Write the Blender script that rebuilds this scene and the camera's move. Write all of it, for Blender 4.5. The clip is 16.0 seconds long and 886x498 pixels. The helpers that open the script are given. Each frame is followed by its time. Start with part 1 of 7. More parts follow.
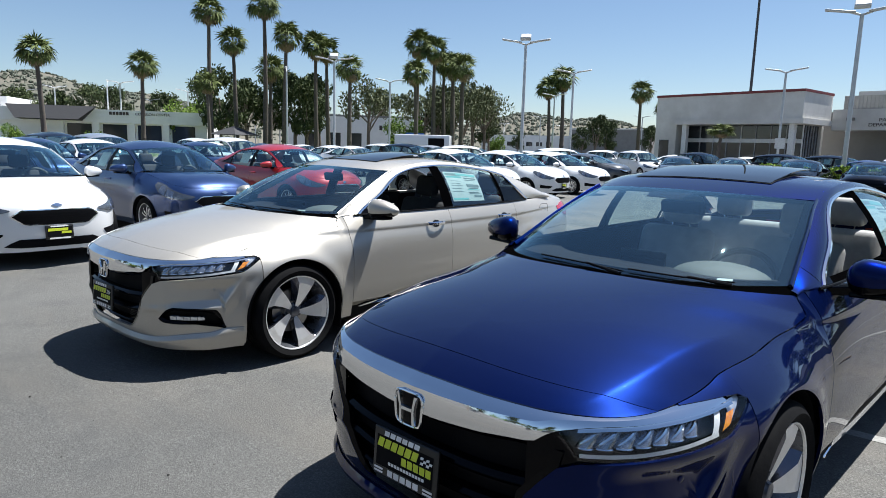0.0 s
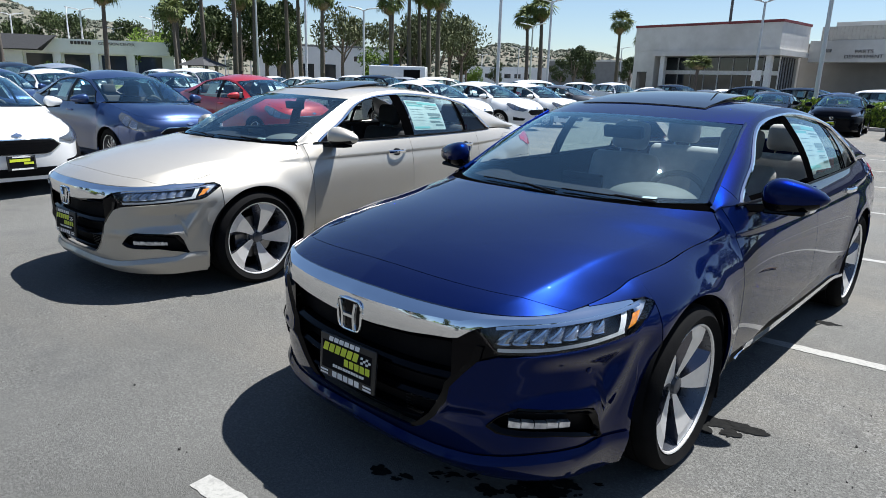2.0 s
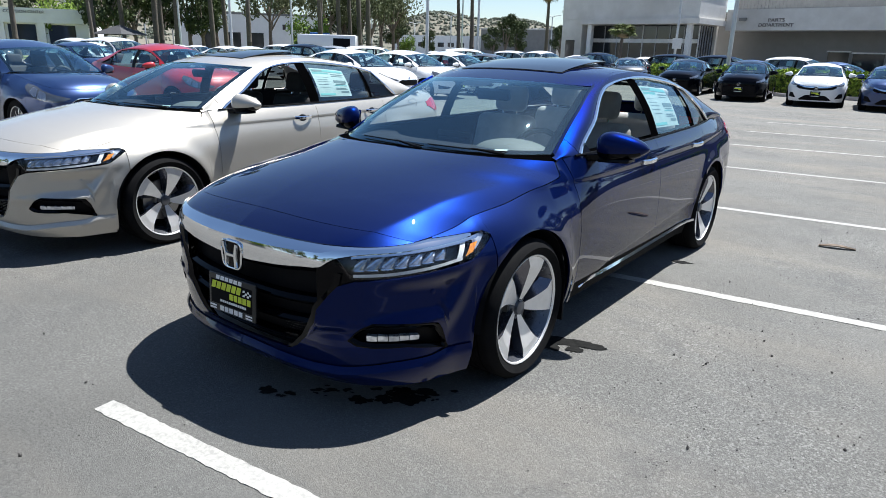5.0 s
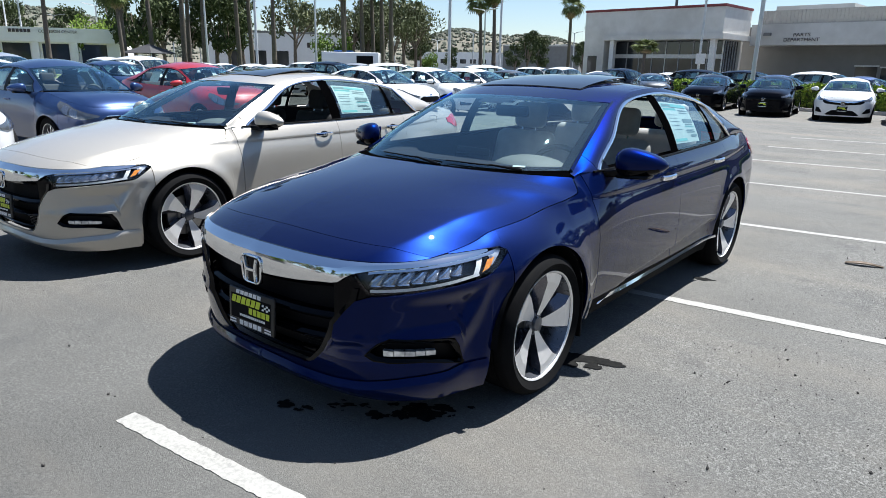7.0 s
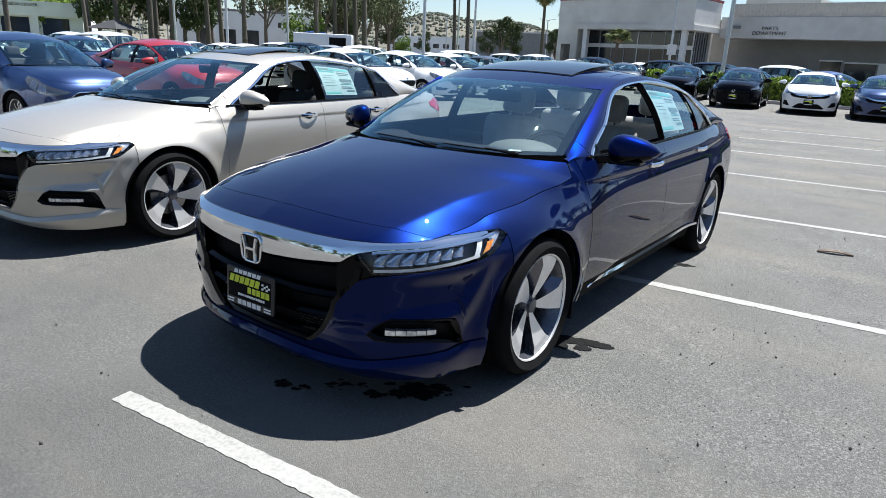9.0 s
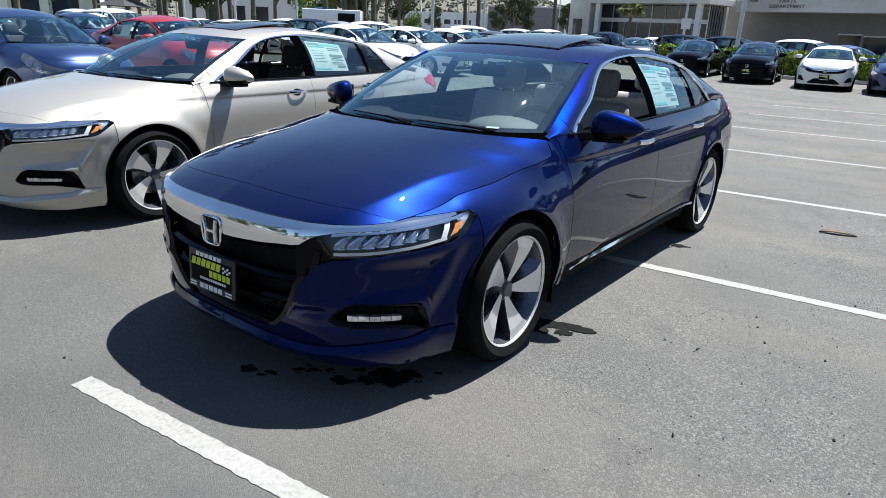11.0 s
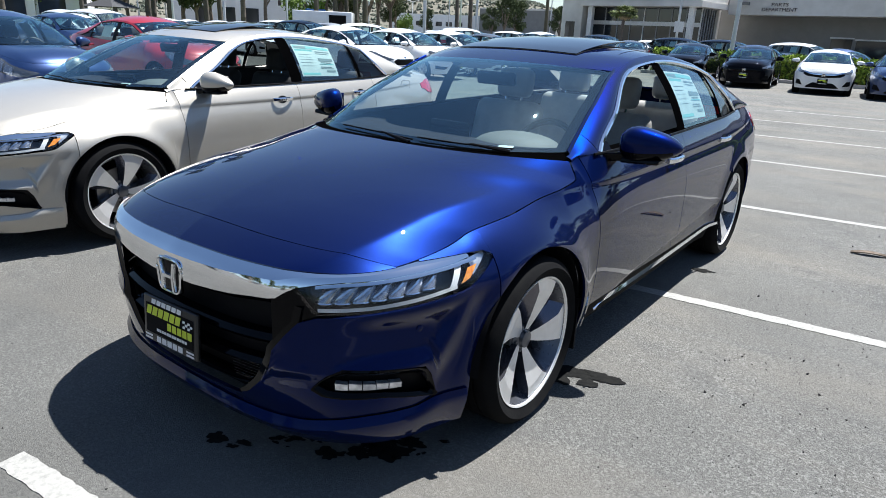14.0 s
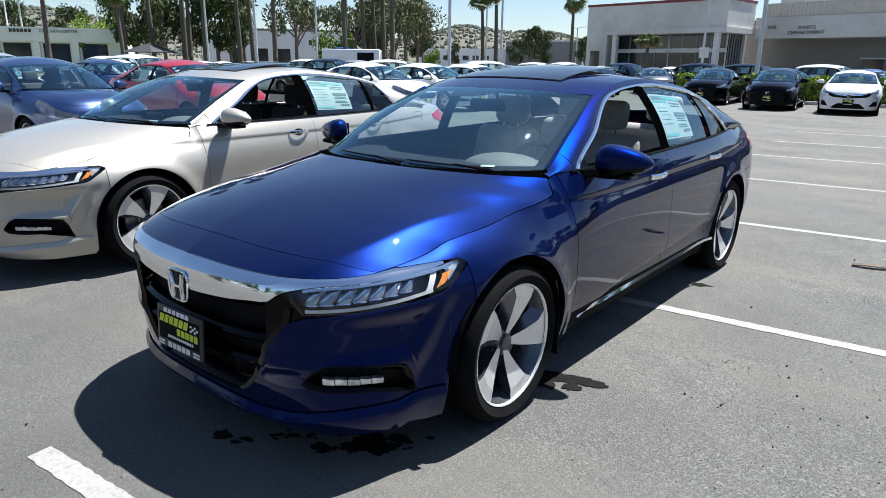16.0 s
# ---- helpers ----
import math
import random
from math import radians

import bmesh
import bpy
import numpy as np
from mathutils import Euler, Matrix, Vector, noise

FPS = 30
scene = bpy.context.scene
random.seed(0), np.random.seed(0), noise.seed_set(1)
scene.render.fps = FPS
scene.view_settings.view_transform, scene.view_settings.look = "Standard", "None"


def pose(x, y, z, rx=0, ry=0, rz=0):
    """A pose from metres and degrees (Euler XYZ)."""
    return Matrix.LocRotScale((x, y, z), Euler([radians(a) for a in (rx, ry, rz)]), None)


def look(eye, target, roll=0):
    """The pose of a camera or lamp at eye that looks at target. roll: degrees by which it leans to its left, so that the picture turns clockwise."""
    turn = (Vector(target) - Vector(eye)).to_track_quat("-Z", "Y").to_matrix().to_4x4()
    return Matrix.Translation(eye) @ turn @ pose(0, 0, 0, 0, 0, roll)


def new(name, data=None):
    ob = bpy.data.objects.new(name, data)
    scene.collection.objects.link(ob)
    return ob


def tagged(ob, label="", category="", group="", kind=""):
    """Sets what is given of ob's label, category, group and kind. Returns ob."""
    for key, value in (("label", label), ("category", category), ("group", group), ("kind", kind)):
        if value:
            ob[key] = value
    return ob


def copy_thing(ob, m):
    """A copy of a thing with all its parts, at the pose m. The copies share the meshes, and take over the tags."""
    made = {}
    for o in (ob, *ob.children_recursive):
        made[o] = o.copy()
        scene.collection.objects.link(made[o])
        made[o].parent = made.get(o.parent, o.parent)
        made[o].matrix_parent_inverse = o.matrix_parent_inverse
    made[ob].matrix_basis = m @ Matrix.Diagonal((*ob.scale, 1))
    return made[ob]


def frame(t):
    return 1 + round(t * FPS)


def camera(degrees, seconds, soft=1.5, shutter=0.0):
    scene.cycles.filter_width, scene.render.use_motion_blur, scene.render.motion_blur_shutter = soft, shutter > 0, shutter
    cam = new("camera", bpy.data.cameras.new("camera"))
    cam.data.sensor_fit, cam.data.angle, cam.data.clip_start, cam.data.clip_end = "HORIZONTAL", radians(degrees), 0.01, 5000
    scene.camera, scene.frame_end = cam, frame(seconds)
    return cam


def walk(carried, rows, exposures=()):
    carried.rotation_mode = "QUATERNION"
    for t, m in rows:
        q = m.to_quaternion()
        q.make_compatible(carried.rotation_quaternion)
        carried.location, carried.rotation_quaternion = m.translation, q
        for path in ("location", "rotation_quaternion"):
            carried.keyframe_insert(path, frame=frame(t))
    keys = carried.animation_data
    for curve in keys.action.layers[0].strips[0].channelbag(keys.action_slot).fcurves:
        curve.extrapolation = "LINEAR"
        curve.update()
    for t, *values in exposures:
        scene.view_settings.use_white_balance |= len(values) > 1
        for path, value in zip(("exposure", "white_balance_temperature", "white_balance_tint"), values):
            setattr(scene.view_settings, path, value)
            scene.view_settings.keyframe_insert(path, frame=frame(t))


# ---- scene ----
cam = camera(69.0, 16.0, 0.82)
PATH = [
    (0, (1.529, -2.364, 1.516), (0.141, -0.958, 1.207), 1.6),
    (0.5, (1.444, -2.385, 1.502), (-0.001, -1.053, 1.128), 2.7),
    (1, (1.473, -2.416, 1.522), (-0.012, -1.136, 1.124), 1.1),
    (1.5, (1.554, -2.403, 1.516), (0.143, -1.043, 1.118), 0.9),
    (2, (1.762, -2.382, 1.485), (0.454, -0.955, 0.981), 1.7),
    (2.5, (1.928, -2.408, 1.497), (0.63, -1.002, 0.917), 0.3),
    (3, (2.012, -2.521, 1.512), (0.732, -1.083, 0.966), -1.3),
    (3.5, (2.078, -2.626, 1.478), (0.873, -1.126, 0.932), 4.3),
    (4, (2.129, -2.658, 1.483), (1.008, -1.107, 0.903), 5.8),
    (4.2, (2.174, -2.63, 1.492), (1.063, -1.068, 0.919), 4.4),
    (6.3, (2.311, -2.43, 1.475), (1.126, -0.94, 0.86), -0.5),
    (6.5, (2.307, -2.445, 1.475), (1.113, -0.961, 0.863), -0.4),
    (7, (2.3, -2.499, 1.492), (1.09, -1.001, 0.951), 1.2),
    (7.5, (2.266, -2.552, 1.488), (1.066, -1.037, 0.973), 3.3),
    (8, (2.224, -2.606, 1.477), (1.074, -1.06, 0.94), 5.8),
    (8.5, (2.231, -2.635, 1.468), (1.106, -1.084, 0.895), 4.2),
    (9, (2.219, -2.605, 1.478), (1.091, -1.059, 0.898), 2.7),
    (9.2, (2.221, -2.571, 1.486), (1.109, -1.017, 0.895), 2.1),
    (11.5, (2.307, -2.387, 1.455), (1.145, -0.896, 0.802), 2.7),
    (12, (2.295, -2.37, 1.434), (1.104, -0.907, 0.769), 3.3),
    (12.5, (2.14, -2.301, 1.41), (0.956, -0.907, 0.6), 3.4),
    (13, (1.922, -2.13, 1.434), (0.91, -0.623, 0.593), 5.4),
    (13.5, (1.887, -2.054, 1.454), (0.858, -0.481, 0.772), 4.3),
    (14, (1.95, -2.049, 1.466), (0.827, -0.523, 0.827), 2.6),
    (14.5, (2.067, -2.052, 1.484), (0.92, -0.505, 0.943), 1.3),
    (15, (2.169, -2.074, 1.473), (1.007, -0.53, 0.958), 2.2),
    (15.5, (2.224, -2.1, 1.46), (1.057, -0.576, 0.899), 1.4),
    (16, (2.248, -2.114, 1.461), (1.029, -0.628, 0.911), 0.7),
]
EXPOSURES = [(0.0, 1.05, 5950.0, 10.0), (1.5, 1.05, 5950.0, 10.0), (3.0, 1.30, 5950.0, 10.0), (8.5, 1.24, 5950.0, 10.0), (11.5, 1.19, 5950.0, 10.0), (12.7, 1.20, 5950.0, 10.0), (14.2, 1.29, 5950.0, 10.0), (16.0, 1.25, 5950.0, 10.0)]   # seconds, stops, kelvin, tint
walk(cam, [(t, look(eye, target, roll)) for t, eye, target, roll in PATH], EXPOSURES)

# ---- world and sun ----
SUN_ELEV, SUN_AZ = 66.0, 75.0   # degrees; azimuth counted from +x towards +y
world = bpy.data.worlds.new("sky")
scene.world = world
world.use_nodes = True
wn = world.node_tree
wn.nodes.clear()
sky = wn.nodes.new("ShaderNodeTexSky")
sky.sky_type, sky.sun_disc = "NISHITA", False
sky.sun_elevation, sky.sun_rotation = radians(SUN_ELEV), radians(90.0 - SUN_AZ)
sky.altitude, sky.air_density, sky.dust_density, sky.ozone_density = 200.0, 1.0, 0.35, 1.2
bg = wn.nodes.new("ShaderNodeBackground")
bg.inputs["Strength"].default_value = 0.054
wout = wn.nodes.new("ShaderNodeOutputWorld")
wn.links.new(sky.outputs[0], bg.inputs[0])
wn.links.new(bg.outputs[0], wout.inputs[0])

sun = new("sun", bpy.data.lights.new("sun", "SUN"))
sun.data.energy, sun.data.angle, sun.data.color = 5.0, radians(0.53), (1.0, 0.955, 0.88)
ce, se = math.cos(radians(SUN_ELEV)), math.sin(radians(SUN_ELEV))
sun.matrix_world = look((40 * ce * math.cos(radians(SUN_AZ)), 40 * ce * math.sin(radians(SUN_AZ)), 40 * se), (0, 0, 0))


# ---- materials ----
def node_mat(name):
    m = bpy.data.materials.new(name)
    m.use_nodes = True
    t = m.node_tree
    return m, t, t.nodes["Principled BSDF"]


def mixed(t, fac, a, b):
    n = t.nodes.new("ShaderNodeMix")
    n.data_type = "RGBA"
    n.inputs[6].default_value, n.inputs[7].default_value = (*a, 1), (*b, 1)
    if fac is not None:
        t.links.new(fac, n.inputs[0])
    return n


def noisy(t, scale, detail=6.0, rough=0.6, coords="Object", stretch=(1, 1, 1)):
    tc = t.nodes.new("ShaderNodeTexCoord")
    mp = t.nodes.new("ShaderNodeMapping")
    mp.inputs["Scale"].default_value = stretch
    n = t.nodes.new("ShaderNodeTexNoise")
    n.inputs["Scale"].default_value, n.inputs["Detail"].default_value, n.inputs["Roughness"].default_value = scale, detail, rough
    t.links.new(tc.outputs[coords], mp.inputs[0])
    t.links.new(mp.outputs[0], n.inputs["Vector"])
    return n


def ramp(t, src, lo, hi):
    r = t.nodes.new("ShaderNodeMapRange")
    r.inputs[1].default_value, r.inputs[2].default_value = lo, hi
    t.links.new(src, r.inputs[0])
    return r


def surface(name, a, b=None, rough=0.6, metal=0.0, scale=8.0, coat=0.0, bump=0.0, bump_scale=60.0, rough_var=0.08, spec=0.5, big=None):
    """A plain surface: two colours mixed by noise at one scale, a second slow stain, and fine relief."""
    m, t, p = node_mat(name)
    b = b or tuple(c * 0.82 for c in a)
    n = noisy(t, scale)
    mix = mixed(t, ramp(t, n.outputs[0], 0.35, 0.65).outputs[0], a, b)
    out = mix.outputs[2]
    if big:
        n2 = noisy(t, big[0], 4.0)
        mix2 = mixed(t, ramp(t, n2.outputs[0], 0.45, 0.72).outputs[0], a, big[1])
        t.links.new(out, mix2.inputs[6])
        out = mix2.outputs[2]
    t.links.new(out, p.inputs["Base Color"])
    rr = t.nodes.new("ShaderNodeMapRange")
    rr.inputs[3].default_value, rr.inputs[4].default_value = max(0.02, rough - rough_var), min(1.0, rough + rough_var)
    t.links.new(n.outputs[0], rr.inputs[0])
    t.links.new(rr.outputs[0], p.inputs["Roughness"])
    p.inputs["Metallic"].default_value, p.inputs["Coat Weight"].default_value = metal, coat
    p.inputs["Coat Roughness"].default_value, p.inputs["Specular IOR Level"].default_value = 0.03, spec
    if bump:
        bn = noisy(t, bump_scale, 4.0)
        bm_ = t.nodes.new("ShaderNodeBump")
        bm_.inputs["Strength"].default_value, bm_.inputs["Distance"].default_value = bump, 0.01
        t.links.new(bn.outputs[0], bm_.inputs["Height"])
        t.links.new(bm_.outputs[0], p.inputs["Normal"])
    return m


def car_paint(name, rgb, metal=0.0, rough=0.4, flake=0.0, dusty=0.03, glow=None, coat=1.0):
    """Paint under a clear coat, with flakes that vary the tone finely where it is metallic. glow: the colour of the flakes at a flat angle."""
    m, t, p = node_mat(name)
    v = noisy(t, 900.0 if flake else 3.0, 2.0)
    mix = mixed(t, ramp(t, v.outputs[0], 0.3, 0.7).outputs[0], tuple(c * (1 - flake * 0.6) for c in rgb), tuple(min(1, c * (1 + flake)) for c in rgb))
    dust = noisy(t, 2.3, 8.0)
    mix2 = mixed(t, None, rgb, (0.42, 0.40, 0.36))
    dr = ramp(t, dust.outputs[0], 0.55, 1.3)
    dm = t.nodes.new("ShaderNodeMath")
    dm.operation = "MULTIPLY"
    dm.inputs[1].default_value = dusty
    t.links.new(dr.outputs[0], dm.inputs[0])
    t.links.new(dm.outputs[0], mix2.inputs[0])
    t.links.new(mix.outputs[2], mix2.inputs[6])
    t.links.new(mix2.outputs[2], p.inputs["Base Color"])
    p.inputs["Metallic"].default_value, p.inputs["Roughness"].default_value = metal, rough
    p.inputs["Coat Weight"].default_value, p.inputs["Coat Roughness"].default_value = coat, 0.008
    p.inputs["Coat IOR"].default_value = 1.75 if glow else 1.5
    # orange peel of the clear coat
    pe = noisy(t, 160.0, 1.0)
    bp_ = t.nodes.new("ShaderNodeBump")
    bp_.inputs["Strength"].default_value, bp_.inputs["Distance"].default_value = 0.02, 0.001
    t.links.new(pe.outputs[0], bp_.inputs["Height"])
    t.links.new(bp_.outputs[0], p.inputs["Coat Normal"])
    if glow:
        p.inputs["Specular Tint"].default_value = (*glow, 1)
        p.inputs["Specular IOR Level"].default_value = 0.0
        lw = t.nodes.new("ShaderNodeLayerWeight")
        lw.inputs["Blend"].default_value = 0.5
        cwt = t.nodes.new("ShaderNodeMapRange")
        cwt.inputs[1].default_value, cwt.inputs[2].default_value, cwt.inputs[3].default_value, cwt.inputs[4].default_value = 0.24, 0.54, 0.10 * coat, coat
        t.links.new(lw.outputs["Facing"], cwt.inputs[0])
        t.links.new(cwt.outputs[0], p.inputs["Coat Weight"])
    return m


def window_glass(name, tint=(0.78, 0.86, 0.84), ior=1.5, sheen=(1, 1, 1)):
    """Thin clear glass: tinted see-through, with mirror gloss that grows at a grazing view."""
    m = bpy.data.materials.new(name)
    m.use_nodes = True
    t = m.node_tree
    t.nodes.clear()
    o, mx = t.nodes.new("ShaderNodeOutputMaterial"), t.nodes.new("ShaderNodeMixShader")
    tr, gl, lw = t.nodes.new("ShaderNodeBsdfTransparent"), t.nodes.new("ShaderNodeBsdfGlossy"), t.nodes.new("ShaderNodeLayerWeight")
    tr.inputs[0].default_value, gl.inputs["Roughness"].default_value, lw.inputs[0].default_value = (*tint, 1), 0.01, 0.5
    gl.inputs[0].default_value = (*sheen, 1)
    pw = t.nodes.new("ShaderNodeMath")
    pw.operation = "POWER"
    pw.inputs[1].default_value = 5.0
    t.links.new(lw.outputs["Facing"], pw.inputs[0])
    fr = ramp(t, pw.outputs[0], 0.0, 1.0)
    fr.inputs[3].default_value, fr.inputs[4].default_value = ((ior - 1) / (ior + 1)) ** 2, 1.0
    t.links.new(fr.outputs[0], mx.inputs[0])
    t.links.new(tr.outputs[0], mx.inputs[1])
    t.links.new(gl.outputs[0], mx.inputs[2])
    t.links.new(mx.outputs[0], o.inputs[0])
    return m


PAINT_BLUE = car_paint("deep_blue_metallic_paint", (0.0036, 0.0092, 0.056), 0.62, 0.34, 0.30, 0.0, (0.01, 0.03, 0.2), 1.0)
PAINT_GOLD = car_paint("champagne_metallic_paint", (0.42, 0.39, 0.335), 0.5, 0.42, 0.2, 0.01)
PAINT_WHITE = car_paint("white_paint", (0.72, 0.72, 0.71), 0.0, 0.4)
PAINT_NAVY = car_paint("navy_metallic_paint", (0.014, 0.036, 0.115), 0.6, 0.34, 0.3, 0.0)
PAINT_RED = car_paint("red_paint", (0.34, 0.008, 0.010), 0.2, 0.4, 0.1)
PAINT_BLACK = car_paint("black_paint", (0.0025, 0.003, 0.005), 0.0, 0.4, 0.1, 0.0, (0.5, 0.5, 0.6), 0.9)
PAINT_SILVER = car_paint("silver_metallic_paint", (0.50, 0.51, 0.52), 0.7, 0.38, 0.2)
PAINT_GREY = car_paint("dark_grey_metallic_paint", (0.06, 0.065, 0.07), 0.6, 0.4, 0.2)
GLASS = window_glass("car_glass", (0.80, 0.93, 0.92), 2.0, (0.8, 0.95, 1.0))
SCREEN_GLASS = window_glass("laminated_screen_glass", (0.84, 0.98, 0.98), 2.5, (0.68, 0.94, 1.0))
GLASS_DARK = window_glass("tinted_glass", (0.25, 0.29, 0.29))
LENS = window_glass("clear_lamp_lens", (0.9, 0.92, 0.93))
CHROME = surface("chrome", (0.86, 0.87, 0.88), (0.82, 0.83, 0.85), 0.06, 1.0, 5.0, rough_var=0.02)
ALLOY = surface("machined_alloy", (0.82, 0.81, 0.79), (0.76, 0.75, 0.73), 0.33, 0.6, 20.0)
ALLOY_DARK = surface("dark_painted_alloy", (0.10, 0.10, 0.11), None, 0.4, 0.6, 20.0)
ALLOY_GREY = surface("grey_painted_alloy", (0.13, 0.135, 0.15), (0.11, 0.115, 0.13), 0.28, 0.7, 20.0)
ALLOY_FLANK = surface("polished_grey_alloy", (0.16, 0.16, 0.185), (0.13, 0.13, 0.15), 0.2, 0.85, 20.0)
RUBBER = surface("tyre_rubber", (0.0045, 0.0045, 0.005), (0.008, 0.008, 0.008), 0.85, 0.0, 14.0, bump=0.15, bump_scale=120, spec=0.08)
ROOF_GLASS, t_, p_ = node_mat("dark_roof_glass")
p_.inputs["Base Color"].default_value, p_.inputs["Roughness"].default_value, p_.inputs["IOR"].default_value = (0.012, 0.014, 0.017, 1), 0.02, 1.9
GLOSS_BLACK = surface("gloss_black_plastic", (0.002, 0.002, 0.003), None, 0.05, 0.0, 6.0, spec=0.12, rough_var=0.03)
MATT_BLACK = surface("matt_black_plastic", (0.005, 0.005, 0.006), None, 0.7, 0.0, 12.0, bump=0.1, spec=0.08)
DARK_TRIM = surface("dark_trim", (0.005, 0.005, 0.006), None, 0.45, 0.0, 8.0, spec=0.08)
INTERIOR_GREY = surface("warm_grey_leather", (0.36, 0.355, 0.34), (0.30, 0.295, 0.28), 0.6, 0.0, 12.0, bump=0.12, bump_scale=90)
SEAT_DARK = surface("dark_seat_cloth", (0.035, 0.036, 0.038), (0.028, 0.029, 0.030), 0.9, 0.0, 12.0, bump=0.1)
INTERIOR_DARK = surface("charcoal_soft_plastic", (0.016, 0.017, 0.019), None, 0.9, 0.0, 12.0, bump=0.1, spec=0.1)
BORDER = surface("black_glass_border", (0.0012, 0.0012, 0.0014), None, 0.9, spec=0.0)
DASH_GREY = surface("grey_dashboard_plastic", (0.068, 0.078, 0.070), None, 0.7, 0.0, 10.0, bump=0.1)
INTERIOR_LIGHT = surface("light_grey_soft_plastic", (0.34, 0.34, 0.32), None, 0.75, 0.0, 10.0, bump=0.1)
AMBER = surface("amber_reflector", (0.70, 0.29, 0.03), (0.50, 0.15, 0.01), 0.15, 0.0, 40.0, coat=1.0)
RED_LENS = surface("red_lamp_lens", (0.42, 0.012, 0.018), None, 0.12, 0.0, 20.0, coat=1.0)
LED_WHITE = surface("lamp_reflector", (0.84, 0.86, 0.88), (0.40, 0.42, 0.45), 0.16, 0.7, 30.0, bump=0.35, bump_scale=30)
LAMP_CRYSTAL = surface("faceted_lamp_backing", (0.50, 0.52, 0.56), (0.24, 0.25, 0.28), 0.2, 0.85, 40.0, bump=0.12, bump_scale=60)
LED_CHROME = surface("bright_lamp_chrome", (0.90, 0.91, 0.93), (0.80, 0.82, 0.85), 0.16, 1.0, 40.0)
LAMP_GREY = surface("lamp_housing_grey", (0.17, 0.18, 0.20), (0.13, 0.14, 0.155), 0.22, 0.6, 14.0)
LAMP_DARK = surface("lamp_housing_dark", (0.05, 0.052, 0.058), (0.02, 0.021, 0.024), 0.25, 0.3, 25.0)
LIGHT_BAR = surface("frosted_light_guide", (0.62, 0.63, 0.63), None, 0.3, 0.0, 20.0)
PLATE_BLACK = surface("black_plate_insert", (0.012, 0.012, 0.012), None, 0.35, 0.0, 8.0)
PLATE_YELLOW = surface("yellow_green_print", (0.62, 0.70, 0.03), None, 0.5)
PLATE_WHITE = surface("white_print", (0.80, 0.80, 0.78), None, 0.5)
# white paper behind glass: the pane's teal dimming is put into its colour
PAPER = surface("glass_tinted_paper", (0.31, 0.39, 0.38), (0.26, 0.33, 0.32), 0.6, 0.0, 9.0)
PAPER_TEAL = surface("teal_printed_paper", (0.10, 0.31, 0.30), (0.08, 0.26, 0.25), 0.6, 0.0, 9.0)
PRINT_DARK = surface("dark_print", (0.09, 0.14, 0.14), None, 0.6)
DISC = surface("brake_steel", (0.35, 0.34, 0.33), None, 0.35, 1.0, 30.0)


# ---- mesh helpers ----
def spline(*knots):
    """A smooth curve through (t, value) knots that does not overshoot; flat beyond the ends."""
    t = np.array([k[0] for k in knots], float)
    v = np.array([k[1] for k in knots], float)
    h, dl = np.diff(t), np.diff(v) / np.diff(t)
    m = np.zeros(len(t))
    for i in range(1, len(t) - 1):
        if dl[i - 1] * dl[i] > 0:
            w1, w2 = 2 * h[i] + h[i - 1], h[i] + 2 * h[i - 1]
            m[i] = (w1 + w2) / (w1 / dl[i - 1] + w2 / dl[i])
    m[0], m[-1] = dl[0], dl[-1]

    def f(x):
        x = min(max(x, t[0]), t[-1])
        i = min(int(np.searchsorted(t, x, "right")) - 1, len(t) - 2)
        i = max(i, 0)
        u = (x - t[i]) / h[i]
        return float((1 + 2 * u) * (1 - u) ** 2 * v[i] + u * (1 - u) ** 2 * h[i] * m[i] + u * u * (3 - 2 * u) * v[i + 1] + u * u * (u - 1) * h[i] * m[i + 1])
    return f


def linear(*knots):
    """Straight pieces through (t, value) knots."""
    t, v = [k[0] for k in knots], [k[1] for k in knots]
    return lambda x: float(np.interp(x, t, v))


def step(x, a, b):
    u = min(max((x - a) / (b - a), 0.0), 1.0)
    return u * u * (3 - 2 * u)


def spaced(a, b, n):
    return [a + (b - a) * i / n for i in range(n + 1)]


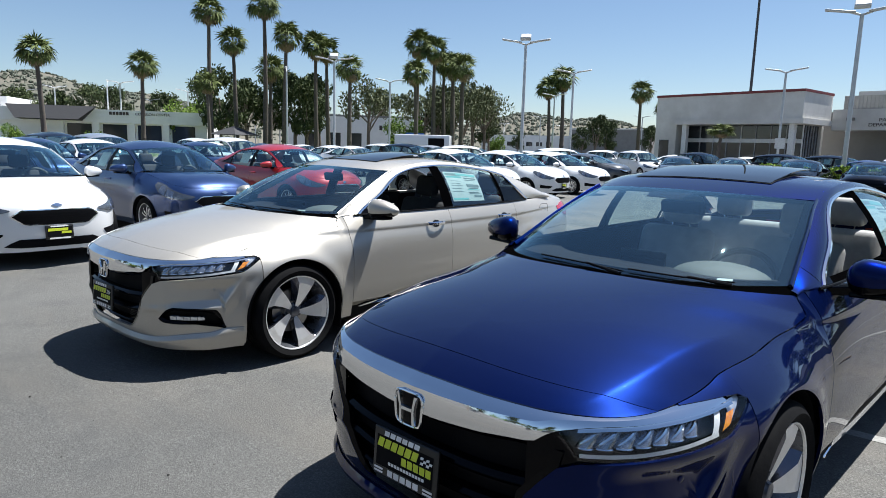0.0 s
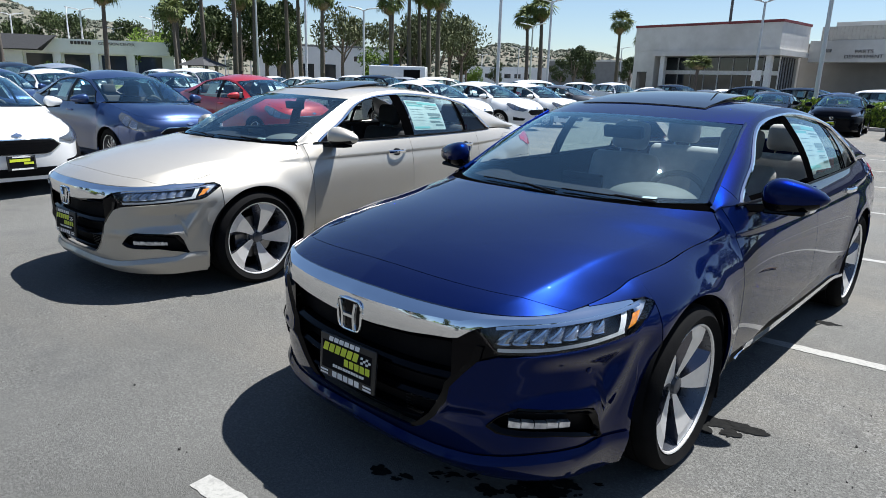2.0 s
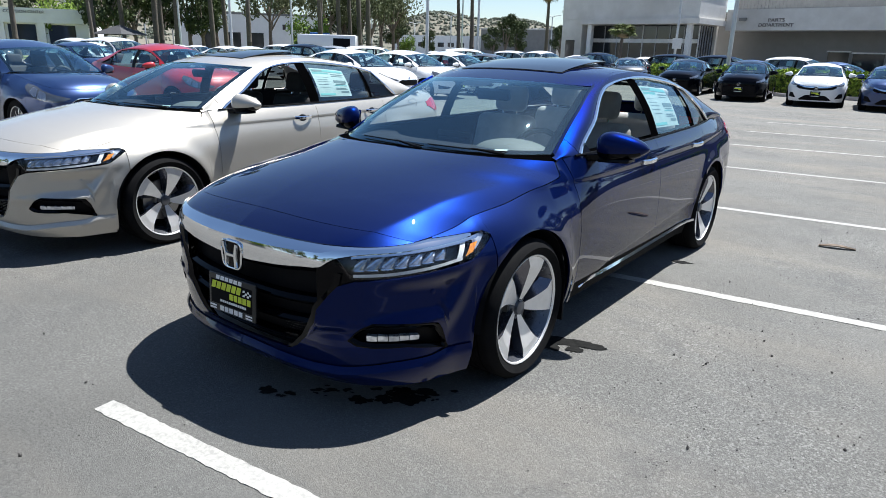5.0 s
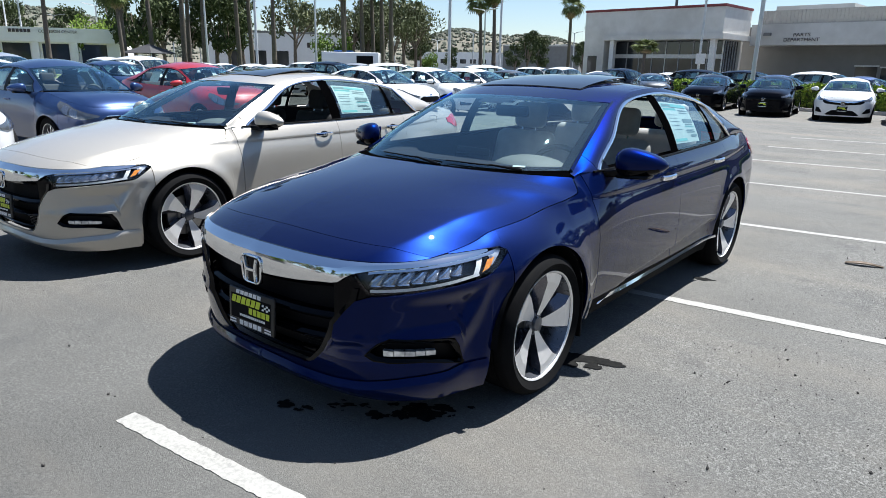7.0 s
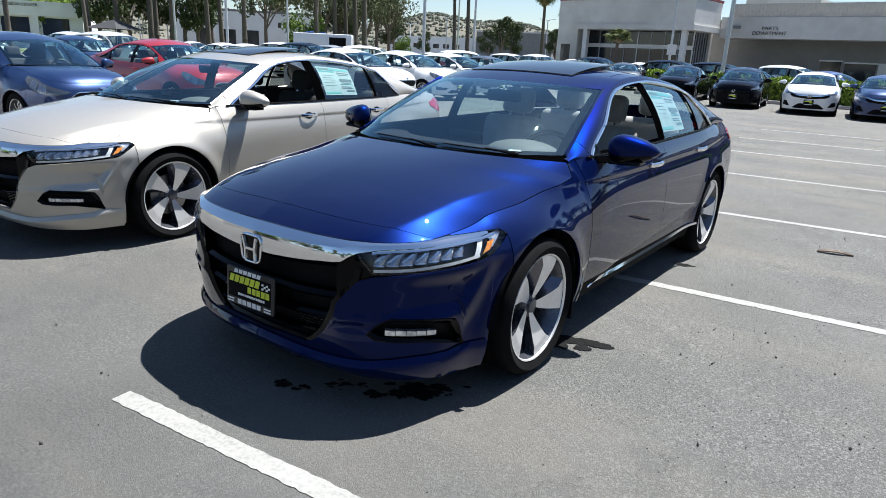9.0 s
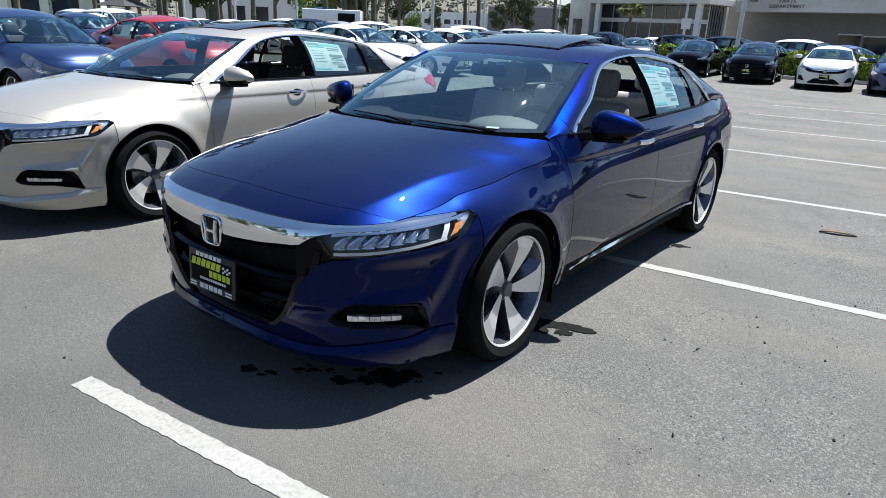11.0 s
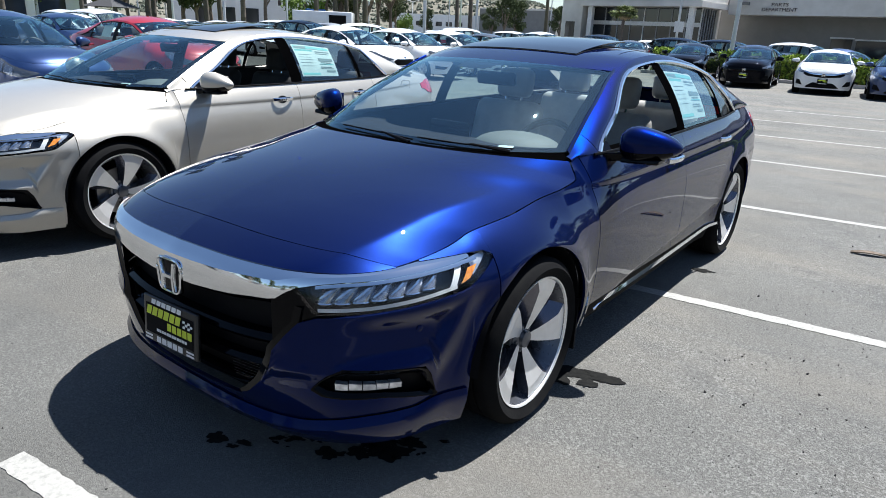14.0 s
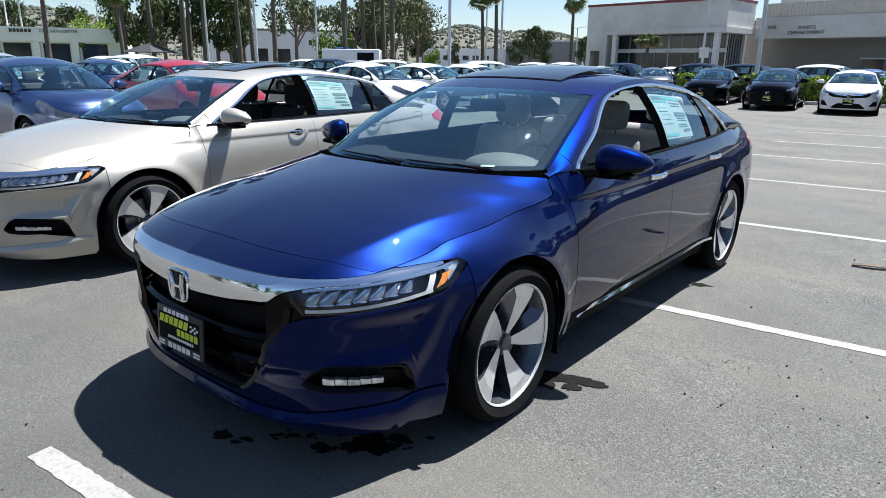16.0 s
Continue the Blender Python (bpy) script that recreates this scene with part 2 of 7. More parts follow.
class Shape:
    """Collects vertices and faces of one mesh."""

    def __init__(self):
        self.v, self.f = [], []

    def add(self, verts, faces, m=None, flip=False):
        k = len(self.v)
        self.v += [tuple(m @ Vector(p)) for p in verts] if m is not None else [tuple(p) for p in verts]
        self.f += [tuple(k + i for i in (reversed(f) if flip else f)) for f in faces]
        return self

    def sheet(self, fn, us, vs, flip=False, wrap=False):
        """A grid of fn(u, v)."""
        nu, nv = len(us), len(vs)
        verts = [fn(u, v) for u in us for v in vs]
        faces = []
        for i in range(nu - 1):
            for j in range(nv - (0 if wrap else 1)):
                j2 = (j + 1) % nv
                faces.append((i * nv + j, (i + 1) * nv + j, (i + 1) * nv + j2, i * nv + j2))
        return self.add(verts, faces, None, flip)

    def box(self, x0, x1, y0, y1, z0, z1, m=None):
        vs = [(x, y, z) for x in (x0, x1) for y in (y0, y1) for z in (z0, z1)]
        return self.add(vs, [(0, 1, 3, 2), (4, 6, 7, 5), (0, 4, 5, 1), (2, 3, 7, 6), (0, 2, 6, 4), (1, 5, 7, 3)], m)

    def loft(self, rings, cap=True):
        """Skins rings of equal length, each a closed loop of points."""
        k, n = len(self.v), len(rings[0])
        for r in rings:
            self.v += [tuple(p) for p in r]
        for a in range(len(rings) - 1):
            for j in range(n):
                self.f.append((k + a * n + j, k + a * n + (j + 1) % n, k + (a + 1) * n + (j + 1) % n, k + (a + 1) * n + j))
        if cap:
            self.f.append(tuple(k + j for j in reversed(range(n))))
            self.f.append(tuple(k + (len(rings) - 1) * n + j for j in range(n)))
        return self

    def tube(self, pts, radius, n=8, cap=True):
        """A round tube along pts; radius is a number or one for each point."""
        rings = []
        for i, p in enumerate(pts):
            p = Vector(p)
            a, b = Vector(pts[max(0, i - 1)]), Vector(pts[min(len(pts) - 1, i + 1)])
            d = (b - a).normalized()
            s = d.cross(Vector((0, 0, 1)))
            s = s.normalized() if s.length > 1e-4 else Vector((1, 0, 0))
            w = s.cross(d)
            r = radius[i] if isinstance(radius, (list, tuple)) else radius
            rings.append([p + (s * math.cos(q) + w * math.sin(q)) * r for q in (2 * math.pi * j / n for j in range(n))])
        return self.loft(rings, cap)

    def turned(self, profile, n=32, axis="z", m=None):
        """A body of revolution of (radius, height) pairs."""
        k = len(self.v)
        for r, h in profile:
            for j in range(n):
                q = 2 * math.pi * j / n
                p = (r * math.cos(q), r * math.sin(q), h) if axis == "z" else (h, r * math.cos(q), r * math.sin(q))
                self.v.append(tuple(m @ Vector(p)) if m is not None else p)
        for i in range(len(profile) - 1):
            for j in range(n):
                self.f.append((k + i * n + j, k + i * n + (j + 1) % n, k + (i + 1) * n + (j + 1) % n, k + (i + 1) * n + j))
        return self

    def weld(self):
        """Joins vertices that fall together and drops faces that collapse."""
        seen, idx, vs = {}, [], []
        for p in self.v:
            k = tuple(round(q * 5000) for q in p)
            if k not in seen:
                seen[k] = len(vs)
                vs.append(p)
            idx.append(seen[k])
        fs = []
        for f in self.f:
            g = []
            for i in f:
                if idx[i] not in g:
                    g.append(idx[i])
            if len(g) > 2:
                fs.append(tuple(g))
        self.v, self.f = vs, fs
        return self

    def mesh(self, name, material, smooth=True, angle=38.0):
        me = bpy.data.meshes.new(name)
        me.from_pydata(self.v, [], self.f)
        me.materials.append(material)
        if smooth:
            me.shade_smooth()
            me.set_sharp_from_angle(angle=radians(angle))
        return me


def part(name, shape, material, parent=None, label="", bevel=0.0, thick=0.0, smooth=True, angle=38.0):
    """One mesh object, under a thing or a part if a parent is given."""
    ob = new(name, shape if isinstance(shape, bpy.types.Mesh) else shape.mesh(name, material, smooth, angle))
    if parent is not None:
        ob.parent = parent
    if label:
        ob["label"] = label
    if thick:
        s = ob.modifiers.new("thickness", "SOLIDIFY")
        s.thickness, s.offset = thick, -1.0
        e = ob.modifiers.new("rim", "EDGE_SPLIT")
        e.split_angle = radians(48)
    if bevel:
        b = ob.modifiers.new("edges", "BEVEL")
        b.width, b.segments, b.limit_method, b.angle_limit = bevel, 2, "ANGLE", radians(40)
    return ob


def rounded_box(x0, x1, y0, y1, z0, z1, r=0.02, n=3):
    """A box with rounded upright and level edges, as a superellipsoid-like loft."""
    cx, cy, cz = (x0 + x1) / 2, (y0 + y1) / 2, (z0 + z1) / 2
    hx, hy, hz = (x1 - x0) / 2, (y1 - y0) / 2, (z1 - z0) / 2
    r = min(r, hx * 0.98, hy * 0.98, hz * 0.98)
    rings = []
    for k in range(2 * n + 2):
        top = k > n
        q = math.pi / 2 * ((k - n - 1) / n if top else (n - k) / n)
        ins, z = r * (1 - math.cos(q)), (hz - r + r * math.sin(q)) * (1 if top else -1)
        ring = []
        for c in range(4):
            sx, sy = ((1, 1), (-1, 1), (-1, -1), (1, -1))[c]
            for j in range(n + 1):
                a = math.pi / 2 * (c + j / n)
                rr = r - ins * 0.999
                ring.append((cx + sx * (hx - r) + rr * math.cos(a), cy + sy * (hy - r) + rr * math.sin(a), cz + z))
        rings.append(ring)
    return Shape().loft(rings)


def coons(c0, c1, d0, d1):
    """The patch between four edges: c0(u), c1(u) at v = 0 and 1, d0(v), d1(v) at u = 0 and 1."""
    p00, p10, p01, p11 = c0(0), c0(1), c1(0), c1(1)

    def f(u, v):
        return (c0(u) * (1 - v) + c1(u) * v + d0(v) * (1 - u) + d1(v) * u
                - (p00 * (1 - u) * (1 - v) + p10 * u * (1 - v) + p01 * (1 - u) * v + p11 * u * v))
    return f


# ---- cars: x to the car's left, y to its rear, z up, from the ground below the front axle ----
class Body:
    """The outer skin of a car: a plan outline from nose to tail, pulled in towards its upper and lower edges."""

    def __init__(self, c):
        self.c = c
        pts = c["plan"]
        s = [0.0]
        for a, b in zip(pts, pts[1:]):
            s.append(s[-1] + math.hypot(b[0] - a[0], b[1] - a[1]))
        fx, fy = spline(*[(q, p[0]) for q, p in zip(s, pts)]), spline(*[(q, p[1]) for q, p in zip(s, pts)])
        self.S = s[-1]
        self.ss = np.linspace(0, self.S, 600)
        self.xs, self.ys = np.array([fx(q) for q in self.ss]), np.array([fy(q) for q in self.ss])
        self.xs[0] = self.xs[-1] = 0.0
        tx, ty = np.gradient(self.xs, self.ss), np.gradient(self.ys, self.ss)
        k = np.hypot(tx, ty)
        tx, ty = tx / k, ty / k
        tx[0], ty[0], tx[-1], ty[-1] = 1, 0, -1, 0
        for _ in range(12):
            tx[1:-1], ty[1:-1] = (tx[:-2] + tx[1:-1] + tx[2:]) / 3, (ty[:-2] + ty[1:-1] + ty[2:]) / 3
        k = np.hypot(tx, ty)
        self.nx, self.ny = ty / k, -tx / k
        # the upper edge: height and how far in it lies, given over y on the flanks and over s round the nose
        self.top = spline(*[(self.s_at(q) if w == "y" else q, v) for w, q, v in c["top"]])
        self.inset = spline(*[(self.s_at(q) if w == "y" else q, v) for w, q, v in c["inset"]])
        self.skin_top = spline(*[(self.s_at(q) if w == "y" else q, v) for w, q, v in c["skin_top"]]) if "skin_top" in c else self.top
        self.power = c["power"] if callable(c["power"]) else (lambda q: c["power"])

    def s_at(self, y):
        return float(np.interp(y, self.ys, self.ss))

    def y_at(self, s):
        return float(np.interp(abs(s), self.ss, self.ys))

    def arch(self, y, r=None):
        c, r = self.c, r or self.c["arch"]
        z = 0.0
        for yc in (0.0, c["base"]):
            if abs(y - yc) < r:
                z = max(z, c["wheel"] + math.sqrt(r * r - (y - yc) ** 2))
        return z

    def at(self, s, z, out=0.0):
        """The point of the skin at s along the outline and height z; out: proud of it."""
        c, a = self.c, abs(s)
        x, y = float(np.interp(a, self.ss, self.xs)), float(np.interp(a, self.ss, self.ys))
        nx, ny = float(np.interp(a, self.ss, self.nx)), float(np.interp(a, self.ss, self.ny))
        zt, zm, zb = self.skin_top(a), c["mid"], c["low"]
        u = max((z - zm) / (zt - zm), 0.0)
        b = max((zm - 0.08 - z) / (zm - 0.08 - zb), 0.0)
        d = self.inset(a) * u ** self.power(a) + (c["under_nose"] if y < -0.3 else c["under"]) * b ** 2.2
        side = step(y, 0.05, 0.45) * (1 - step(y, c["base"] + 0.2, c["base"] + 0.8))
        below = (c["crease"](y) - z) / 0.10
        d += side * 0.011 * step(below, -0.08, 0.18) * math.exp(-max(below, 0.0) * 0.9)
        if "ledge" in c:
            # the doors fold in above the sill along a line that climbs to the rear
            zl = c["ledge"](y)
            d += step(y, 0.42, 0.60) * (1 - step(y, 2.2, 2.5)) * 0.034 * step((zl - z) / 0.022, 0.0, 1.0) * min(max((z - 0.26) / (zl - 0.26), 0.0), 1.0)
        else:
            d += side * 0.018 * math.exp(-((z - 0.40) / 0.10) ** 2)
        if "scoop" in c and y < 0:
            # hollow below the lamp, bounded by a fold that falls from the lamp's outer corner to the fog lamp, and a shelf at the lamp's lower edge
            fold = 1.135 - 0.78 * (0.66 - z) ** 1.15 if z < 0.66 else 1.135
            inside = step(fold - a, 0.0, 0.045) * step(a, 0.62, 0.84)
            tall = step(z, 0.445, 0.500) * (1 - step(z, 0.56, 0.645))
            d += c["scoop"] * inside * tall
            d += 0.012 * step(a - fold, 0.0, 0.10) * step(z, 0.25, 0.42) * (1 - step(z, 0.60, 0.68)) * (1 - step(a, 1.2, 1.3))
            # a low fold from the grille's flank to the fog lamp
            d -= 0.010 * math.exp(-((z - 0.437 - 0.03 * (a - 0.5)) / 0.022) ** 2) * step(a, 0.36, 0.46) * (1 - step(a, 0.9, 1.05))
        for yc in (0.0, c["base"]):
            r = math.hypot(y - yc, z - c["wheel"])
            d -= 0.020 * math.exp(-((r - c["arch"]) / 0.07) ** 2) * step(a, 0.9, 1.2)
        return Vector(((x - nx * (d - out)) * (1 if s >= 0 else -1), y - ny * (d - out), z))

    def panel(self, lo, hi, cols, rows=10, out=0.0, side=1, hole=None):
        """A piece of skin between lo(s) and hi(s) at the columns s, with one slot between hole = (low(s), high(s))."""
        sh = Shape()

        def strip(l, h, n):
            sh.sheet(lambda s, v: self.at(s * side, l(s) + (h(s) - l(s)) * v, out), cols, spaced(0, 1, n), flip=side < 0)
        if hole:
            strip(lo, hole[0], max(3, rows // 2))
            strip(hole[1], hi, max(3, rows // 2))
        else:
            strip(lo, hi, rows)
        return sh

    def edge(self, s):
        return self.at(s, self.top(abs(s)))


def columns(*stops, dense=0.05):
    """Columns that hold every stop, at most dense apart."""
    out = [stops[0]]
    for a, b in zip(stops, stops[1:]):
        n = max(1, math.ceil((b - a) / dense))
        out += [a + (b - a) * (i + 1) / n for i in range(n)]
    return out


def arch_stops(yc, r, a, b):
    """y stations that follow a wheel arch finely between a and b."""
    ys = [yc - r - 0.002] + [yc - r * math.cos(math.pi * i / 28) for i in range(29)] + [yc + r + 0.002]
    return [a] + [y for y in ys if a + 0.004 < y < b - 0.004] + [b]


def mirrored(shape):
    sh = Shape()
    sh.v = [(-x, y, z) for x, y, z in shape.v]
    sh.f = [tuple(reversed(f)) for f in shape.f]
    return sh


def build_wheel(c, car, style, pos, side, meshes):
    """A wheel with tyre, rim and brake disc; the meshes are shared by the four wheels."""
    R, W, rim_r = c["wheel"] + 0.003, c["tyre_w"], c["rim"]
    if not meshes:
        t = Shape()
        h = W / 2
        prof = [(rim_r - 0.012, -h * 0.80), (rim_r + 0.004, -h * 0.92), (rim_r + 0.030, -h * 1.03), ((R + rim_r) / 2, -h * 1.06), (R - 0.022, -h * 0.98), (R - 0.006, -h * 0.86),
                (R, -h * 0.72), (R, -h * 0.40), (R - 0.007, -h * 0.39), (R - 0.007, -h * 0.33), (R, -h * 0.32), (R, -h * 0.04), (R - 0.007, -h * 0.03), (R - 0.007, h * 0.03), (R, h * 0.04),
                (R, h * 0.32), (R - 0.007, h * 0.33), (R - 0.007, h * 0.39), (R, h * 0.40), (R, h * 0.72), (R - 0.006, h * 0.86), (R - 0.022, h * 0.98),
                ((R + rim_r) / 2, h * 1.06), (rim_r + 0.030, h * 1.03), (rim_r + 0.004, h * 0.92), (rim_r - 0.012, h * 0.80)]
        t.turned(prof, 56, "x")
        meshes["tyre"] = t.mesh("tyre", RUBBER, angle=50)
        r = Shape()
        r.turned([(rim_r - 0.012, h * 0.80), (rim_r - 0.002, h * 0.90), (rim_r - 0.003, h * 0.92), (rim_r - 0.009, h * 0.90), (rim_r - 0.012, h * 0.84)], 56, "x")
        meshes["rim"] = r.mesh("rim", ALLOY, angle=40)
        br = Shape().turned([(rim_r - 0.012, h * 0.84), (rim_r - 0.020, h * 0.70), (rim_r - 0.045, h * 0.35), (rim_r - 0.05, -h * 0.8)], 56, "x")
        meshes["barrel"] = br.mesh("barrel", ALLOY_GREY if style == "blade" else ALLOY_DARK)
        sp, sd = Shape(), Shape()
        face = h * 0.66
        if style == "blade":
            # five blades: a flat machined face, a splayed tip that meets the rim, deep grey flanks
            for k in range(5):
                m = Matrix.Rotation(radians(72 * k + 70), 4, "X")
                r_tip, r_end = rim_r * 0.78, rim_r - 0.006

                def on_wheel(rad, across, x):
                    ang = radians(-8 * max(0.0, 1 - rad / r_tip)) + across / max(rad, 0.05)
                    return m @ Vector((x, rad * math.cos(ang), rad * math.sin(ang)))

                def blade_edge(u, w):
                    # u: 0 to 1 along the face, 1 to 2 along the tip
                    if u <= 1:
                        return 0.040 + (r_tip - 0.040) * u, w * (0.016 + 0.042 * u ** 1.1), face - 0.024 + 0.042 * u
                    q = u - 1
                    return r_tip + (r_end - r_tip) * q, w * (0.058 + q * (0.042 if w > 0 else 0.012)), face + 0.018 + (h * 0.82 - face - 0.018) * q
                def facet(u, w, back=0.0, sink=0.0):
                    rad, across, x = blade_edge(u, w)
                    return on_wheel(rad, across + back, x - sink)
                sp.sheet(lambda u, v: facet(u, 2 * v - 1), spaced(0, 1, 6), spaced(0, 1, 3))
                sp.sheet(lambda u, v: facet(u, 2 * v - 1), spaced(1, 2, 3), spaced(0, 1, 3))
                sd.sheet(lambda u, v: facet(u, 1, (0.004 + 0.034 * min(u, 1)) * v, 0.050 * v + 0.0005), spaced(0, 2, 12), spaced(0, 1, 3))
                sd.sheet(lambda u, v: facet(u, -1, -0.003 * v, 0.050 * v + 0.0005), spaced(0, 2, 12), spaced(0, 1, 2), flip=True)
        else:
            # five plain double spokes
            for k in range(5):
                m = Matrix.Rotation(radians(72 * k), 4, "X")
                for off in (-1, 1):
                    def spoke(u, v):
                        rad = 0.04 + (rim_r - 0.025 - 0.04) * u
                        w = off * (0.016 + 0.034 * u) + (v - 0.5) * (0.026 - 0.006 * u)
                        return m @ Vector((face - 0.02 + 0.02 * math.sin(math.pi * u), rad, w))
                    sp.sheet(spoke, spaced(0, 1, 5), spaced(0, 1, 2))
        meshes["spoke_star"] = sp.mesh("spoke_star", ALLOY, angle=12)
        if sd.v:
            meshes["spoke_shoulder"] = sd.mesh("spoke_shoulder", ALLOY_FLANK, angle=30)
        hb = Shape().turned([(0.060, face - 0.050), (0.058, face - 0.036), (0.052, face - 0.030), (0.036, face - 0.024), (0.034, face - 0.010), (0.030, face - 0.008), (0.0005, face - 0.008)], 28, "x")
        for k in range(5):
            q = radians(72 * k + 36)
            hb.turned([(0.008, face - 0.034), (0.008, face - 0.024), (0.0003, face - 0.022)], 8, "x", Matrix.Translation((0, 0.050 * math.cos(q), 0.050 * math.sin(q))))
        meshes["hub_cap"] = hb.mesh("hub_cap", ALLOY_GREY)
        bd = Shape().turned([(0.155, -0.012), (0.155, 0.010), (0.075, 0.010), (0.072, 0.035), (0.001, 0.035)], 36, "x")
        meshes["brake_disc"] = bd.mesh("brake_disc", DISC)
        w = Shape().turned([(rim_r - 0.03, -h * 0.75), (0.001, -h * 0.75)], 32, "x")
        meshes["inner_wheel"] = w.mesh("inner_wheel", MATT_BLACK)
    root = new("wheel")
    root.parent = car
    root.matrix_local = Matrix.Translation(pos) @ (pose(0, 0, 0) if side > 0 else pose(0, 0, 0, 0, 0, 180))
    for n, me in meshes.items():
        part(n, me, None, root)
    return root


def lettering_bars(parent, sheet_at, rows, proud=0.003):
    """Printed lines that cannot be spelled out, as bars on a sheet; rows: u0, u1, v0, v1, material."""
    for u0, u1, v0, v1, m in rows:
        sh = Shape().sheet(lambda u, v: sheet_at(u, v, proud), [u0, (u0 + u1) / 2, u1], [v0, v1])
        part("printed_line", sh, m, parent, smooth=False)


def build_car(c, paint, name, label, rims="plain", detail=2, glass=None, seats=True):
    """A whole car as an Empty with its panels, glass, wheels, lamps and cabin as parts."""
    b = Body(c)
    car = tagged(new(name), label, "car")
    fine = {2: 0.028, 1: 0.08, 0: 0.14}[detail]
    rows = {2: 60, 1: 10, 0: 5}[detail]
    base, arch_r, zc = c["base"], c["arch"], c["wheel"]
    sy = b.s_at
    y_tail = c["plan"][-1][1]
    cowl_y, door_y, mid_y, rear_y = c["cowl_y"], c["door_y"], c["mid_y"], c["rear_y"]
    thick = 0.012 if detail == 2 else 0.0
    glass = glass or GLASS

    def skin(pname, lo, hi, stops, n=rows, out=0.0, material=paint, hole=None, both=True, lab="", th=thick):
        cols = columns(*stops, dense=fine)
        made = []
        for side in ((1, -1) if both else (1,)):
            made.append(part(pname, b.panel(lo, hi, cols, n, out, side, hole), material, car, lab, thick=th))
        return made

    def whole(pname, lo, hi, stops, n=rows, out=0.0, material=paint, lab="", th=thick, hole=None):
        """A piece that runs across the nose or the tail in one."""
        cols = columns(*stops, dense=fine)
        cols = [-q for q in reversed(cols)][:-1] + cols if cols[0] == 0 else cols + [2 * b.S - q for q in reversed(cols)][1:]
        sh = Shape()
        def at(s, z):
            return b.at(s, z, out) if s <= b.S else b.at(-(2 * b.S - s), z, out)
        for l, h in ([(lo, hi)] if not hole else [(lo, hole[0]), (hole[1], hi)]):
            def fold(s, f):
                return f(abs(s)) if s <= b.S else f(2 * b.S - s)
            sh.sheet(lambda s, v: at(s, fold(s, l) + (fold(s, h) - fold(s, l)) * v), cols, spaced(0, 1, n))
        return part(pname, sh.weld(), material, car, lab, thick=th)

    # flanks: fender, doors, quarter, sill
    sill, gap = c["sill"], 0.0035
    s_nose_end = c["nose_end"]
    fend_lo = lambda s: max(b.arch(b.y_at(s)) + 0.001, sill - 0.11 if b.y_at(s) > 0.2 else 0.0, c["fender_lo"](s))
    skin("front_fender", fend_lo, b.top, ([c["fender_s"], s_nose_end, s_nose_end + 0.004, s_nose_end + 0.0046] if c["fender_s"] < s_nose_end else [c["fender_s"]]) + [sy(y) for y in arch_stops(0.0, arch_r, b.y_at(max(s_nose_end, c["fender_s"])) + 0.006, door_y - gap)][:-1] + ([sy(y) for y in (0.400, 0.415, 0.425, 0.435, 0.445, 0.455, 0.465, 0.475, 0.485)] if detail == 2 else []) + [sy(door_y - gap)])
    door_lo = lambda s: max(sill, b.arch(b.y_at(s), arch_r + 0.035) if b.y_at(s) > mid_y else 0)
    skin("front_door", door_lo, b.top, [sy(door_y), sy(mid_y - gap)])
    skin("rear_door", door_lo, b.top, [sy(y) for y in arch_stops(base, arch_r + 0.035, mid_y, rear_y - gap)])
    q_lo = lambda s: max(b.arch(b.y_at(s)) + 0.001, sill if b.y_at(s) < base else 0, c["rear_hi"](b.y_at(s)) + gap if b.y_at(s) > base + arch_r * 0.7 else 0)
    skin("quarter_panel", q_lo, b.top, [sy(y) for y in arch_stops(base, arch_r, rear_y, y_tail - 0.16)])
    sill_hi = lambda s: sill - gap
    for side in (1, -1):
        rocker = Shape().sheet(lambda s, v: b.at(s * side, c["low"] + (sill_hi(s) - c["low"]) * v, c["sill_out"] - c["sill_tuck"] * (1 - v)), columns(sy(arch_r + 0.01), sy(base - arch_r - 0.01), dense=fine * 2), spaced(0, 1, 5), flip=side < 0)
        part("sill", rocker, paint, car, thick=thick)
    # front bumper, with the lamp slot cut out where the car has one
    nose_lo = lambda s: max(c["low"] + c["chin"](s), b.arch(b.y_at(s)) + 0.001)
    ends = [y for y in arch_stops(0.0, arch_r, -arch_r - 0.05, b.y_at(s_nose_end))]
    stops = [0.0] + c["nose_stops"] + [sy(y) for y in ends if sy(y) > c["nose_stops"][-1] + 0.01]
    whole("front_bumper", nose_lo, c["nose_hi"], stops, rows, 0.0, hole=c.get("fog"))
    # rear bumper
    r_lo = lambda s: max(c["low"] + 0.03, b.arch(b.y_at(s)) + 0.001)
    r_hi = lambda s: c["rear_hi"](b.y_at(s))
    rs = [sy(y) for y in arch_stops(base, arch_r, base + arch_r * 0.72, base + arch_r)] + [b.S]
    whole("rear_bumper", r_lo, r_hi, rs, rows)
    # tail: lid face and lamps
    whole("trunk_face", lambda s: c["rear_hi"](b.y_at(s)) + gap, lambda s: b.top(s), [sy(y_tail - 0.16) + 0.004, b.S], 6)
    t0, t1 = sy(y_tail - (0.50 if detail == 2 else 0.30)), b.S - 0.28
    tz = c["tail_z"]
    skin("tail_lamp", lambda s: tz[0] + 0.06 * (1 - step(s, t0, t0 + 0.2)), lambda s: tz[1] - 0.035 * (1 - step(s, t0, t0 + 0.2)), [t0, t1], 5, 0.006, RED_LENS, th=0.02 if detail else 0.0)
    # dark inner tub behind the gaps and wheel wells
    tub = Shape()
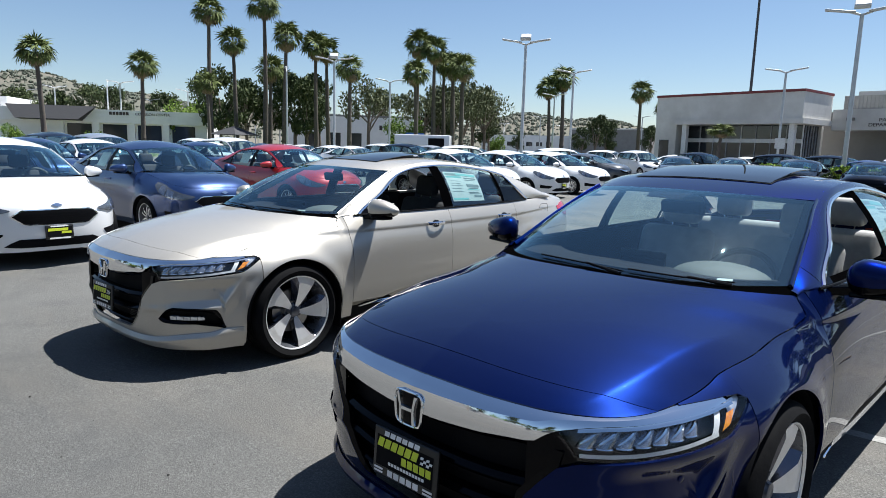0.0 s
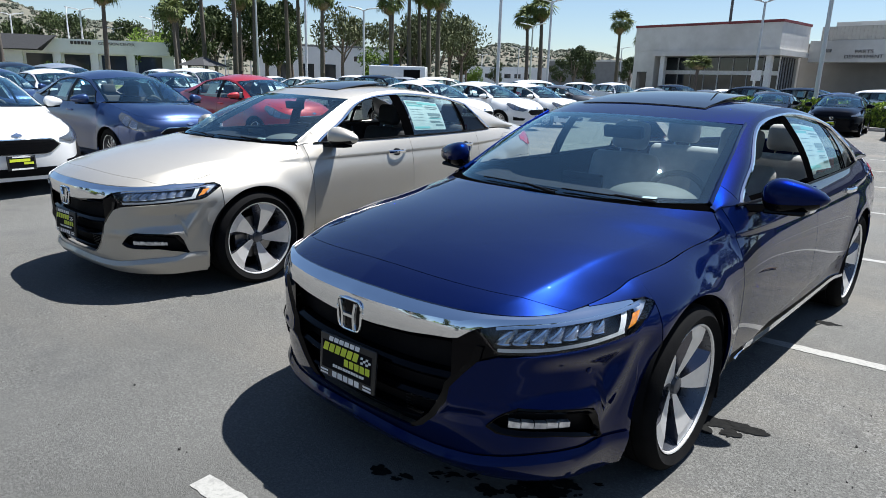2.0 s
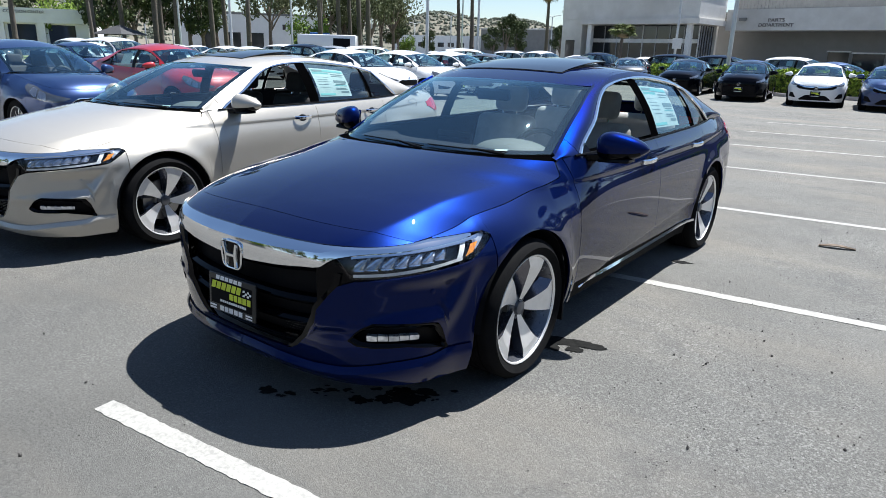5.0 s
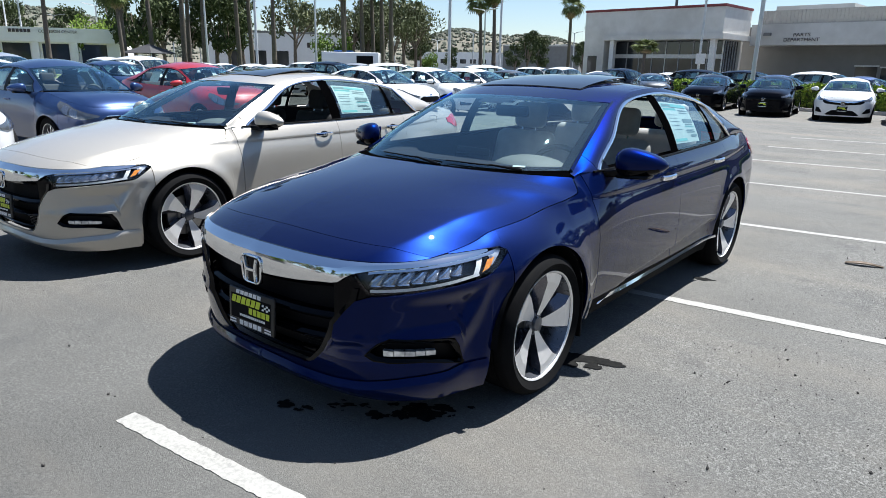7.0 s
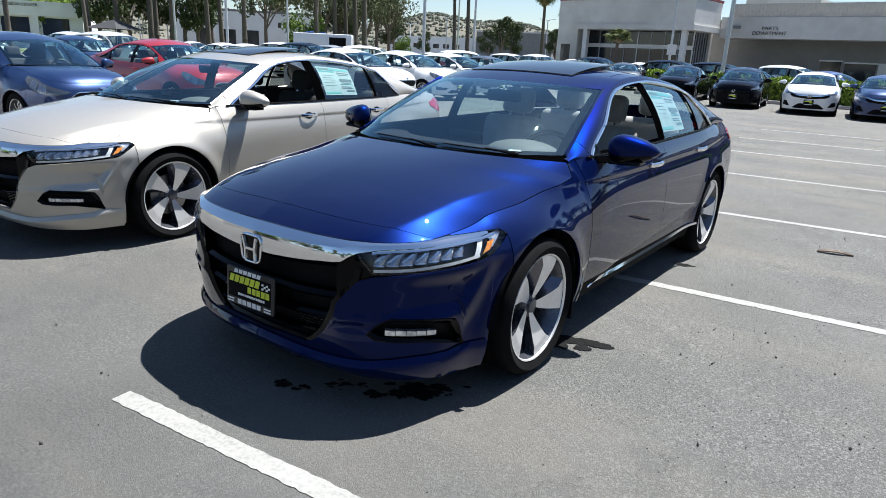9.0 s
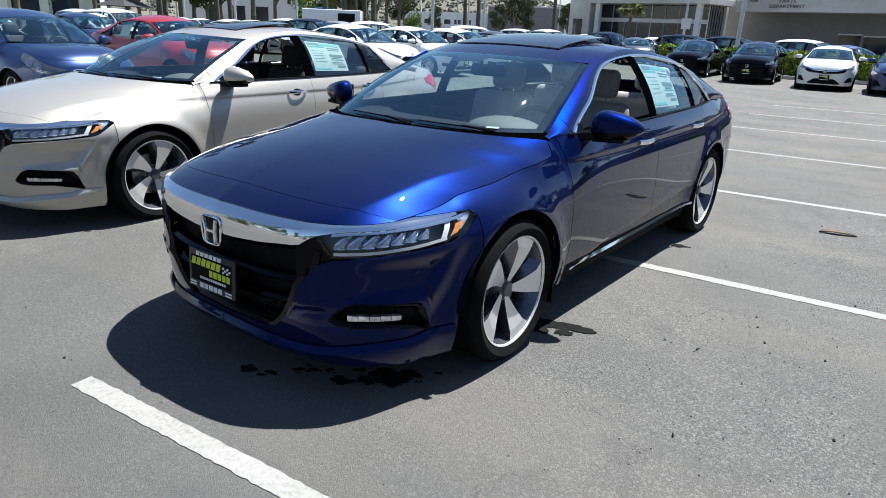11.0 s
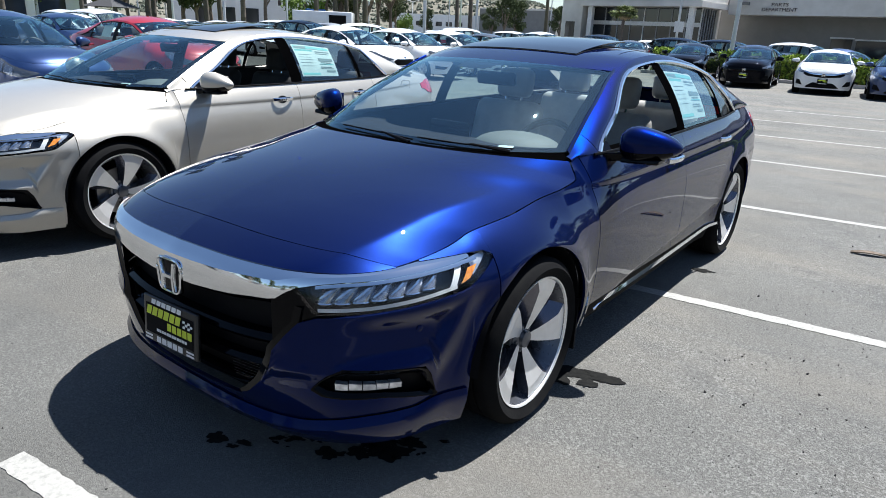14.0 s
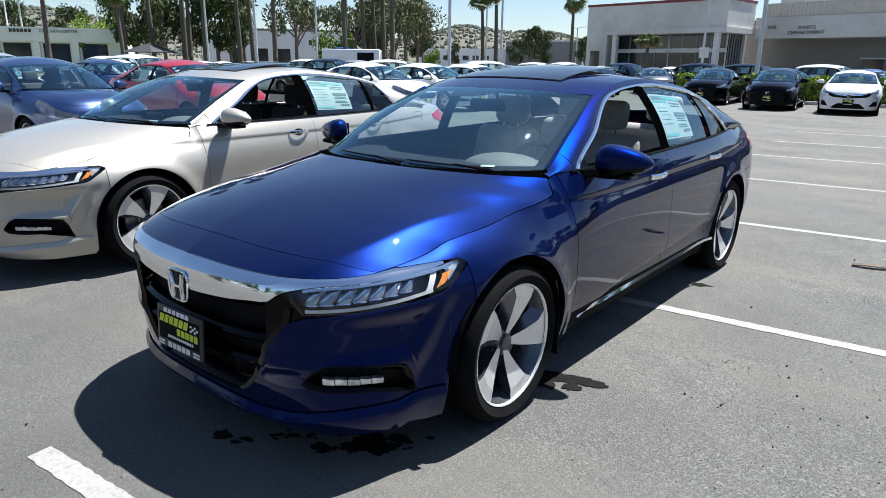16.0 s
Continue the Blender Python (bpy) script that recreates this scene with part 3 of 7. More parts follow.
    for side in (1, -1):
        tub.sheet(lambda s, v: b.at(s * side, max(b.arch(b.y_at(s), arch_r + 0.004), c["low"] + 0.035) + (b.top(s) - 0.03 - max(b.arch(b.y_at(s), arch_r + 0.004), c["low"] + 0.035)) * v, -0.034),
                  columns(sy(-0.45), *[sy(y) for y in arch_stops(0.0, arch_r + 0.004, -0.43, 0.45)], *[sy(y) for y in arch_stops(base, arch_r + 0.004, base - 0.45, base + 0.5)], b.S - 0.5, dense=0.12), spaced(0, 1, 10), flip=side < 0)
    for yc in (0.0, base):
        for side in (1, -1):
            tub.sheet(lambda q, v: Vector((side * (0.90 - 0.35 * v), yc - (arch_r + 0.002) * math.cos(q), zc + (arch_r + 0.002) * math.sin(q))), spaced(0, math.pi, 16), [0, 1], flip=side > 0)
            tub.sheet(lambda q, v: Vector((side * 0.56, yc - (arch_r + 0.002) * v * math.cos(q), zc + (arch_r + 0.002) * v * math.sin(q))), spaced(-0.6, math.pi + 0.6, 16), [0.02, 1], flip=side > 0)
    tub.sheet(lambda y, x: Vector((x * (0.55 + 0.20 * step(y, -0.60, -0.1)), y, c["low"] + 0.04)), spaced(-0.62, y_tail - 0.35, 10), spaced(-1, 1, 2))
    part("underbody", tub, MATT_BLACK, car)

    # upper body edges
    rail_x, rail_z, belt_x = c["rail_x"], c["rail_z"], c["belt_x"]
    rail = lambda y: Vector((rail_x(y), y, rail_z(y)))
    mx = lambda p: Vector((-p[0], p[1], p[2]))
    s_c = c["hood_s"]
    # hood and nose panel: one patch, parted by the shut line
    def nose(u):
        return b.edge((2 * u - 1) * s_c)
    def flank_r(v):
        return b.edge(s_c + (sy(cowl_y) - s_c) * v)
    cp = b.edge(sy(cowl_y))
    cw = c["cowl_mid"]
    def cowl(u):
        a = 2 * u - 1
        return Vector((cp.x * a, cw[0] + (cp.y - cw[0]) * abs(a) ** 3.2, cw[1] + (cp.z - cw[1]) * abs(a) ** c["cowl_bend"]))
    hp = coons(nose, cowl, lambda v: mx(flank_r(v)), flank_r)
    def hood(u, v):
        p = hp(u, v)
        a = abs(2 * u - 1)
        rise = (1 - (1 - v) ** 3 - v) / 0.385
        sag = flank_r(v).z - (flank_r(0.0).z * (1 - v) + flank_r(1.0).z * v)
        a0 = c["hood_flat"] - c["hood_taper"] * v
        soft_ = lambda q: (0.006 * math.log(1 + math.exp(min(60.0, (q - a0) / 0.006)))) ** 1.06
        flank = soft_(a) / soft_(1.0)
        if c["hood_fold"]:
            # a gently bowed top between two creases, and nearly flat flanks outside them
            bow = (math.sqrt(a * a + 0.09) - 0.3) / (math.sqrt(1.09) - 0.3)
            rear = step(v, 0.40, 0.80)
            p.z -= sag * (1 - flank * (1 - rear) - a ** 5 * rear) * c["hood_free"]
            p.z += c["hood_crown"] * (1 - 0.93 * bow - 0.07 * flank) * rise
        else:
            p.z -= sag * (1 - a ** 5) * c["hood_free"]
            p.z += c["hood_crown"] * (1 - 0.58 * a * a - 0.42 * flank) * rise
        p.z += c["hood_fold"] * (1 - flank) * step(v, 0.0, 0.30) * (1 - 0.75 * step(v, 0.6, 1.0))
        return p
    nu = {2: 64, 1: 20, 0: 12}[detail]
    k = c["hood_cut"]
    us = spaced(0, 1, nu)
    across = spaced(0, 1, 150 if detail == 2 else nu)
    if k:
        part("nose_panel", Shape().sheet(hood, across, spaced(0.004, k, 8)), paint, car, thick=thick / 3)
    part("hood", Shape().sheet(hood, [0.0025 + 0.995 * u for u in across], [k + 0.003 + (1 - k - 0.003) * v for v in (sorted(spaced(0, 1, 38) + [0.953, 0.960, 0.966, 0.971, 0.977, 0.982, 0.987, 0.993]) if detail == 2 else spaced(0, 1, nu))]), paint, car, thick=thick / 2)
    # windscreen, roof, rear window, deck
    ya, hy, hz = c["header_y"], c["header_mid"][0], c["header_mid"][1]
    pillar = c["pillar_in"]
    def a_line(v):
        y = cowl_y + 0.03 + (ya - cowl_y - 0.03) * v
        return rail(y) - Vector((pillar * (1 - 0.3 * v), 0, -0.004))
    def header(u):
        a, p = 2 * u - 1, a_line(1.0)
        return Vector((p.x * a, hy + (p.y - hy) * abs(a) ** 3.4, hz + (p.z - hz) * a * a))
    ab = a_line(0.0)
    def sill_w(u):
        a = 2 * u - 1
        return Vector((ab.x * a, cw[0] + 0.05 + (ab.y - cw[0] - 0.05) * abs(a) ** 3.2, cw[1] + 0.0 + (ab.z - cw[1]) * a * a))
    part("cowl", Shape().sheet(lambda u, v: (cowl(u) + Vector((0, 0.003, -0.004))).lerp(sill_w(u) + Vector((0, 0.012, -0.003)), v), us, [0, 1]), BORDER, car)
    wp = coons(sill_w, header, lambda v: mx(a_line(v)), a_line)
    def screen(u, v):
        p, a = wp(u, v), 2 * u - 1
        return p + Vector((0, -0.02, 0.03)) * (1 - abs(a) ** 3.2) * math.sin(math.pi * v)
    ng = max(8, nu // 2)
    w = part("windscreen", Shape().sheet(screen, us, spaced(0, 1, ng)), SCREEN_GLASS, car)
    w.visible_shadow = False
    # black ceramic border of the windscreen
    fr = Shape()
    for u0, u1, v0, v1 in ((0, 1, 0, 0.05), (0, 1, 0.955, 1), (0, 0.022, 0.05, 0.955), (0.978, 1, 0.05, 0.955)):
        fr.sheet(lambda u, v: screen(u, v) + Vector((0, 0.004, -0.004)), spaced(u0, u1, 24 if u1 - u0 > 0.5 else 1), spaced(v0, v1, 12 if v1 - v0 > 0.5 else 1))
    part("windscreen_border", fr, BORDER, car)
    for side in (1, -1):
        sh = Shape().sheet(lambda v, q: (lambda p, r: Vector((side * (p.x + (r.x - p.x) * q), p.y + (r.y - p.y) * q, p.z + (r.z - p.z) * q + 0.012 * math.sin(math.pi * q))))(a_line(v), rail(cowl_y + 0.03 + (ya - cowl_y - 0.03) * v)), spaced(0, 1, 16), spaced(0, 1, 4), flip=side < 0)
        part("windscreen_pillar", sh, paint, car)
    yr = c["rear_header_y"]
    rh = c["rear_header_mid"]
    front_edge = lambda u: (lambda a: Vector((rail(ya).x * a, hy + (ya - hy) * abs(a) ** 3.4, hz + 0.004 + (rail(ya).z - hz) * a * a)))(2 * u - 1)
    rear_edge = lambda u: (lambda a: Vector((rail(yr).x * a, rh[0] + (yr - rh[0]) * a * a, rh[1] + (rail(yr).z - rh[1]) * a * a)))(2 * u - 1)
    rside = lambda v: rail(ya + (yr - ya) * v)
    rp = coons(front_edge, rear_edge, lambda v: mx(rside(v)), rside)
    def roof(u, v):
        p, a = rp(u, v), 2 * u - 1
        return p + Vector((0, 0, c["roof_crown"] * (1 - a * a) ** 0.8 * math.sin(math.pi * v)))
    part("roof", Shape().sheet(roof, us, spaced(0, 1, ng + 6)), paint, car, thick=thick)
    part("headliner", Shape().sheet(lambda u, v: roof(0.02 + 0.96 * u, 0.01 + 0.98 * v) - Vector((0, 0, 0.03)), spaced(0, 1, 10), spaced(0, 1, 8), flip=True), INTERIOR_LIGHT, car)
    yb, bm_ = c["back_y"], c["back_mid"]
    back_x = c["back_x"]
    bl = lambda u: (lambda a: Vector((back_x * a, bm_[0] + (yb - bm_[0]) * a * a, bm_[1] + (c["back_z"] - bm_[1]) * a * a)))(2 * u - 1)
    cside = lambda v: rail(yr).lerp(Vector((back_x, yb, c["back_z"])), v) - Vector((0.045 * math.sin(math.pi * v), 0, -0.02 * math.sin(math.pi * v)))
    bp = coons(rear_edge, bl, lambda v: mx(cside(v)), cside)
    w = part("rear_window", Shape().sheet(lambda u, v: bp(u, v) + Vector((0, 0.01, 0.035)) * (1 - (2 * u - 1) ** 2) * math.sin(math.pi * v), us, spaced(0, 1, ng)), GLASS, car)
    w.visible_shadow = False
    # deck behind the rear window, down to the tail edge
    def tail_edge(u):
        a = 2 * u - 1
        p = b.edge(b.S - abs(a) * (b.S - c["deck_s"]))
        return p if a >= 0 else mx(p)
    def deck_side(v):
        return Vector((back_x, yb, c["back_z"])).lerp(b.edge(c["deck_s"]), v)
    dp = coons(bl, tail_edge, lambda v: mx(deck_side(v)), deck_side)
    part("trunk_lid", Shape().sheet(lambda u, v: dp(u, v) + Vector((0, 0, 0.012 * math.sin(math.pi * v))), us, spaced(0, 1, 8)), paint, car, thick=thick)
    for side in (1, -1):
        # rear shoulder between the quarter's upper edge and the deck, and the rear pillar above it
        def shoulder(q, v):
            y = yb - 0.02 + (b.y_at(c["deck_s"]) - yb + 0.02) * q
            o, i = b.edge(sy(y)), deck_side(q)
            p = o.lerp(i, v)
            return Vector((side * p.x, p.y, p.z + 0.008 * math.sin(math.pi * v)))
        part("rear_shoulder", Shape().sheet(shoulder, spaced(0, 1, 10), spaced(0, 1, 4), flip=side < 0), paint, car)

    # side windows: a ruled band from the belt to the roof rail, bowed outward
    def belt(y):
        return b.edge(sy(y))
    fw_ = c["win_front"]

    def band(y, r, out=0.0):
        p, q = belt(y), rail(y)
        m = p.lerp(q, r)
        return Vector((m.x + 0.030 * math.sin(math.pi * r) * step(y, fw_ - 0.05, fw_ + 0.35) + out, m.y, m.z))
    y0, y1, y2 = c["win"]
    fw = c["win_front"]
    if detail == 2:
        # foot of each pillar, from the hood's rear corner to the front of the window
        for side in (1, -1):
            foot = Shape().sheet(lambda y, r: (lambda p: Vector((side * p.x, p.y, p.z)))(band(y, r, 0.001 + 0.012 * math.sin(math.pi * r))), columns(cowl_y - 0.006, fw, dense=0.03), spaced(0, 1, 8), flip=side < 0)
            part("pillar_foot", foot, paint, car)
    tip = c["win_tip"]
    def up(y):
        if detail == 2:
            q = min(0.90, max(0.03, 1 - (0.074 - 0.044 * step(y, fw + 0.25, 1.35)) / max(0.01, rail(y).z - belt(y).z)))
        else:
            q = min(0.90, max(0.03, (y - fw) / c["win_rise"] * 0.9))
        return q * (1.0 if y < y2 else max(0.05, (tip - y) / (tip - y2)))
    lo = lambda y: 0.02
    wins = [("front_window", fw + 0.02, y0 - 0.035), ("rear_window_pane", y0 + 0.035, y1 - 0.015), ("quarter_window", y1 + 0.02, tip)]
    for side in (1, -1):
        for wname, a, e in wins:
            if wname == "front_window" and c.get("open_front"):
                continue
            sh = Shape().sheet(lambda y, r: (lambda p: Vector((side * p.x, p.y, p.z)))(band(y, lo(y) + (up(y) - lo(y)) * r, -0.008)), spaced(a, e, 14), spaced(0, 1, 5), flip=side < 0)
            part(wname, sh, GLASS_DARK if wname == "quarter_window" else glass, car).visible_shadow = False
        # frame above the windows, pillars between them, rear pillar
        fr = Shape().sheet(lambda y, r: (lambda p: Vector((side * p.x, p.y, p.z)))(band(y, up(y) + 0.015 + (1 - up(y) - 0.015) * r, 0.013 * math.sin(math.pi * r) * (1 - 0.6 * step(y, 1.0, 1.5)) if detail == 2 else 0.0)), columns(fw + 0.004 if c.get("open_front") else cowl_y + 0.05, y2, tip, c["back_y"], dense=0.06), spaced(0, 1, 8 if detail == 2 else 4), flip=side < 0)
        part("side_frame", fr, paint, car)
        for a, e in ((y0 - 0.065, y0 + 0.055), (y1 - 0.02, y1 + 0.022)):
            pl = Shape().sheet(lambda y, r: (lambda p: Vector((side * p.x, p.y, p.z)))(band(y, r * (up(y) + 0.01), 0.002)), spaced(a, e, 3), spaced(0, 1, 6), flip=side < 0)
            part("window_pillar", pl, BORDER if detail == 2 else DARK_TRIM, car)
        tr = Shape()
        line = [band(y, up(y) + 0.012, 0.004) for y in columns(fw + 0.004, y2, tip, dense=0.05)]
        line = [Vector((side * p.x, p.y, p.z)) for p in line]
        tr.tube(line, 0.011 if detail == 2 else 0.008, 6)
        if detail == 2:
            bline = [Vector((side * (belt(y).x + 0.006), y, belt(y).z + 0.004)) for y in columns(cowl_y + 0.12, tip, dense=0.08)]
            part("belt_trim", Shape().tube(bline, 0.006, 6), DARK_TRIM, car)
        part("window_trim", tr, CHROME if c.get("chrome_belt") else GLOSS_BLACK, car)
    part("window_seal", Shape().sheet(lambda s, v: b.at(s, b.top(s) - 0.004 + 0.004 * v, 0.0), [sy(door_y), sy(rear_y)], [0, 1]), DARK_TRIM, car)

    # door mirrors
    my, mz = c["mirror"]
    for side in (1, -1):
        bp0 = belt(my + 0.02)
        head = Shape()
        rings = []
        for i in range(15):
            q = 0.5 - 0.4985 * math.cos(math.pi * i / 14)
            xx = bp0.x + 0.050 + 0.262 * q
            full = max(0.0, 1 - abs(2 * q - 1) ** 3.2) ** 0.55
            hh, dd = 0.086 * full * (1.06 - 0.62 * q ** 1.3), 0.092 * full * (1.0 - 0.35 * q ** 1.5)
            zc_, yc_ = mz + 0.006 - 0.006 * q, my + 0.05 * q
            ring = []
            for j in range(20):
                a = 2 * math.pi * j / 20
                yy = -dd * abs(math.cos(a)) ** 0.8 * (1 if math.cos(a) > 0 else -1)
                if yy > 0:
                    yy *= 0.55
                ring.append(Vector((side * xx, yc_ + yy, zc_ + hh * abs(math.sin(a)) ** 0.8 * (1 if math.sin(a) > 0 else -1))))
            rings.append(ring if side > 0 else ring[::-1])
        head.loft(rings)
        mir = part("door_mirror", head, paint, car)
        if detail == 2:
            # black lower shell round the head's underside
            shell = Shape()
            cut = [[(p - Vector((p.x, my, mz))) * 1.025 + Vector((p.x, my, mz)) for p in sorted(r_, key=lambda p: math.atan2(p.z - mz, p.y - my)) if p.z < mz - 0.012] for r_ in rings[2:12]]
            few = min(len(r_) for r_ in cut)
            cut = [[r_[round(i_ * (len(r_) - 1) / max(1, few - 1))] for i_ in range(few)] for r_ in cut]
            if few > 2:
                shell.sheet(lambda a_, b_: cut[a_][b_], range(len(cut)), range(few), flip=side < 0)
                part("mirror_shell", shell, GLOSS_BLACK, mir)
        base_ = Shape().loft([[Vector((side * (bp0.x - 0.02 + 0.13 * t), my + 0.02 + dy * (1.3 - 0.4 * t), mz - 0.07 + 0.02 * t + dz)) for dy, dz in ((-0.05, -0.018), (0.05, -0.018), (0.05, 0.02), (-0.05, 0.02))] for t in (0, 0.5, 1)])
        part("mirror_arm", base_, GLOSS_BLACK, mir, bevel=0.006 if detail == 2 else 0)
        gl = Shape().sheet(lambda u, v: Vector((side * (bp0.x + 0.09 + 0.155 * u), my + 0.063, mz - 0.045 + 0.10 * v)), [0, 1], [0, 1], flip=side > 0)
        part("mirror_glass", gl, CHROME, mir)
        if detail:
            sk = Shape().loft([[Vector((side * (bp0.x + 0.07 + 0.17 * t), my + 0.01 + dy, mz - 0.068 + dz + 0.01 * t)) for dy, dz in ((-0.05, -0.012), (0.05, -0.012), (0.045, 0.012), (-0.045, 0.012))] for t in (0, 1)])
            part("mirror_base", sk, GLOSS_BLACK, mir, bevel=0.008 if detail == 2 else 0)

    # door handles
    for hy_ in c["handles"]:
        for side in (1, -1):
            zc_ = c["handle_z"](hy_)
            p0 = b.at(sy(hy_), zc_)
            ring = []
            hd = Shape()
            rings = []
            for i in range(9):
                q = i / 8
                rise = 0.024 * math.sin(math.pi * q) ** 0.5 if 0 < q < 1 else 0.0
                y_, x_ = hy_ - 0.105 + 0.21 * q, p0.x + 0.004 + rise
                rings.append([Vector((side * (x_ + ex), y_, zc_ + ez)) for ex, ez in ((-0.008, -0.017), (0.007, -0.013), (0.010, 0.009), (-0.004, 0.016))][::side])
            hd.loft(rings)
            if detail == 2:
                cup = Shape().sheet(lambda q, w: Vector((side * (b.at(sy(hy_ + 0.052 * w * math.cos(q)), zc_ - 0.004 + 0.030 * w * math.sin(q)).x + 0.0015), hy_ + 0.052 * w * math.cos(q), zc_ - 0.004 + 0.030 * w * math.sin(q))), spaced(0, 2 * math.pi, 24), [0.0, 0.5, 1.0], flip=side < 0)
                part("handle_cup", cup, DARK_TRIM, car)
            part("door_handle", hd, CHROME if c.get("chrome_handles") else paint, car, bevel=0.003 if detail == 2 else 0)

    # wheels
    meshes = {}
    for y_ in (0.0, base):
        for side in (1, -1):
            build_wheel(c, car, rims, (side * (c["track"] + 0.0), y_, zc), side, meshes)

    # cabin
    fl = Shape()
    fl.box(-0.72, 0.72, cowl_y - 0.1, c["back_y"] - 0.25, 0.24, 0.28)
    part("cabin_floor", fl, INTERIOR_DARK, car)
    dash = Shape().sheet(lambda u, v: (lambda p: Vector((p.x * (0.97 if v < 0.7 else 0.95), p.y + 0.03 + (0.36 + 0.14 * (1 - (2 * u - 1) ** 2)) * min(1, v / 0.7), p.z - 0.035 + 0.02 * math.sin(math.pi * min(1, v / 0.7)) - (0.34 * (v - 0.7) / 0.3 if v > 0.7 else 0))))(sill_w(u)), spaced(0.0, 1.0, 16), spaced(0, 1, 10))
    part("dashboard", dash, INTERIOR_DARK, car)
    for side in (1, -1):
        dp_ = Shape().sheet(lambda y, v: Vector((side * (b.at(sy(y), c["sill"] + 0.1 + (b.top(sy(y)) - c["sill"] - 0.1) * v).x - 0.055 - 0.02 * math.sin(math.pi * v)), y, c["sill"] + 0.05 + (b.top(sy(y)) - 0.005 - c["sill"] - 0.05) * v)), columns(door_y + 0.02, rear_y, dense=0.15), spaced(0, 1, 5), flip=side > 0)
        part("door_lining", dp_, INTERIOR_DARK, car)
        if c.get("open_front") or detail == 2:
            ledge = Shape().sheet(lambda y, v: Vector((side * (belt(y).x + 0.004 - 0.07 * v), y, belt(y).z + 0.005)), columns(door_y, rear_y, dense=0.15), [0, 1], flip=side < 0)
            part("door_top", ledge, BORDER, car)
    if seats:
        s0 = c["seat_y"]
        for yy, xs_, wd in ((s0, (0.37, -0.37), 0.25), (s0 + 0.92, (0.0,), 0.63)):
            for xx in xs_:
                seat = new("seat")
                seat.parent = car
                cover = INTERIOR_GREY if paint is PAINT_BLUE else SEAT_DARK
                part("seat_base", rounded_box(xx - wd, xx + wd, yy - 0.30, yy + 0.25, 0.30, 0.52, 0.07), cover, seat)
                bk = rounded_box(-wd * 0.98, wd * 0.98, -0.07, 0.07, 0.0, 0.60, 0.06)
                bo = Shape().add(bk.v, bk.f, pose(xx, yy + 0.22, 0.47, -17, 0, 0))
                part("backrest", bo, cover, seat)
                for hx in ((xx,) if wd < 0.4 else (-0.38, 0.38)):
                    hr = rounded_box(-0.13, 0.13, -0.05, 0.05, 0.0, 0.19, 0.045)
                    part("headrest", Shape().add(hr.v, hr.f, pose(hx, yy + 0.42, 1.065, -10, 0, 0)), cover, seat)
                    for q in (-0.06, 0.06):
                        po = Shape().tube([(hx + q, yy + 0.40, 1.0), (hx + q, yy + 0.43, 1.10)], 0.007, 6)
                        part("headrest_post", po, CHROME, seat)
        wh = new("steering_wheel")
        wh.parent = car
        m = pose(0.335, s0 - 0.42, 0.868 if detail == 2 else 0.915, 66, 0, 0)
        ring = [m @ Vector((0.185 * math.cos(q), 0.185 * math.sin(q), 0)) for q in spaced(0, 2 * math.pi, 32)]
        part("steering_rim", Shape().tube(ring, 0.017, 8, cap=False), DASH_GREY, wh)
        hub = rounded_box(-0.08, 0.08, -0.07, 0.06, -0.03, 0.03, 0.025)
        sp_ = Shape().add(hub.v, hub.f, m)
        sp_.box(-0.18, 0.18, -0.02, 0.02, -0.008, 0.008, m)
        sp_.box(-0.02, 0.02, -0.18, 0.0, -0.008, 0.008, m)
        part("steering_hub", sp_, INTERIOR_DARK, wh)
        mi = rounded_box(-0.12, 0.12, -0.02, 0.02, -0.035, 0.035, 0.015)
        hm = header(0.5)
        part("rear_view_mirror", Shape().add(mi.v, mi.f, pose(0, hm.y + 0.10, hm.z - 0.10, 10, 0, 0)), DARK_TRIM, car)
    return car, b, dict(screen=screen, roof=roof, hood=hood, band=band, rail=rail, cowl=cowl, sill_w=sill_w, belt=belt, header=header)


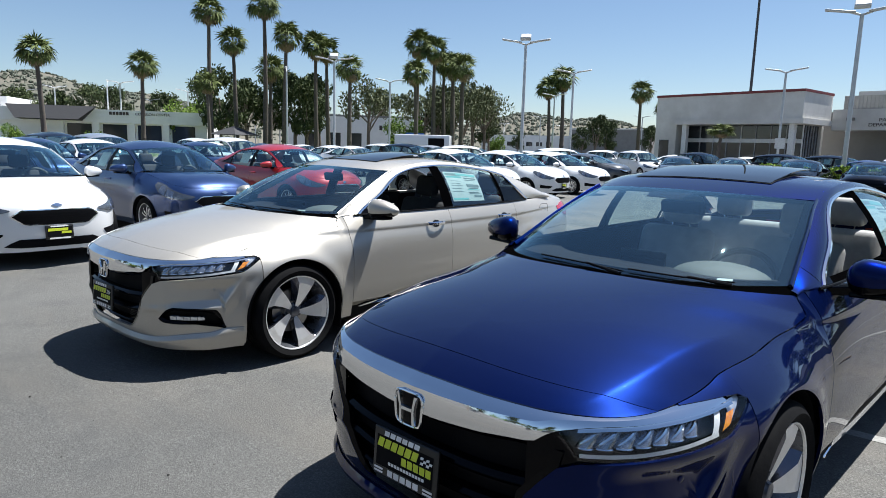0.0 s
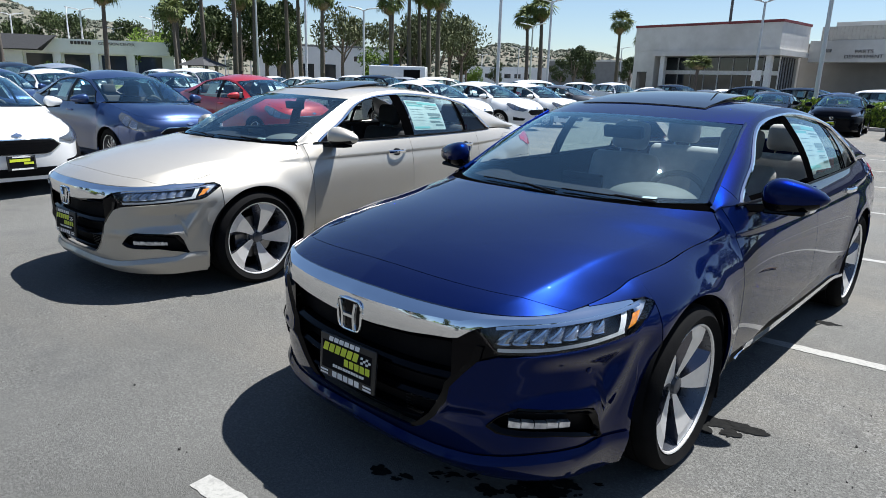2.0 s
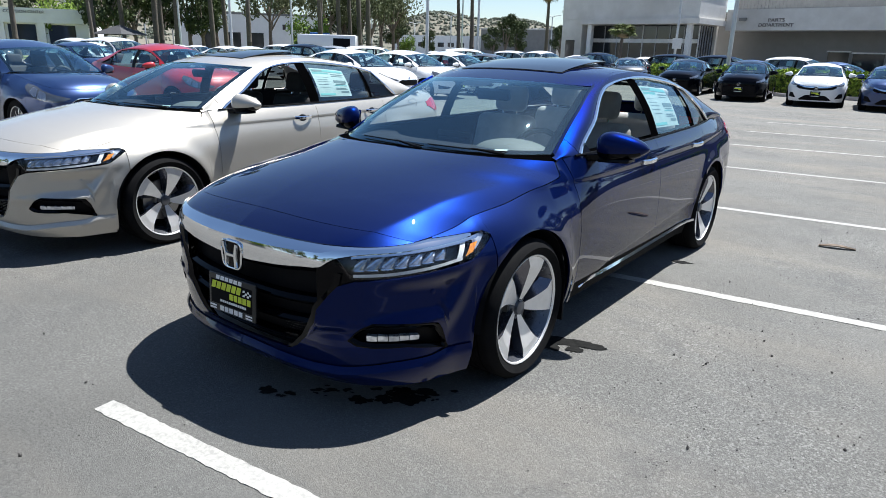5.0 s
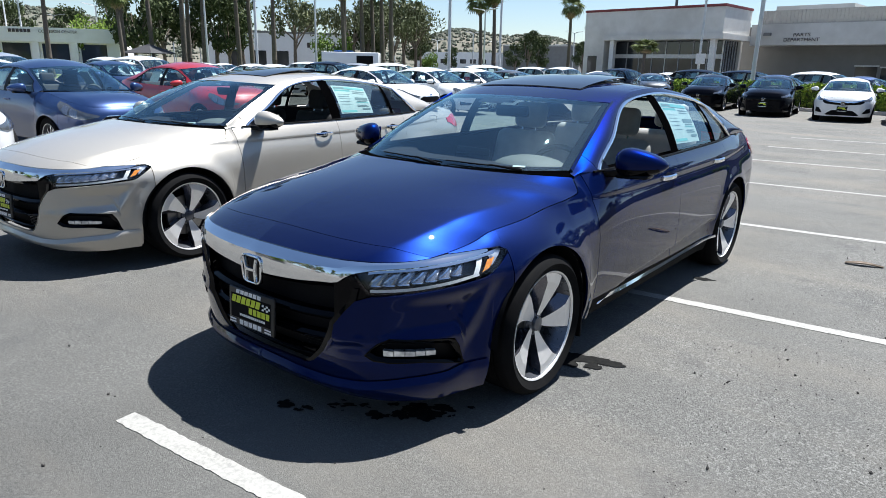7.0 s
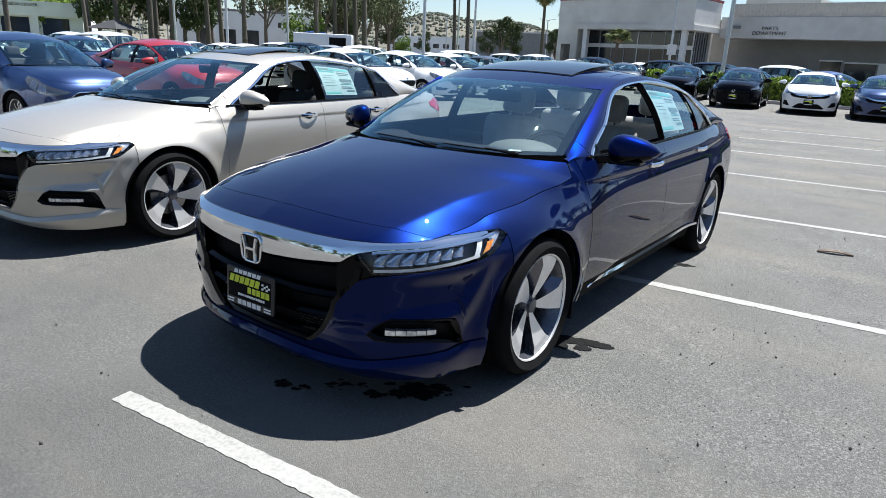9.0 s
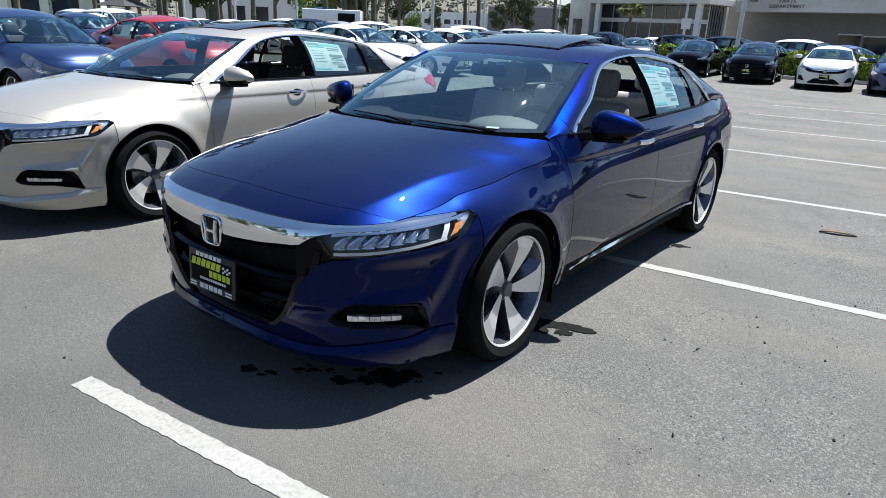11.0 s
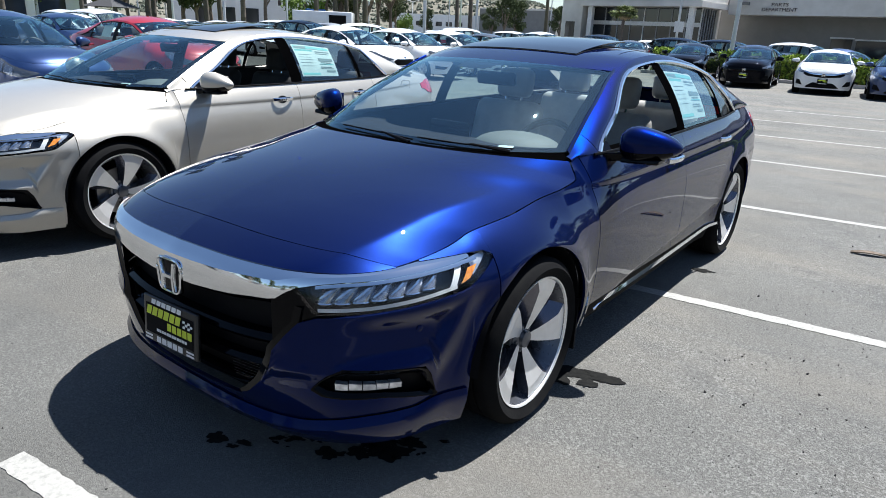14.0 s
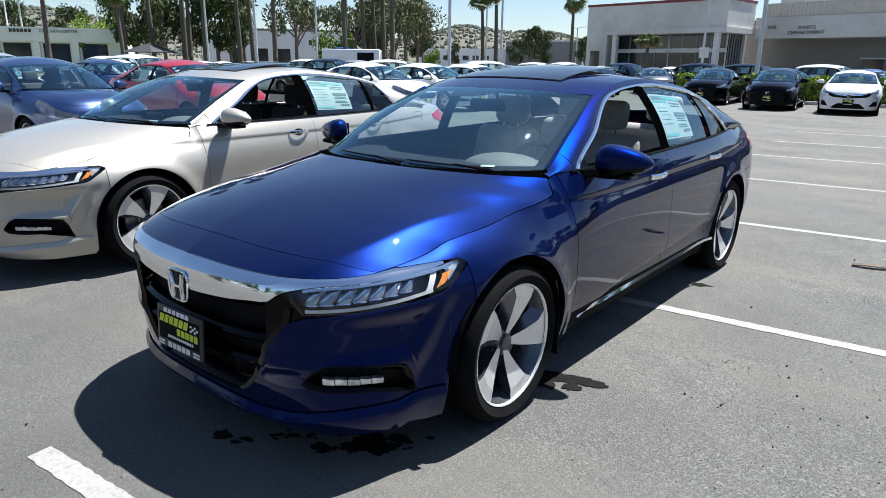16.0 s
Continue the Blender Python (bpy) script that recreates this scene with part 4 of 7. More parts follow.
# ---- car shapes ----
LARGE_SEDAN = dict(
    base=2.83, wheel=0.335, arch=0.385, tyre_w=0.235, rim=0.268, track=0.802, low=0.165, mid=0.62, sill=0.330,
    plan=((0, -0.945), (0.22, -0.935), (0.43, -0.903), (0.61, -0.832), (0.745, -0.705), (0.825, -0.545), (0.866, -0.38), (0.892, -0.15), (0.912, 0.25), (0.922, 0.9), (0.926, 1.6),
          (0.925, 2.3), (0.918, 2.9), (0.89, 3.35), (0.82, 3.66), (0.66, 3.84), (0.36, 3.925), (0, 3.94)),
    top=(("s", 0, 0.762), ("s", 0.45, 0.758), ("s", 0.68, 0.757), ("s", 0.86, 0.760), ("s", 0.97, 0.770), ("s", 1.08, 0.782), ("s", 1.17, 0.796), ("s", 1.245, 0.814), ("y", -0.06, 0.836), ("y", 0.15, 0.864), ("y", 0.26, 0.877), ("y", 0.35, 0.888), ("y", 0.415, 0.900), ("y", 0.455, 0.962), ("y", 0.50, 0.980), ("y", 0.60, 0.985),
         ("y", 1.5, 0.995), ("y", 2.5, 1.010), ("y", 3.0, 1.022), ("y", 3.4, 1.012), ("y", 3.75, 0.998), ("s", 5.9, 1.045)),
    skin_top=(("s", 0, 0.762), ("s", 0.45, 0.758), ("s", 0.68, 0.757), ("s", 0.86, 0.760), ("s", 0.97, 0.770), ("s", 1.08, 0.782), ("s", 1.17, 0.796), ("s", 1.245, 0.814), ("y", -0.06, 0.836), ("y", 0.15, 0.864), ("y", 0.26, 0.893), ("y", 0.35, 0.926), ("y", 0.42, 0.957), ("y", 0.46, 0.972), ("y", 0.50, 0.981), ("y", 0.60, 0.985),
         ("y", 1.5, 0.995), ("y", 2.5, 1.010), ("y", 3.0, 1.022), ("y", 3.4, 1.012), ("y", 3.75, 0.998), ("s", 5.9, 1.045)),
    inset=(("s", 0, 0.030), ("s", 0.45, 0.035), ("s", 0.68, 0.05), ("s", 0.95, 0.085), ("s", 1.17, 0.11), ("s", 1.245, 0.117), ("y", -0.06, 0.112), ("y", 0.26, 0.116), ("y", 0.35, 0.134), ("y", 0.42, 0.155), ("y", 0.46, 0.165), ("y", 0.51, 0.140), ("y", 0.64, 0.105), ("y", 0.85, 0.092),
           ("y", 1.5, 0.080), ("y", 2.5, 0.085), ("y", 3.0, 0.115), ("y", 3.4, 0.13), ("y", 3.75, 0.10), ("s", 5.9, 0.05)),
    power=spline((0, 3.0), (1.5, 3.0), (1.8, 2.2), (2.05, 2.3), (2.5, 3.2), (6, 3.0)), under=0.06, under_nose=0.045, crease=linear((-0.2, 0.845), (0.3, 0.872), (1.5, 0.880), (2.6, 0.890), (3.3, 0.93)),
    scoop=0.030, ledge=linear((0.4, 0.27), (0.62, 0.300), (1.0, 0.365), (2.4, 0.47)), lip_z=linear((0, 0.250), (0.40, 0.236), (0.55, 0.240), (0.77, 0.268), (0.94, 0.275), (1.01, 0.294), (1.15, 0.294)),
    cowl_y=0.46, door_y=0.50, mid_y=1.62, rear_y=2.60,
    nose_end=1.268, fender_s=0.975,
    fender_lo=linear((0.975, 0.768), (1.06, 0.768), (1.25, 0.768), (1.272, 0.752), (1.2725, 0.0), (5.0, 0.0)),
    chin=linear((0, 0.045), (0.35, 0.04), (0.55, 0.028), (0.9, 0.012), (1.3, 0.015)),
    nose_stops=[0.28, 0.30, 0.31, 0.336, 0.36, 0.394, 0.42, 0.447, 0.452, 0.475, 0.50, 0.525, 0.547, 0.582, 0.605, 0.62, 0.64, 0.665, 0.69, 0.75, 0.80, 0.83, 0.85, 0.90, 0.94, 0.96, 0.97, 0.99, 1.015, 1.025, 1.06],
    nose_hi=linear((0, 0.278), (0.28, 0.280), (0.30, 0.284), (0.336, 0.304), (0.394, 0.362), (0.447, 0.455), (0.452, 0.490), (0.50, 0.550), (0.547, 0.602), (0.605, 0.624), (0.62, 0.627), (0.90, 0.648), (1.12, 0.664), (1.15, 0.672), (1.27, 0.742)),
    fog=(linear((0, 0.245), (0.31, 0.262), (0.40, 0.33), (0.50, 0.37), (0.582, 0.374), (0.62, 0.352), (0.69, 0.345), (0.83, 0.343), (0.97, 0.315), (1.015, 0.302), (1.025, 0.310), (1.10, 0.40), (1.15, 0.585), (1.27, 0.69)),
         linear((0, 0.245), (0.31, 0.262), (0.40, 0.33), (0.50, 0.37), (0.582, 0.374), (0.64, 0.435), (0.69, 0.458), (0.85, 0.450), (0.96, 0.435), (0.99, 0.395), (1.015, 0.325), (1.025, 0.310), (1.10, 0.40), (1.15, 0.585), (1.27, 0.69))),
    rear_hi=linear((3.0, 0.70), (3.4, 0.72), (3.94, 0.70)), tail_z=(0.82, 0.965),
    sill_out=-0.012, sill_tuck=0.13, hood_s=0.70, hood_cut=0.14, hood_free=1.0, hood_crown=0.046, hood_fold=0.002, hood_flat=0.765, hood_taper=-0.15, cowl_mid=(0.06, 1.005), cowl_bend=3.2,
    rail_x=spline((0.48, 0.735), (0.85, 0.672), (1.2, 0.612), (1.7, 0.600), (2.3, 0.612), (2.75, 0.66), (3.05, 0.71), (3.3, 0.75)),
    rail_z=spline((0.48, 0.985), (0.85, 1.178), (1.2, 1.325), (1.45, 1.375), (1.75, 1.392), (2.3, 1.350), (2.75, 1.252), (3.05, 1.150), (3.3, 1.060)),
    belt_x=None, header_y=1.16, header_mid=(0.92, 1.338), pillar_in=0.022, rear_header_y=2.50, rear_header_mid=(2.62, 1.355), roof_crown=0.012,
    back_y=3.34, back_z=1.040, back_x=0.70, back_mid=(3.48, 1.095), deck_s=4.98,
    win=(1.64, 2.44, 2.62), win_front=0.62, win_rise=0.2, win_tip=2.86, chrome_belt=True, chrome_handles=True, open_front=True,
    mirror=(0.70, 1.035), handles=(1.42, 2.39), handle_z=linear((1.4, 0.880), (2.6, 0.895)), seat_y=1.42)


def compact(kind, tail, h, nose, width=1.0):
    """A smaller car with its own proportions, from the large sedan's set of curves. tail: rear overhang end; h: height factor of the cabin."""
    c = dict(LARGE_SEDAN)
    del c["skin_top"], c["ledge"]
    base = {"tall_nose": 2.65, "low_nose": 2.70, "wagon": 2.70}[kind]
    w = width
    c.update(
        base=base, wheel=0.315, arch=0.350, tyre_w=0.205, rim=0.225, track=0.775 * w, low=0.17, mid=0.60, sill=0.27, crease=linear((0, 0.80), (3, 0.88)),
        plan=((0, nose), (0.25 * w, nose + 0.012), (0.46 * w, nose + 0.06), (0.62 * w, nose + 0.15), (0.74 * w, nose + 0.30), (0.82 * w, nose + 0.50), (0.868 * w, nose + 0.75), (0.895 * w, 0.2), (0.91 * w, 0.9), (0.912 * w, 1.6),
              (0.905 * w, base - 0.4), (0.89 * w, base + 0.1), (0.84 * w, tail - 0.45), (0.74 * w, tail - 0.18), (0.52 * w, tail - 0.05), (0.25 * w, tail - 0.005), (0, tail)),
        top=(("s", 0, 0.80), ("s", 0.5, 0.80), ("s", 0.8, 0.835), ("s", 1.05, 0.875), ("y", 0.0, 0.945), ("y", 0.3, 1.00), ("y", 1.4, 0.985 * h), ("y", base - 0.3, 1.02 * h), ("y", base + 0.3, 1.06 * h), ("y", tail - 0.2, 1.04 * h), ("s", 5.9, 1.05 * h)),
        inset=(("s", 0, 0.08), ("s", 0.5, 0.09), ("s", 0.8, 0.12), ("s", 1.05, 0.16), ("y", 0.0, 0.19), ("y", 0.28, 0.18), ("y", 0.36, 0.11), ("y", 1.4, 0.09), ("y", base - 0.3, 0.09), ("y", base + 0.3, 0.13), ("y", tail - 0.2, 0.12), ("s", 5.9, 0.06)),
        cowl_y=0.30, door_y=0.36, mid_y=1.40, rear_y=base - 0.27, nose_end=nose + 0.02, fender_s=0,
        chin=linear((0, 0.03), (1.3, 0.02)), rear_hi=linear((2.6, 0.68), (4, 0.68)), tail_z=(0.78, 1.0),
        power=2.8, hood_free=0.5, hood_flat=0.85, cowl_bend=2.0, hood_s=0.62, hood_cut=0.0, hood_crown=0.07, hood_fold=0.0, hood_taper=0.12, sill_out=-0.004, sill_tuck=0.03, cowl_mid=(-0.06, 1.02),
        rail_x=spline((0.30, 0.73 * w), (0.7, 0.665 * w), (1.1, 0.60 * w), (1.6, 0.585 * w), (2.2, 0.60 * w), (2.6, 0.65 * w), (tail - 0.55, 0.71 * w), (tail - 0.3, 0.74 * w)),
        rail_z=spline((0.30, 1.0), (0.7, 1.20 * h), (1.1, 1.355 * h), (1.4, 1.395 * h), (1.7, 1.40 * h), (2.2, 1.345 * h), (2.6, 1.22 * h), (tail - 0.55, 1.10 * h), (tail - 0.3, 1.06 * h)),
        header_y=1.05, header_mid=(0.80, 1.40 * h), rear_header_y=2.28, rear_header_mid=(2.38, 1.385 * h), roof_crown=0.055,
        back_y=tail - 0.62, back_z=1.10 * h, back_x=0.68 * w, back_mid=(tail - 0.48, 1.12 * h),
        win=(1.44, base - 0.34, 2.15), win_front=0.46, win_rise=0.20, win_tip=base + 0.12, chrome_belt=False, chrome_handles=False, open_front=False, pillar_in=0.018,
        mirror=(0.58, 1.05), handles=(1.28, 2.22), handle_z=linear((1, 0.86), (3, 0.90)), seat_y=1.25, fog=None)
    s_end = sum(math.hypot(b_[0] - a_[0], b_[1] - a_[1]) for a_, b_ in zip(c["plan"], c["plan"][1:]))
    del c["scoop"]
    c["nose_end"] = 1.16
    c["fender_s"] = 1.163
    c["fender_lo"] = lambda s: 0.0
    c["nose_stops"] = [0.3, 0.6, 0.9, 1.0]
    c["deck_s"] = s_end - 0.78
    if kind == "wagon":
        c.update(rail_z=spline((0.30, 1.0), (0.7, 1.20 * h), (1.1, 1.36 * h), (1.4, 1.40 * h), (1.8, 1.415 * h), (2.6, 1.39 * h), (3.1, 1.33 * h), (tail - 0.2, 1.20 * h)),
                 rear_header_y=3.15, rear_header_mid=(3.25, 1.40 * h), back_y=tail - 0.12, back_z=1.04 * h, back_mid=(tail - 0.03, 1.04 * h), win=(1.44, base - 0.34, 2.9), win_tip=tail - 0.35)
    return c


COMPACT = compact("tall_nose", 3.60, 1.0, -0.90)
LOW_COMPACT = compact("low_nose", 3.66, 0.965, -0.90)
WAGON = compact("wagon", 3.50, 1.13, -0.86)
for c_ in (COMPACT, LOW_COMPACT, WAGON):
    c_["nose_hi"] = None


def build_compact(c, kind, paint, name, label, detail=1):
    """A smaller car: the common body with a nose of its own kind."""
    c = dict(c)
    c["nose_hi"] = Body(c).top
    car, b, f = build_car(c, paint, name, label, "plain", detail, None, seats=detail > 0)
    cols = lambda a, e: columns(a, e, dense=0.06)
    wc = lambda e: [-q for q in reversed(cols(0.0, e))][:-1] + cols(0.0, e)

    def patch(pn, lo, hi, e, out, mt, n=4, th=0.012, lab=""):
        return part(pn, Shape().sheet(lambda s, v: b.at(s, lo(abs(s)) + (hi(abs(s)) - lo(abs(s))) * v, out), wc(e), spaced(0, 1, n)), mt, car, lab, thick=th)

    def pair(pn, lo, hi, a, e, out, mt, n=3, th=0.012, parent=None):
        return [part(pn, b.panel(lo, hi, cols(a, e), n, out, side), mt, parent or car, thick=th) for side in (1, -1)]
    if kind == "tall_nose":
        patch("grille_frame", linear((0, 0.510), (0.34, 0.505), (0.47, 0.60), (0.48, 0.605)), linear((0, 0.690), (0.36, 0.685), (0.46, 0.635), (0.48, 0.610)), 0.48, 0.006, CHROME)
        g = patch("grille", linear((0, 0.522), (0.335, 0.516), (0.455, 0.60), (0.46, 0.605)), linear((0, 0.678), (0.35, 0.674), (0.45, 0.630), (0.46, 0.608)), 0.46, 0.009, DARK_TRIM)
        if detail > 0:
            for i in range(5):
                z = 0.545 + 0.026 * i
                part("grille_slat", Shape().sheet(lambda s, v: b.at(s, z + 0.008 * v + 0.004 * math.sin(s * 60), 0.013), [q * 0.92 for q in wc(0.46 - 0.03 * abs(i - 3))], [0, 1]), MATT_BLACK, g)
        patch("lower_intake", linear((0, 0.245), (0.40, 0.245), (0.56, 0.26)), linear((0, 0.345), (0.40, 0.345), (0.50, 0.30), (0.56, 0.262)), 0.56, 0.006, MATT_BLACK)
        pair("fog_panel", linear((0.56, 0.395), (0.63, 0.335), (0.96, 0.340)), linear((0.56, 0.41), (0.76, 0.425), (0.96, 0.455)), 0.56, 0.96, 0.006, MATT_BLACK)
        lo_, hi_ = linear((0.47, 0.672), (0.66, 0.622), (0.86, 0.640), (1.02, 0.69), (1.25, 0.84)), linear((0.47, 0.682), (0.66, 0.728), (0.85, 0.785), (1.02, 0.845), (1.25, 0.885))
        build_plate(b, car, 0.415, 0.016, True)
        patch("oval_badge", lambda s: 0.735 - 0.025 * math.sqrt(max(0, 1 - (s / 0.06) ** 2)), lambda s: 0.735 + 0.025 * math.sqrt(max(0, 1 - (s / 0.06) ** 2)), 0.06, 0.010, CHROME)
    else:
        patch("grille", linear((0, 0.555), (0.5, 0.60), (0.62, 0.66)), linear((0, 0.665), (0.4, 0.685), (0.62, 0.735)), 0.62, 0.006, GLOSS_BLACK)
        patch("chrome_wing", linear((0, 0.640), (0.35, 0.655), (0.62, 0.735)), linear((0, 0.690), (0.35, 0.705), (0.62, 0.765)), 0.62, 0.012, GLOSS_BLACK if paint is PAINT_BLACK else CHROME)
        patch("lower_intake", linear((0, 0.235), (0.45, 0.235), (0.50, 0.25)), linear((0, 0.40), (0.30, 0.40), (0.50, 0.26)), 0.50, 0.006, MATT_BLACK)
        pair("fog_panel", linear((0.62, 0.30), (0.98, 0.33)), linear((0.62, 0.33), (0.74, 0.46), (0.94, 0.48), (0.98, 0.36)), 0.62, 0.98, 0.006, MATT_BLACK)
        lo_, hi_ = linear((0.58, 0.70), (0.85, 0.715), (1.05, 0.755), (1.22, 0.83)), linear((0.58, 0.745), (0.85, 0.795), (1.05, 0.835), (1.22, 0.86))
        build_badge(b, car, 0.635, 0.016, 0.055, 0.045)
        build_plate(b, car, 0.445, 0.018, True)
    for l in pair("headlamp", lo_, hi_, 0.48 if kind == "tall_nose" else 0.59, 1.24 if kind == "tall_nose" else 1.21, 0.012, LAMP_GREY):
        side = 1 if l.data.vertices[0].co.x > 0 else -1
        for k in range(2):
            s0 = 0.80 + 0.16 * k
            part("lamp_bowl", b.panel(lambda s: lo_(s) + 0.02, lambda s: hi_(s) - 0.02, spaced(s0, s0 + 0.13, 3), 2, 0.015, side), LAMP_CRYSTAL, l)
        part("lamp_lens", b.panel(lo_, hi_, cols(0.60, 1.2), 2, 0.020, side), LENS, l).visible_shadow = False
    # paper sheet inside the rear side window
    for side in (1, -1):
        sh = Shape().sheet(lambda u, v: (lambda p: Vector((side * p.x, p.y, p.z)))(f["band"](1.62 + 0.34 * u, 0.15 + 0.6 * v, -0.014)), [0, 1], [0, 1], flip=side < 0)
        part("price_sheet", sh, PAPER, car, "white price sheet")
    return car


def front_mount(b, s, z, out, roll=0.0):
    """A frame on the skin: x across, y out of the skin, z up."""
    p, q = b.at(s, z, out), b.at(s + 0.01, z, out)
    ax = (q - p).normalized()
    up = Vector((0, 0, 1))
    n = ax.cross(up).normalized()
    return Matrix(((ax.x, n.x, up.x, p.x), (ax.y, n.y, up.y, p.y), (ax.z, n.z, up.z, p.z), (0, 0, 0, 1)))


def build_plate(b, car, z, out, small=False):
    """A dealer's dummy number plate in a black frame, with its printing as bars."""
    m = front_mount(b, 0.0, z, out) @ pose(0, 0, 0, 4, 0, 0) @ Matrix.Diagonal((0.97, 1, 0.93, 1))
    pl = rounded_box(-0.158, 0.158, -0.006, 0.010, -0.092, 0.092, 0.006)
    frame_ = part("number_plate", Shape().add(pl.v, pl.f, m), PLATE_BLACK, car, "black dealer plate with yellow and white print")
    ins = Shape().sheet(lambda u, v: m @ Vector((-0.140 + 0.28 * u, 0.0115, -0.055 + 0.118 * v)), [0, 1], [0, 1])
    part("plate_insert", ins, MATT_BLACK, frame_, smooth=False)

    def bar(x0, x1, z0, z1, mt, slant=0.0):
        sh = Shape().add([m @ Vector((x0, 0.0135, z0)), m @ Vector((x1, 0.0135, z0)), m @ Vector((x1 + slant, 0.0135, z1)), m @ Vector((x0 + slant, 0.0135, z1))], [(0, 1, 2, 3)])
        part("printed_line", sh, mt, frame_, smooth=False)
    if small:
        bar(-0.10, 0.10, 0.066, 0.083, PLATE_WHITE)
        bar(-0.135, 0.09, 0.015, 0.05, PLATE_YELLOW, 0.008)
        bar(0.02, 0.13, -0.02, 0.008, PLATE_YELLOW)
        bar(-0.12, 0.12, -0.085, -0.065, PLATE_WHITE)
        return frame_
    # each line of print as a row of bars
    def words(x0, x1, z0, z1, n, mt, slant=0.0):
        w = (x1 - x0) / n
        for i in range(n):
            a = x0 + i * w
            bar(a + w * 0.08, a + w * 0.90, z0, z1, mt, slant)
    words(-0.105, 0.075, 0.066, 0.086, 6, PLATE_WHITE, 0.004)
    words(-0.138, 0.066, 0.020, 0.056, 6, PLATE_YELLOW, 0.010)
    words(-0.012, 0.136, -0.018, 0.012, 5, PLATE_YELLOW)
    for i in range(4):
        for j in range(3):
            if (i + j) % 2 == 0:
                bar(0.080 + 0.014 * i, 0.094 + 0.014 * i, 0.020 + 0.010 * j, 0.030 + 0.010 * j, PLATE_WHITE, 0.003)
    words(-0.075, 0.105, -0.040, -0.028, 12, PLATE_WHITE)
    words(-0.078, 0.082, -0.083, -0.059, 5, PLATE_WHITE)
    for x0 in (-0.145, 0.100):
        bar(x0, x0 + 0.045, -0.070, -0.062, PLATE_WHITE)
        bar(x0, x0 + 0.045, -0.083, -0.075, PLATE_WHITE)
    return frame_


def build_badge(b, car, z, out, w=0.062, h=0.060):
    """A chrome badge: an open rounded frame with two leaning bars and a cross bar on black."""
    m = front_mount(b, 0.0, z, out)
    back = rounded_box(-w * 0.97, w * 0.97, -0.012, 0.002, -h * 0.97, h * 0.97, 0.012)
    bd = part("badge", Shape().add(back.v, back.f, m), GLOSS_BLACK, car, "chrome badge on black")
    ring = []
    for i in range(40):
        q = 2 * math.pi * i / 40
        cx, cz = math.cos(q), math.sin(q)
        k = (abs(cx) ** 5 + abs(cz) ** 5) ** -0.2
        ring.append(m @ Vector((w * k * cx * (1.0 + 0.10 * cz), 0.002, h * k * cz)))
    part("badge_frame", Shape().tube(ring + ring[:1], 0.0045, 8, cap=False), CHROME, bd)
    sh = Shape()
    for sgn in (-1, 1):
        sh.loft([[m @ Vector((sgn * (cx + dx), dy, zz)) for dx, dy in ((-0.0075, 0.0), (0.0075, 0.0), (0.005, 0.012), (-0.005, 0.012))][::sgn] for zz, cx in ((-h * 0.86, w * 0.50), (0, w * 0.46), (h * 0.86, w * 0.66))])
    sh.loft([[m @ Vector((xx, dy, zz)) for zz, dy in ((-0.008, 0.0), (0.008, 0.0), (0.0055, 0.012), (-0.0055, 0.012))] for xx in (w * 0.44, -w * 0.44)])
    part("badge_mark", sh, CHROME, bd)


